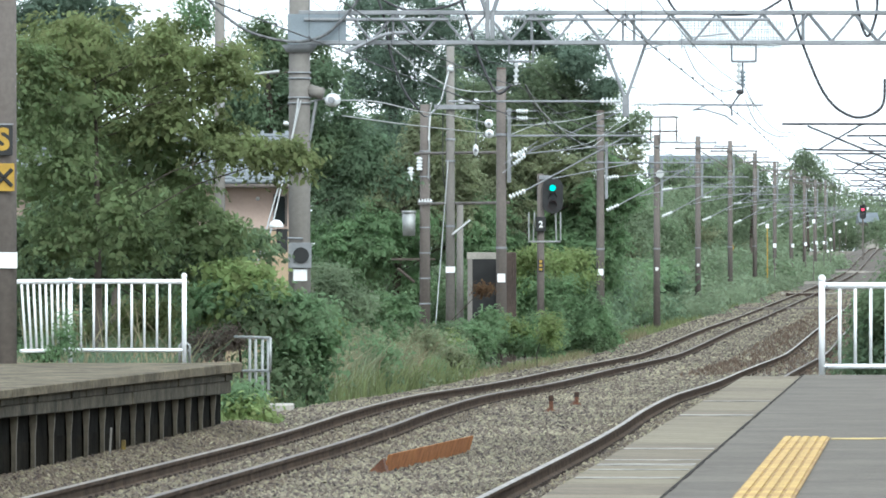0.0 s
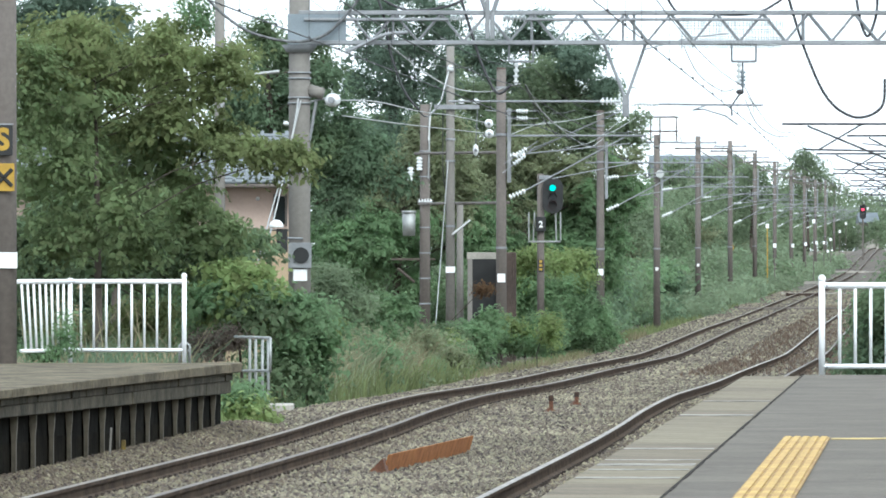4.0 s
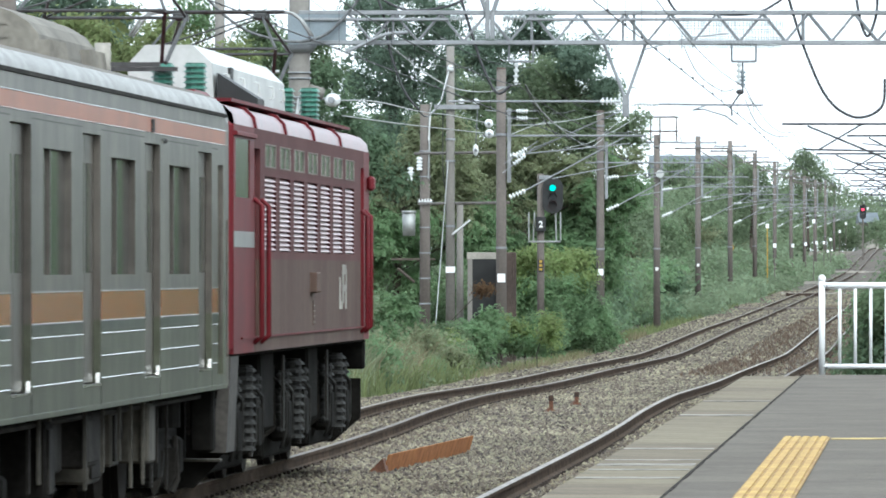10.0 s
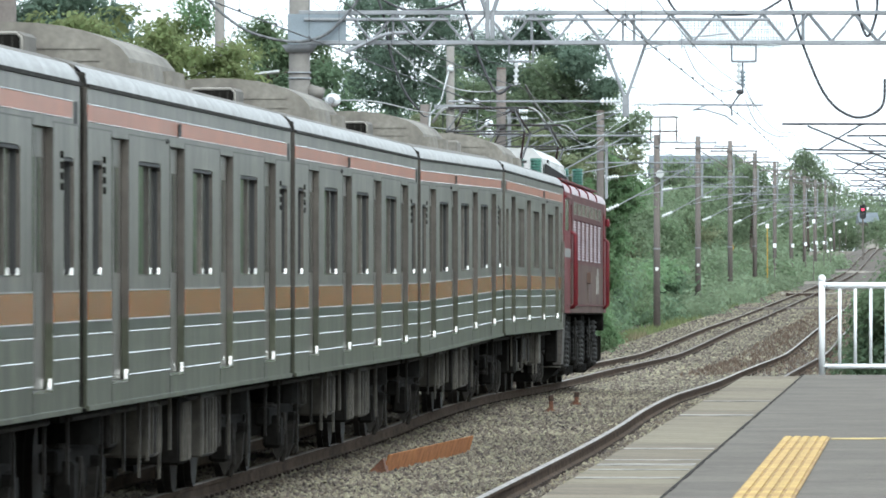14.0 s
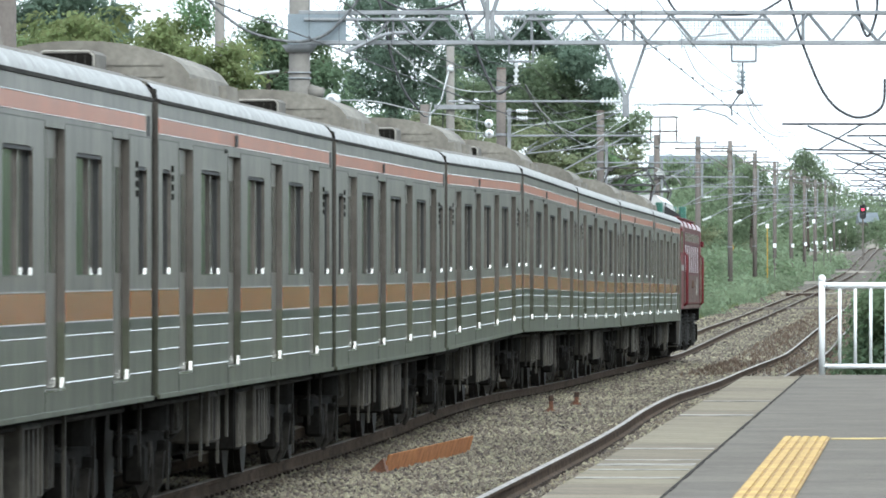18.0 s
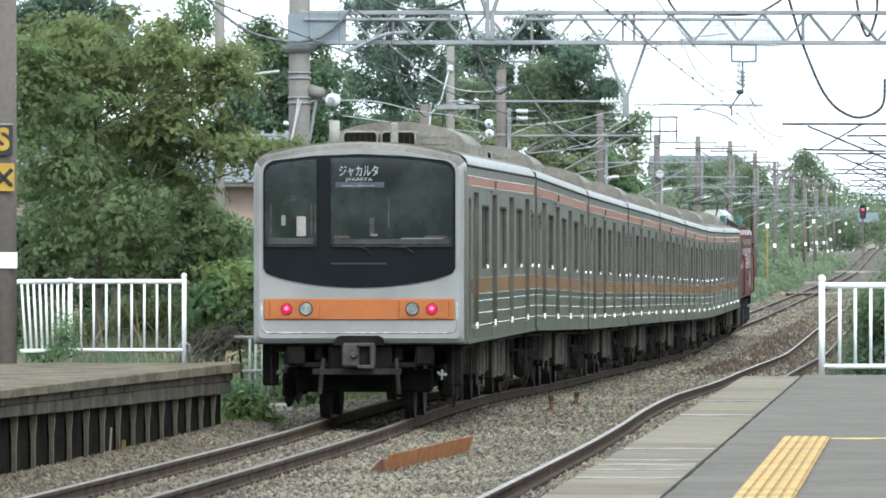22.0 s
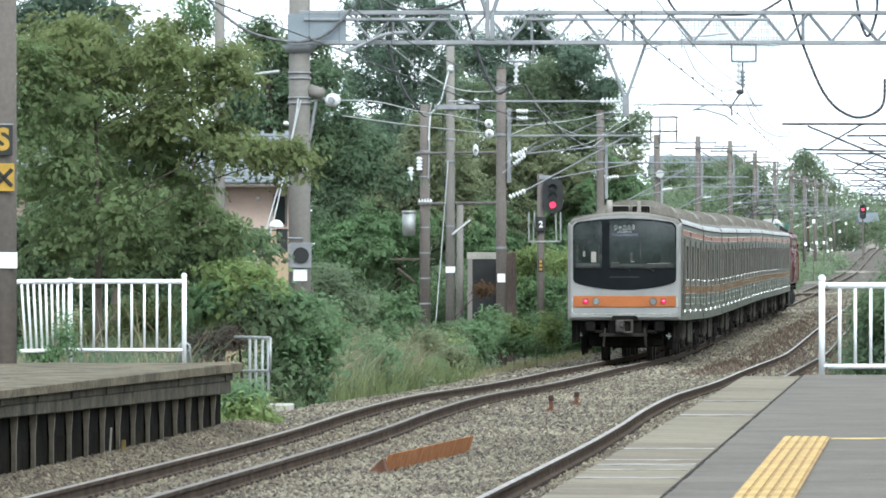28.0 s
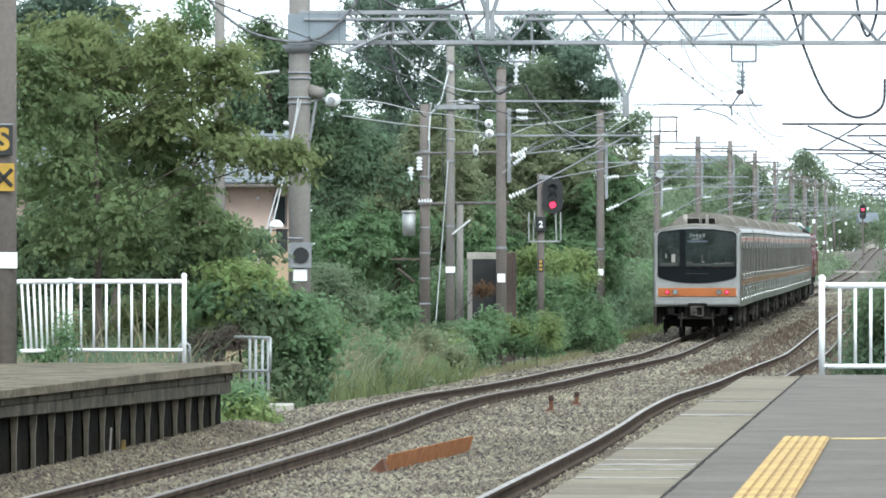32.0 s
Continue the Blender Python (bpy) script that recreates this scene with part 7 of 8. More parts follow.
        y += L + rs.uniform(0.1, 0.5)
    for s in (-1, 1):
        part("pipe", tubed((s * 1.2, -9.0, 0.93), (s * 1.2, 9.4, 0.93), 0.022, seg=6), M_UNDER_GREY, t)
    # Plain dark block added so no daylight shows through the underframe.
    part("centre_fill", boxed(-0.5, 0.5, -5.2, 5.2, 0.3, 0.93, 0.03), M_UNDER, t, "added dark block filling the underfloor")
    bogie(t, -6.9)
    bogie(t, 6.9)
    for s in (-1, 1):
        for y in (-9.2, -4.9, 4.9, 9.2):
            part("step_iron", boxed(s * 1.2 - 0.012, s * 1.2 + 0.012, y - 0.03, y + 0.03, 0.45, 1.0), M_UNDER_GREY, t)
    part("coupler", boxed(-0.12, 0.12, yb - 0.5, yb + 0.25, 0.78, 0.98, 0.02), M_UNDER, t)
    if cab:
        cab_end(t)
    return t


def rounded(w, z0, z1, r, arch, n=6, rb=None):
    """An outline (x, z) with rounded corners and an arched top."""
    rb = r if rb is None else rb
    pts = []
    for cxn, cz, a0, rr in ((w - rb, z0 + rb, -90, rb), (w - r, z1 - r, 0, r)):
        for k in range(n + 1):
            a = radians(a0 + 90 * k / n)
            pts.append((cxn + rr * math.cos(a), cz + rr * math.sin(a)))
    m = 8
    xr = w - r
    top = [(xr - 2 * xr * k / m, z1 + arch * (1 - (2 * k / m - 1) ** 2)) for k in range(1, m)]
    left = [(-x, z) for x, z in reversed(pts)]
    return pts + top + left


def cab_end(t):
    # silver moulded front, its edge rounded in three steps
    y = -9.28
    secs = [(-9.28, 1.40, 1.0, 3.50, 0.16, 0.16), (-9.60, 1.40, 1.0, 3.50, 0.16, 0.16), (-9.70, 1.375, 1.02, 3.48, 0.16, 0.15), (-9.75, 1.32, 1.08, 3.43, 0.15, 0.14)]
    bm = bmesh.new()
    rings = []
    for yy, w, z0, z1, r, ar in secs:
        rings.append([bm.verts.new((x, yy, z)) for x, z in rounded(w, z0, z1, r + 0.05, ar, 6, 0.035 if yy > -9.7 else 0.06)])
    n = len(rings[0])
    for a, b in zip(rings, rings[1:]):
        for i in range(n):
            bm.faces.new((a[i], a[(i + 1) % n], b[(i + 1) % n], b[i]))
    bm.faces.new(rings[-1])
    bm.faces.new(rings[0])
    bmesh.ops.recalc_face_normals(bm, faces=bm.faces)
    for f in bm.faces:
        if f.calc_center_median().z > 3.37 and abs(f.normal.y) < 0.95:
            f.material_index = 1
    for f in bm.faces:
        if abs(f.normal.x) > 0.95:
            f.material_index = 2
    nose = part("cab_front", bm, [M_FRONT, M_ROOF, M_STAINLESS], t, "silver moulded cab front with a dusty grey brow")
    # black mask, curved along its lower edge
    m = [(1.265, 2.0), (1.265, 3.25)]
    for k in range(5):
        a = radians(90 * k / 4)
        m.append((1.08 + 0.185 * math.cos(a), 3.25 + 0.17 * math.sin(a)))
    m += [(0.6, 3.475), (0, 3.50), (-0.6, 3.475)]
    m += [(-x, z) for x, z in reversed(m[:7])]
    m += [(-1.22, 1.93), (-1.1, 1.885)] + [(x, 1.745 + 0.13 * (x / 1.1) ** 2) for x in np.linspace(-0.95, 0.95, 11)] + [(1.1, 1.885), (1.22, 1.93)]
    mask = part("mask", prism(bmesh.new(), m, -9.77, -9.73), M_GLASSBLACK, nose, "glossy black windscreen mask")
    def brow(x):
        return 3.375 + 0.075 * (1 - (x / 1.1) ** 2)

    for a, b, lab in ((-1.235, -0.555, "narrow dark windscreen"), (-0.37, 1.235, "wide dark windscreen")):
        ra, rb = (0.13, 0.015) if a < -1 else (0.015, 0.13)
        w = [(b, 2.30)] + [(b - rb + rb * math.cos(k * math.pi / 10), brow(b) - rb + rb * math.sin(k * math.pi / 10)) for k in range(6)]
        w += [(x, brow(x)) for x in np.linspace(b - rb, a + ra, 8)[1:-1]]
        w += [(a + ra - ra * math.sin(k * math.pi / 10), brow(a) - ra + ra * math.cos(k * math.pi / 10)) for k in range(6)] + [(a, 2.30)]
        wb = prism(bmesh.new(), w, -9.812, -9.775)
        for v in wb.verts:
            v.co.y -= (v.co.z - 2.3) * 0.003
        part("windscreen", wb, M_WINDSCREEN, t, lab)
        part("sill", boxed(a + 0.02, b - 0.02, -9.816, -9.778, 2.285, 2.295), M_COUPLER, t)
    part("divider", boxed(-0.54, -0.37, -9.786, -9.77, 1.9, 3.40), M_GLASSBLACK, mask)
    part("seat_back", boxed(0.55, 1.1, -9.818, -9.812, 2.385, 2.395), M_CONC, t, "pale console edge behind the glass")
    part("notice", boxed(-0.82, -0.70, -9.814, -9.806, 2.42, 2.68), M_CONC, t, "white notice behind the windscreen")
    text_part("22", 0.10, pose(-0.86, -9.816, 2.92, 90, 0, 0), M_COUPLER, t, "pale number 22")
    text_part("ジャカルタ", 0.115, pose(0.0, -9.816, 3.265, 90, 0, 0) @ Matrix.Diagonal((0.93, 1.42, 1, 1)), M_LETTER, t, "pale destination lettering")
    text_part("JAKARTA", 0.075, pose(0.0, -9.816, 3.165, 90, 0, 0) @ Matrix.Diagonal((1.12, 0.8, 1, 1)), M_LETTER, t, "small pale destination lettering")
    part("destination_strip", boxed(-0.31, 0.33, -9.815, -9.80, 3.06, 3.13), M_BLUESTRIP, t, "dull blue strip")
    # cab fittings seen through the glass
    for x, z, za in ((-1.16, 2.44, 2.84), (-0.625, 2.44, 2.84), (-0.575, 2.47, 2.84), (0.39, 2.52, 2.92)):
        part("cab_post", boxed(x - 0.008, x + 0.008, -9.817, -9.813, z, za), M_COUPLER, t, "dull post behind the glass")
    part("telephone", boxed(-1.02, -0.965, -9.819, -9.813, 2.56, 2.70, 0.01), M_CAB_FITTING, t, "pale cab telephone behind the glass")
    part("telephone_cord", path_tube(bmesh.new(), [(-1.0, -9.817, 2.70), (-1.01, -9.817, 2.78), (-0.985, -9.817, 2.85)], 0.006, 5), M_RUBBER, t)
    part("gauge_cover", boxed(0.14, 0.20, -9.818, -9.813, 2.44, 2.66, 0.006), M_COUPLER, t, "upright gauge cover behind the glass")
    part("gauge_foot", boxed(0.15, 0.24, -9.819, -9.813, 2.42, 2.45, 0.006), M_CAB_FITTING, t)
    for a, b, z, h in ((-1.19, -0.60, 2.315, 0.085), (-0.33, 1.19, 2.315, 0.07)):
        part("console", boxed(a, b, -9.8165, -9.813, z, z + h, 0.004), M_CONSOLE, t, "grey console behind the glass")
    for a, b in ((-0.33, -0.12), (0.86, 1.16)):
        part("console_paper", boxed(a, b, -9.818, -9.813, 2.39, 2.425), M_COUPLER, t, "pale paper on the console")
    for x, w in ((-0.15, 0.07), (0.03, 0.05), (0.15, 0.06)):
        part("strip_bar", boxed(x - w, x + w, -9.818, -9.812, 3.078, 3.086), M_CONC, t, "small pale bar")
    for x in (0.16, 0.72):
        part("wiper", path_tube(bmesh.new(), [(x, -9.80, 2.2), (x - 0.1, -9.81, 2.27), (x - 0.5, -9.80, 2.31)], 0.012, 5), M_UNDER_GREY, t)
    part("mask_groove", boxed(-0.42, 0.36, -9.777, -9.768, 2.05, 2.07), M_RUBBER, mask)
    bd = part("orange_panel", boxed(-1.255, 1.255, -9.775, -9.745, 1.32, 1.60, 0.012), M_ORANGE_FRONT, nose, "orange band across the front")
    for s in (-1, 1):
        part("lamp_frame", boxed(s * 0.85 - 0.33, s * 0.85 + 0.33, -9.785, -9.774, 1.335, 1.585, 0.01), M_ORANGE_FRONT, nose)
        part("tail_lamp", tubed((s * 0.955, -9.81, 1.465), (s * 0.955, -9.78, 1.465), 0.06, 0.066, seg=20), M_LENS_RED, t, "lit red tail lamp")
        part("bulb", ball(bmesh.new(), (s * 0.955, -9.81, 1.472), 0.03, 1, 0.3, 1), M_LENS_CORE, t, "bright core of the tail lamp", smooth=True)
        part("head_lamp", tubed((s * 0.70, -9.81, 1.465), (s * 0.70, -9.78, 1.465), 0.076, 0.082, seg=20), M_LENS_CLEAR, t, "unlit round head lamp")
        for x, rr in ((0.955, 0.074), (0.70, 0.09)):
            part("lamp_rim", tubed((s * x, -9.80, 1.465), (s * x, -9.78, 1.465), rr, rr + 0.004, seg=20), M_RUBBER, t, "dark lamp rim")
        part("corner_handrail", tubed((s * 1.43, -9.1, 1.27), (s * 1.43, -9.1, 2.45), 0.011), M_STAINLESS, t)
        part("corner_handrail", tubed((s * 1.43, -8.42, 1.27), (s * 1.43, -8.42, 2.45), 0.011), M_STAINLESS, t)
        part("cab_door", boxed(s * 1.34 - 0.01, s * 1.34 + 0.01, -9.05, -8.5, 1.12, 2.92, 0.006), M_STAINLESS, t, "narrow stainless cab door")
        part("skirt_bracket", boxed(s * 1.22 - 0.1, s * 1.22 + 0.1, -9.2, -8.95, 0.45, 1.0, 0.02), M_UNDER, t)
        part("jumper_box", boxed(s * 0.85 - 0.12, s * 0.85 + 0.12, -9.65, -9.4, 0.72, 0.98, 0.03), M_UNDER, t)
        part("jumper_plug", ball(bmesh.new(), (s * 1.08, -9.5, 0.62), 0.035), M_COUPLER, t)
        part("hose", path_tube(bmesh.new(), [(s * 0.48, -9.6, 0.8), (s * 0.5, -9.75, 0.6), (s * 0.52, -9.72, 0.35)], 0.03, 6), M_UNDER_GREY, t)
    bead = [(-1.285, 1.55), (-1.285, 1.30)] + [(-1.185 - 0.1 * math.cos(k * math.pi / 10), 1.25 - 0.1 * math.sin(k * math.pi / 10)) for k in range(6)]
    bead += [(-x, z) for x, z in reversed(bead)]
    part("face_bead", path_tube(bmesh.new(), [(x, -9.752, z) for x, z in bead], 0.009, 6), M_PLATE, nose, "polished bead round the lower face", smooth=True)
    # No hollow here: the notch's shade is a dark patch on the face.
    part("coupler_recess", prism(bmesh.new(), [(0.34, 0.99), (0.31, 1.09), (0.25, 1.115), (-0.25, 1.115), (-0.31, 1.09), (-0.34, 0.99)], -9.756, -9.70), M_UNDER, nose, "dark patch drawing the shaded notch over the coupler")
    part("air_reservoir", boxed(-0.9, 0.9, -8.95, -8.5, 0.36, 0.66, 0.03), M_UNDER, t, "black apparatus below the coupler")
    part("coupler_frame", boxed(-0.42, 0.42, -9.62, -9.2, 0.62, 1.0, 0.04), M_UNDER, t)
    part("end_ledge", boxed(-0.75, 0.75, -9.6, -9.42, 0.695, 0.76, 0.008), M_UNDER, t, "black ledge across the end beam")
    for x in (-0.82, -0.55, 0.5, 0.78):
        part("end_fitting", boxed(x - 0.06, x + 0.06, -9.5, -9.35, 0.78, 0.97, 0.02), M_UNDER, t)
    part("air_cock", path_tube(bmesh.new(), [(1.02, -9.5, 0.63), (1.05, -9.52, 0.6), (1.14, -9.52, 0.6)], 0.018, 6), M_CAB_FITTING, t, "pale air cock")
    part("air_cock_handle", boxed(1.06, 1.085, -9.545, -9.52, 0.53, 0.67, 0.006), M_CAB_FITTING, t)
    cp = part("coupler_head", boxed(-0.22, 0.0, -9.88, -9.5, 0.70, 1.02, 0.03), M_COUPLER, t, "rusty grey coupler head")
    part("coupler_jaw", boxed(0.15, 0.21, -9.90, -9.6, 0.70, 1.0, 0.015), M_COUPLER, cp)
    for z in (0.68, 0.97):
        part("coupler_jaw", boxed(-0.02, 0.2, -9.89, -9.6, z, z + 0.05, 0.012), M_COUPLER, cp)
    part("coupler_pocket", boxed(0.0, 0.15, -9.80, -9.55, 0.73, 0.97, 0.004), M_HOLLOWDARK, cp, "dark coupler pocket")
    part("coupler_cone", tubed((-0.06, -9.93, 0.86), (-0.06, -9.87, 0.86), 0.03, 0.06), M_COUPLER, cp)
    part("buffer_bar", boxed(-0.62, 0.55, -9.75, -9.6, 0.60, 0.68, 0.01), M_UNDER_GREY, t, "dark lower bar")
    part("roof_post", boxed(0.17, 0.27, -6.0, -5.9, 3.6, 3.97, 0.02), M_CONC, t, "pale square roof post")
    part("antenna", tubed((-0.42, -8.4, 3.6), (-0.42, -8.4, 3.96), 0.07, seg=12), M_CONC, t, "pale grey roof antenna", smooth=True)


def locomotive():
    t = thing("locomotive", "dusty maroon electric locomotive with louvred sides", "locomotive")
    L = 8.7
    lo, hi = 1.28, 3.30
    for s in (1, -1):
        ys = [-5.05 + 1.78 * k for k in range(7)]
        holes = [(y - 0.62, y + 0.62, 2.97, 3.17) for y in ys] + [(y - 0.66, y + 0.66, 2.19, 2.88) for y in ys]
        holes += [(-6.95, -6.25, 1.4, 3.12), (7.35, 7.85, 1.4, 3.12)]
        part("side_wall", side_shell(-6.95, 7.85, holes, [lo, 1.42, 2.12, hi], 1.40, 0.05, s, 2.12), [M_MAROON_UPPER, M_MAROON_DUST], t, "dusty brownish maroon side wall")
        part("side_lower_lip", boxed(s * 1.408 - 0.008, s * 1.408 + 0.008, -8.4, 8.4, 1.405, 1.42), M_MAROON, t)
        for y in ys:
            w = part("side_window", boxed(s * 1.39 - 0.006, s * 1.39 + 0.006, y - 0.62, y + 0.62, 2.97, 3.17), M_LOCOGLASS, t, "dark upper side window")
            fr = bmesh.new()
            for a, b, c, d in ((y - 0.64, y + 0.64, 3.165, 3.178), (y - 0.64, y + 0.64, 2.962, 2.975), (y - 0.64, y - 0.58, 2.962, 3.178), (y + 0.58, y + 0.64, 2.962, 3.178), (y - 0.03, y + 0.03, 2.97, 3.17)):
                box(fr, s * 1.402 - 0.004, s * 1.402 + 0.004, a, b, c, d)
            part("frame", fr, M_WLINE, w, "pale window frame")
            lv = part("louvre_panel", boxed(s * 1.352 - 0.004, s * 1.352 + 0.004, y - 0.66, y + 0.66, 2.19, 2.88), M_MAROON, t, "louvred ventilation panel")
            for k in range(15 if s > 0 else 0):
                z = 2.2 + 0.0452 * k
                bm = bmesh.new()
                q = [bm.verts.new(c) for c in ((s * 1.368, y - 0.65, z + 0.033), (s * 1.368, y + 0.65, z + 0.033), (s * 1.404, y + 0.65, z + 0.004), (s * 1.404, y - 0.65, z + 0.004), (s * 1.372, y - 0.65, z - 0.004), (s * 1.372, y + 0.65, z - 0.004))]
                bm.faces.new((q[0], q[1], q[2], q[3]))
                bm.faces.new((q[3], q[2], q[5], q[4]))
                part("slat", bm, M_LOUVRE, lv)
        # cabs
        for e, a, b in ((-1, -9.2, -6.95), (1, 7.85, 8.7)):
            part("cab_side", side_shell(a, b, [(a + 0.22, a + 1.75, 2.66, 3.18)] if e < 0 else [], [lo, hi], 1.40, 0.05, s, 1.0), [M_MAROON], t, "maroon cab side")
            if e < 0:
                part("cab_window", boxed(s * 1.388 - 0.005, s * 1.388 + 0.005, a + 0.22, a + 1.75, 2.66, 3.18), M_LOCOGLASS, t, "cab side window")
                part("silver_stripe", boxed(s * 1.404 - 0.004, s * 1.404 + 0.004, a, a + 2.2, 2.22, 2.36), M_FRONT, t, "silver stripe round the cab")
                part("cab_lip", boxed(s * 1.41 - 0.02, s * 1.41 + 0.02, a + 0.02, b, 3.20, 3.24, 0.005), M_MAROON, t)
        for y0, y1 in ((-6.95, -6.25), (7.35, 7.85)):
            part("cab_door", boxed(s * 1.345 - 0.01, s * 1.345 + 0.01, y0, y1, 1.4, 3.12, 0.01), M_MAROON, t, "maroon cab door")
            for y in (y0 - 0.04, y1 + 0.04):
                part("grab_rail", path_tube(bmesh.new(), [(s * 1.40, y, 2.66), (s * 1.475, y, 2.6), (s * 1.475, y, 1.42), (s * 1.40, y, 1.36)], 0.024, 8), M_MAROON, t, "maroon vertical grab rail", smooth=True)
        # roof edge
        bm = bmesh.new()
        arc = [(1.40, 3.30), (1.38, 3.39), (1.31, 3.46), (1.18, 3.50)]
        a = [bm.verts.new((s * x, -9.1, z)) for x, z in arc]
        b = [bm.verts.new((s * x, 8.6, z)) for x, z in arc]
        for i in range(3):
            bm.faces.new((a[i], a[i + 1], b[i + 1], b[i]))
        bmesh.ops.recalc_face_normals(bm, faces=bm.faces)
        part("roof_edge", bm, M_MAROON_ROOF, t, "glossy curved maroon roof edge", smooth=True)
        for y in (-6.9, -3.3, 0.4, 4.2):
            part("roof_rib", prism(bmesh.new(), [(s * 1.42, 3.30), (s * 1.40, 3.40), (s * 1.32, 3.485), (s * 1.15, 3.53), (s * 1.15, 3.49), (s * 1.35, 3.30)], y, y + 0.12), M_MAROON, t)
        part("walkway_board", boxed(s * 1.12 - 0.16, s * 1.12 + 0.16, -8.0, 7.4, 3.52, 3.55), M_MAROON, t, "dark maroon roof walkway")
        part("tap_box", boxed(s * 1.42 - 0.05, s * 1.42 + 0.05, -0.05, 0.5, 1.80, 2.0, 0.01), M_MAROON_DUST, t)
        part("rating_plate", boxed(s * 1.404 - 0.004, s * 1.404 + 0.004, 0.3, 0.48, 1.48, 1.72), M_MAROON_DUST, t)
        for k in range(4):
            part("plate_bar", boxed(s * 1.41 - 0.002, s * 1.41 + 0.002, 0.33, 0.45, 1.50 + 0.055 * k, 1.515 + 0.055 * k), M_WLINE, t)
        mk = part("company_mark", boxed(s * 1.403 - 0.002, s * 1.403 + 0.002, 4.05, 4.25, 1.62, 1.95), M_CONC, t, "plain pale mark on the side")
        for (a, b, c, d) in ((4.25, 4.5, 1.62, 1.70), (4.45, 4.7, 1.68, 2.08), (4.7, 5.0, 1.98, 2.08), (4.95, 5.1, 1.82, 2.03), (4.7, 4.95, 1.80, 1.87), (4.9, 5.1, 1.62, 1.8)):
            part("stroke", boxed(s * 1.404 - 0.003, s * 1.404 + 0.003, a, b, c, d), M_CONC, mk)
        part("end_step", prism(bmesh.new(), [(s * 1.30, 1.26), (s * 1.38, 1.26), (s * 1.34, 0.42), (s * 1.2, 0.42)], -9.25, -8.4), M_COUPLER, t, "grey end step plate")
    for e in (-1, 1):
        bm = boxed(-1.39, 1.39, 8.64, 8.76, lo, 3.34, 0.05) if e > 0 else boxed(-1.39, 1.39, -9.26, -9.14, lo, 3.34, 0.05)
        part("cab_front", bm, M_MAROON, t, "maroon cab front")
        for x in (-0.7, 0.7):
            part("cab_front_window", boxed(x - 0.5, x + 0.5, (8.76 if e > 0 else -9.28), (8.78 if e > 0 else -9.26), 2.5, 3.1), M_GLASS, t, "dark cab windscreen")
        part("head_lamp", tubed((0, e * 8.72, 3.45), (0, e * 8.85, 3.45), 0.12, seg=14), M_LENS_CLEAR, t)
        part("buffer_beam", boxed(-1.35, 1.35, e * 8.75 - 0.1, e * 8.75 + 0.1, 0.95, 1.28, 0.02), M_UNDER, t)
        part("snow_plough", prism(bmesh.new(), [(-1.3, 0.85), (1.3, 0.85), (1.3, 0.42), (1.0, 0.16), (-1.0, 0.16), (-1.3, 0.42)], e * 8.8 - 0.04, e * 8.8 + 0.04), M_UNDER, t, "black snow plough")
        part("coupler", boxed(-0.15, 0.15, e * 8.75, e * 9.25, 0.75, 1.0, 0.03) if e > 0 else boxed(-0.15, 0.15, -9.25, -8.75, 0.75, 1.0, 0.03), M_UNDER, t)
    part("mirror_lamp", boxed(1.40, 1.48, 8.3, 8.6, 2.88, 3.04, 0.03), M_MAROON, t, "maroon side lamp housing")
    part("roof", prism(bmesh.new(), [(1.2, 3.49), (0.6, 3.53), (-0.6, 3.53), (-1.2, 3.49), (-1.2, 3.3), (1.2, 3.3)], -9.1, 8.6), M_MAROON, t, "maroon roof")
    part("core", boxed(-1.34, 1.34, -8.6, 8.6, 1.25, 3.3), M_UNDER, t)
    # roof equipment
    bx = part("roof_box", prism(bmesh.new(), [(0.82, 3.52), (0.80, 3.95), (0.62, 4.12), (0.18, 4.12), (0.02, 3.95), (0.0, 3.52)], -4.4, 4.4), M_ROOFBOX, t, "pale grey roof equipment housing")
    for y in (-3.0, -1.2, 0.6, 2.4, 3.8):
        part("lifting_lug", path_tube(bmesh.new(), [(0.80, y, 3.88), (0.845, y, 3.87), (0.85, y, 3.76), (0.80, y, 3.75)], 0.012, 6), M_ROOFBOX, bx)
    part("grille", boxed(0.80, 0.83, -2.6, -2.3, 3.56, 3.95), M_BLACK, bx, "dark side grille")
    part("lug", path_tube(bmesh.new(), [(0.6, -3.9, 3.7), (0.6, -3.9, 3.88), (0.66, -3.9, 3.93), (0.72, -3.9, 3.88), (0.72, -3.9, 3.7)], 0.022, 6), M_BLACK, bx)
    part("vent_hood", prism(bmesh.new(), [(0.84, 3.86), (1.22, 3.62), (1.22, 3.54), (0.84, 3.54)], -4.3, -3.5), M_BLACK, t, "black roof vent hood")
    for y, x in ((-5.6, 0.75), (-5.6, 0.45), (5.0, 1.02), (5.0, 0.76), (-5.6, -0.6), (5.0, -0.6)):
        part("insulator", insulator(bmesh.new(), (x, y, 3.52), (x, y, 3.92), 0.115, 8, 0.092), M_INSUL_GREEN, t, "green ribbed roof insulator")
    part("cab_roof_fairing", boxed(-1.0, 1.0, -8.3, -6.9, 3.5, 3.62, 0.03), M_MAROON, t)
    for y, up in ((-6.6, 4.775), (6.2, 4.765)):
        pg = part("pantograph", boxed(-0.6, 0.6, y - 0.9, y - 0.84, 3.84, 3.88), M_PANTO, t, "raised grey diamond pantograph")
        part("base_beam", boxed(-0.6, 0.6, y + 0.84, y + 0.9, 3.84, 3.88), M_PANTO, pg)
        k = up - 3.9
        sp = 1.1
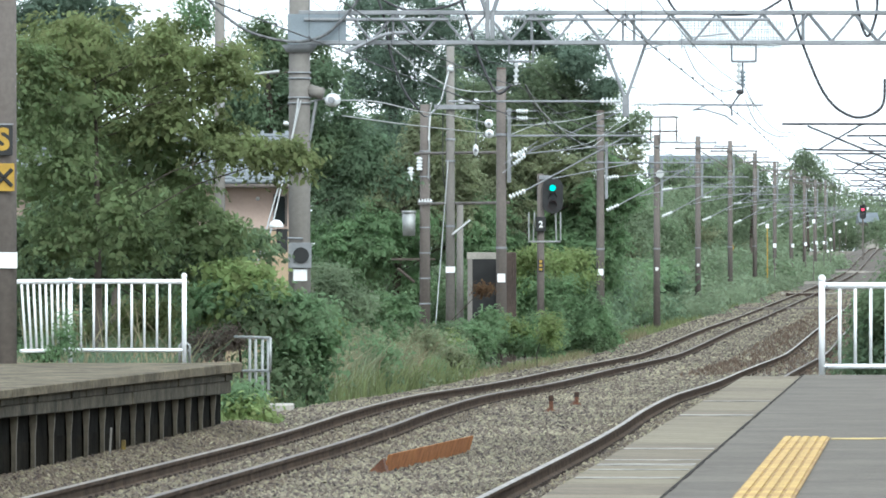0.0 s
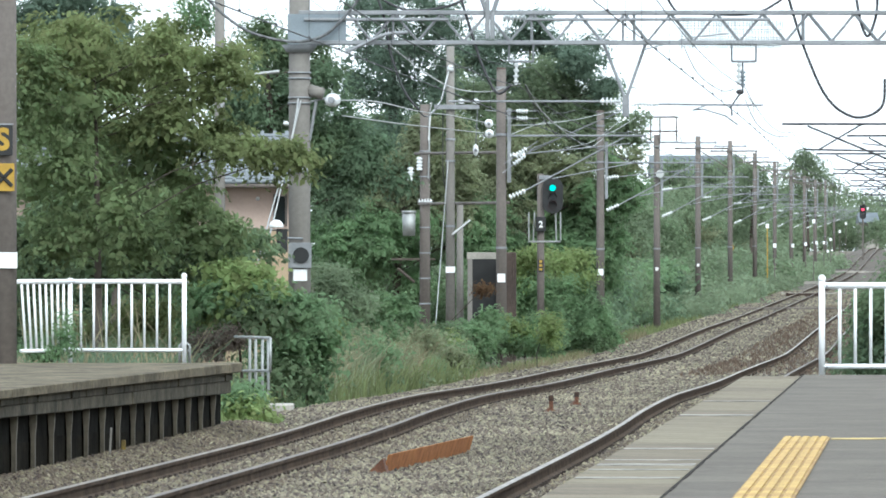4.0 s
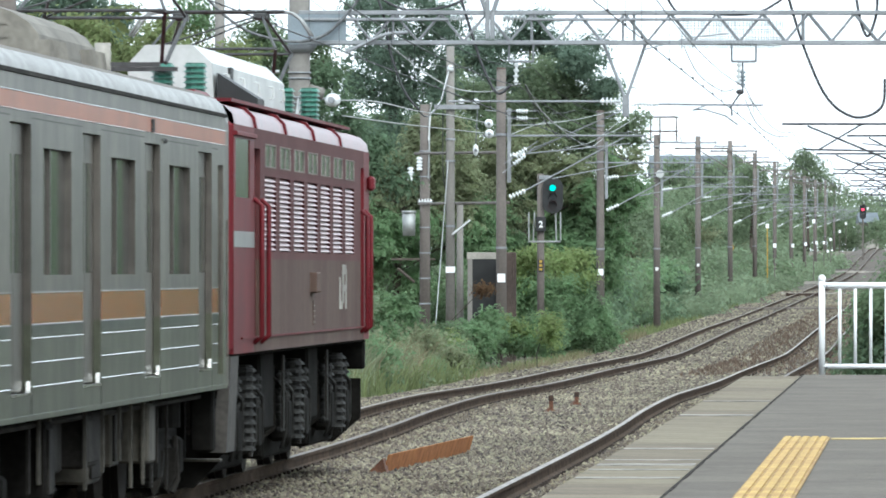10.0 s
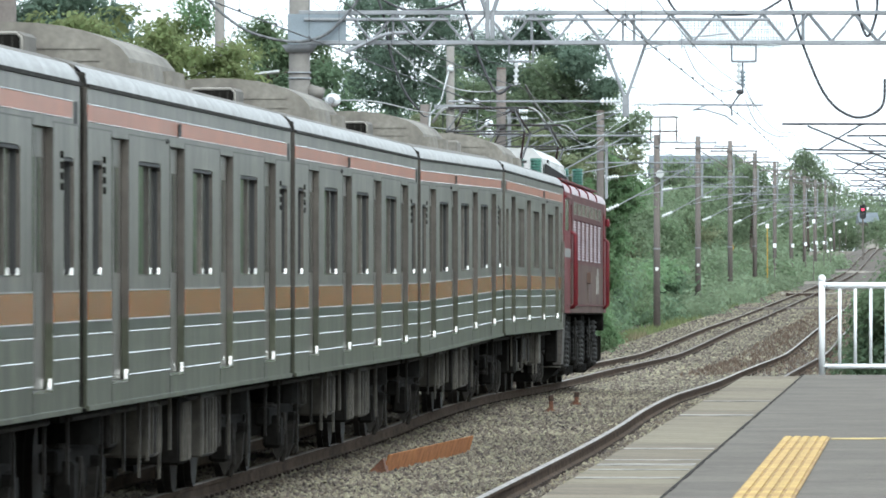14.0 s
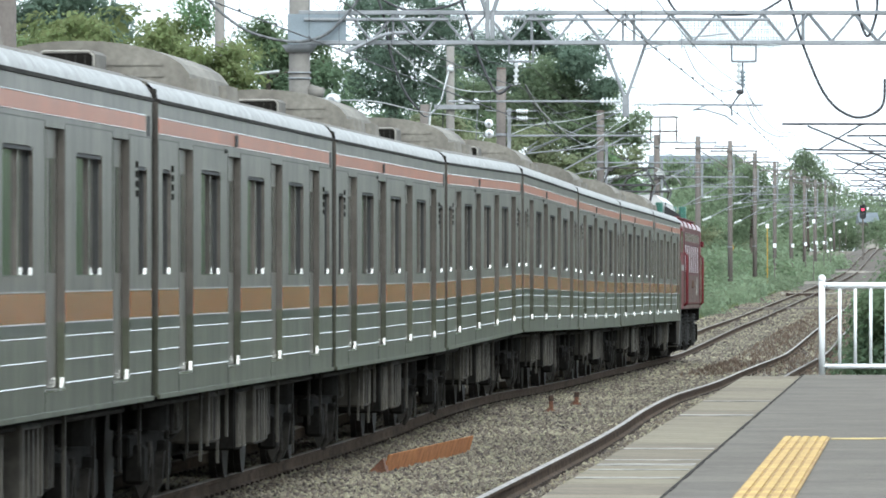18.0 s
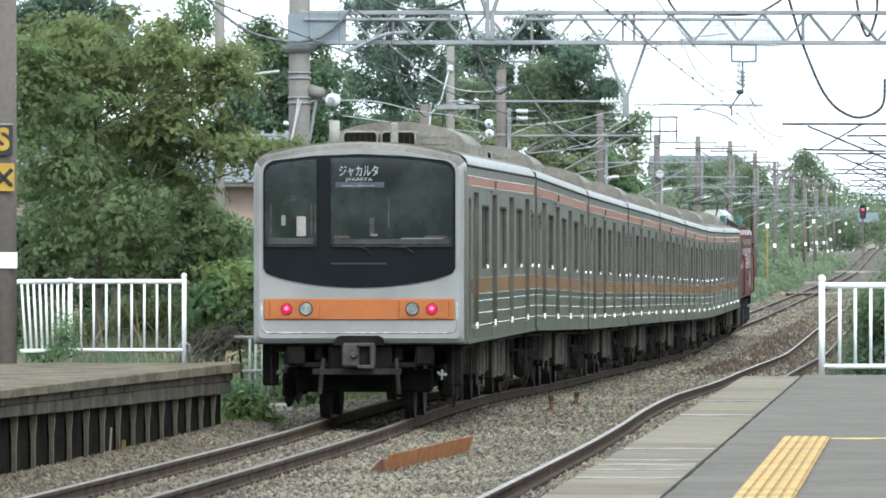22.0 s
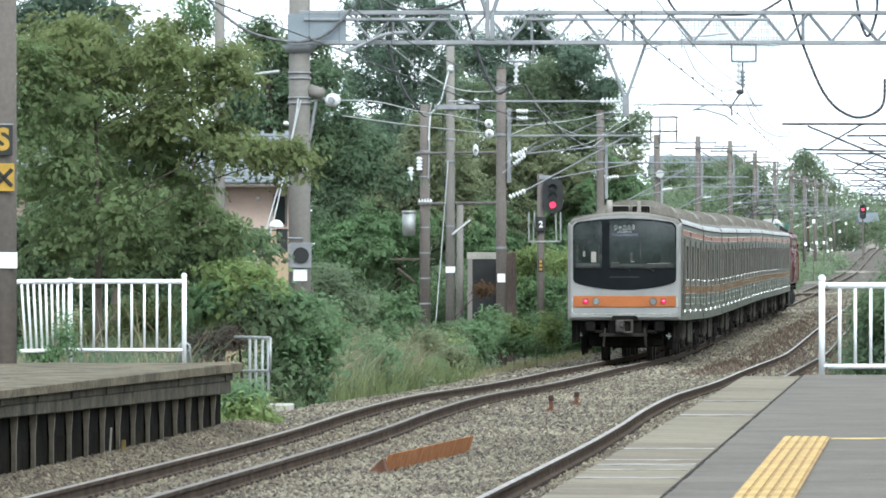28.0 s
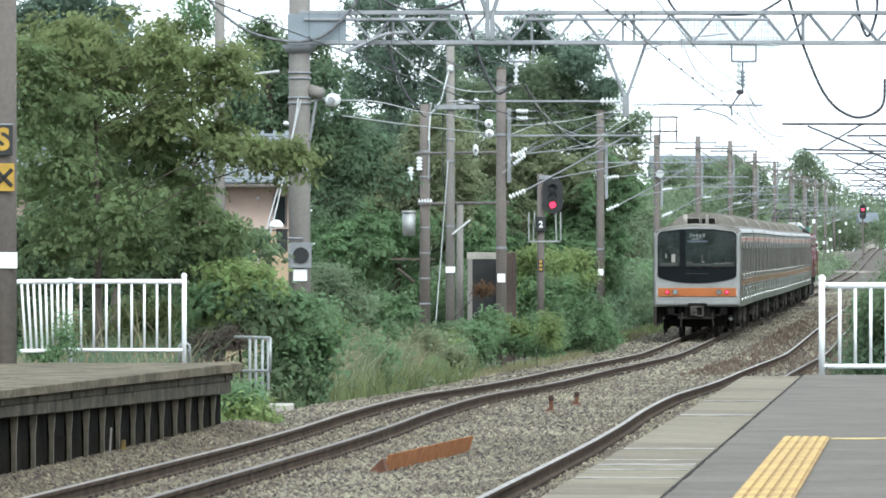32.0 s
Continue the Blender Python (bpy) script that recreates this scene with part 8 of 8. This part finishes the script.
        for x in (-0.55, 0.55):
            for e in (-1, 1):
                part("arm", tubed((x, y + e * 0.2, 3.9), (x * 1.2, y + e * sp, 3.9 + k * 0.5), 0.02, seg=6), M_PANTO, pg)
                part("arm", tubed((x * 1.2, y + e * sp, 3.9 + k * 0.5), (x * 0.8, y + e * 0.18, up - 0.05), 0.015, seg=6), M_PANTO, pg)
        for e in (-1, 1):
            part("cross_tube", tubed((-0.66, y + e * sp, 3.9 + k * 0.5), (0.66, y + e * sp, 3.9 + k * 0.5), 0.015, seg=6), M_PANTO, pg)
            part("stay", tubed((-0.66, y + e * sp, 3.9 + k * 0.5), (0.44, y + e * 0.18, up - 0.05), 0.01, seg=5), M_PANTO, pg)
            yy = y + e * 0.18
            part("contact_strip", boxed(-0.68, 0.68, yy - 0.03, yy + 0.03, up - 0.03, up, 0.008), M_PANTO, pg)
            for h in (-1, 1):
                part("horn", path_tube(bmesh.new(), [(h * 0.66, yy, up - 0.012), (h * 0.76, yy, up - 0.03), (h * 0.85, yy, up - 0.1), (h * 0.96, yy, up - 0.27)], 0.016, 6), M_GREYPIPE, pg, "pale curved end horn", smooth=True)
            part("head_spring", boxed(-0.5, -0.36, yy - 0.05, yy + 0.05, up - 0.1, up - 0.03, 0.01), M_PANTO, pg)
            part("head_spring", boxed(0.36, 0.5, yy - 0.05, yy + 0.05, up - 0.1, up - 0.03, 0.01), M_PANTO, pg)
    # three bogies with coil springs
    for yb in (-5.9, 0.1, 6.0):
        b = part("bogie", boxed(-0.9, 0.9, yb - 0.4, yb + 0.4, 0.5, 0.95, 0.04), M_UNDER, t, "grimy black bogie")
        for s in (-1, 1):
            part("side_frame", boxed(s * 1.05 - 0.08, s * 1.05 + 0.08, yb - 1.9, yb + 1.9, 0.55, 0.85, 0.03), M_UNDER, b)
            for e in (-1, 1):
                yy = yb + e * 1.15
                w = bmesh.new()
                tube(w, (s * 0.50, yy, 0.56), (s * 0.565, yy, 0.56), 0.588, seg=26)
                tube(w, (s * 0.565, yy, 0.56), (s * 0.64, yy, 0.56), 0.56, seg=26)
                part("wheel", w, M_WHEEL, b)
                part("axle_box", boxed(s * 1.18 - 0.1, s * 1.18 + 0.1, yy - 0.22, yy + 0.22, 0.36, 0.78, 0.04), M_UNDER, b)
                for f in (-0.42, 0.42):
                    part("coil_spring", insulator(bmesh.new(), (s * 1.2, yy + f, 0.45), (s * 1.2, yy + f, 1.05), 0.066, 8, 0.04), M_SPRING, b, "dusty coil spring")
                part("sand_pipe", path_tube(bmesh.new(), [(s * 1.15, yy + e * 0.6, 1.1), (s * 1.17, yy + e * 0.62, 0.5), (s * 0.7, yy + e * 0.7, 0.12)], 0.025, 6), M_UNDER_GREY, b)
            part("bolster_spring", insulator(bmesh.new(), (s * 1.22, yb, 0.35), (s * 1.22, yb, 1.15), 0.118, 10, 0.075), M_SPRING, b, "large dusty coil spring")
            # Dark mass added to close the light gap below the bogie.
            part("bogie_fill", boxed(s * 0.95 - 0.12, s * 0.95 + 0.12, yb - 1.75, yb + 1.75, 0.2, 0.5, 0.03), M_UNDER, b)
            part("brake_lever", boxed(s * 1.24 - 0.015, s * 1.24 + 0.015, yb + 0.5, yb + 0.62, 0.3, 1.1, 0.005), M_UNDER_GREY, b)
            for e in (-1.55, -0.75, 0.75, 1.55):
                part("brake_hanger", path_tube(bmesh.new(), [(s * 1.16, yb + e - 0.3, 1.0), (s * 1.27, yb + e, 0.84), (s * 1.27, yb + e, 0.45), (s * 1.22, yb + e, 0.3)], 0.017, 6), M_SPRING, b, "dusty brake hanger", smooth=True)
            part("guard_plate", boxed(s * 1.26 - 0.01, s * 1.26 + 0.01, yb - 1.9, yb - 1.7, 0.5, 1.2), M_UNDER_GREY, b)
        for e in (-1, 1):
            part("axle", tubed((-0.5, yb + e * 1.15, 0.56), (0.5, yb + e * 1.15, 0.56), 0.09), M_WHEEL, b)
    part("tank", boxed(-1.2, 1.2, -3.7, -2.1, 0.5, 1.25, 0.03), M_UNDER, t)
    part("tank", boxed(-1.2, 1.2, 2.4, 3.7, 0.5, 1.25, 0.03), M_UNDER, t)
    return t


LOCO = locomotive()
CAB_CAR = passenger_car("train_car", "stainless steel cab car with orange bands and lit red tail lamps", True)
MID_CAR = passenger_car("train_car", "stainless steel passenger car with orange bands", False)
VEHICLES = [(LOCO, -8.7, 0)]
mids = [MID_CAR] + [copy_thing(MID_CAR, pose(0, 0, 0)) for _ in range(5)]
lead = copy_thing(CAB_CAR, pose(0, 0, 0))
tagged(lead, "stainless steel cab car with orange bands coupled behind the locomotive")
part("plough", prism(bmesh.new(), [(-1.34, 0.36), (1.34, 0.36), (1.12, 0.13), (-1.12, 0.13)], -9.42, -9.36), M_UNDER, lead, "dark rail guard plate")
part("plough_lip", boxed(-1.36, 1.36, -9.45, -9.2, 0.36, 0.385, 0.006), M_UNDER_DUST, lead, "dusty upper lip of the rail guard")
for s in (-1, 1):
    part("plough_hanger", boxed(s * 0.95 - 0.1, s * 0.95 + 0.1, -9.35, -9.25, 0.36, 1.0, 0.01), M_UNDER, lead)
first = -18.25 - 9.75
VEHICLES.append((lead, first, 180))
for i, c in enumerate(mids):
    VEHICLES.append((c, first - 20.0 * (i + 1), 0))
VEHICLES.append((CAB_CAR, first - 140.0, 0))


def front(t):
    """Distance of the locomotive's front at t seconds: 16.76 m/s, easing to 16.05 m/s."""
    k = min(max(t - 13.0, 0.0), 6.0)
    d = 142.4 + 16.76 * (min(t, 13.0) - 13.0)
    d += 16.76 * k - 0.71 / 12.0 * k * k
    return d + 16.05 * max(t - 19.0, 0.0)


def vehicle_pose(d, turn):
    za, zb = float(prof(d - 6.5)), float(prof(d + 6.5))
    p = math.degrees(math.atan2(zb - za, 13.0))
    return pose(cx(d), d, (za + zb) / 2, p, 0, HEAD) @ pose(0, 0, 0, 0, 0, turn)


def motions():
    times = [0.0] + [0.5 * k for k in range(13, 64)] + [32.0]
    for ob, off, turn in VEHICLES:
        walk(ob, [(t, vehicle_pose(front(t) + off, turn)) for t in times])
    # the added disc moves up from the red lens to the green one behind the passing train, in place of switching lamps
    low, high = pose(hx, -0.262, sz(363)), pose(hx, -0.262, sz(333))
    walk(SHUTTER, [(0.0, low), (15.0, low), (15.4, high), (32.0, high)])


motions()
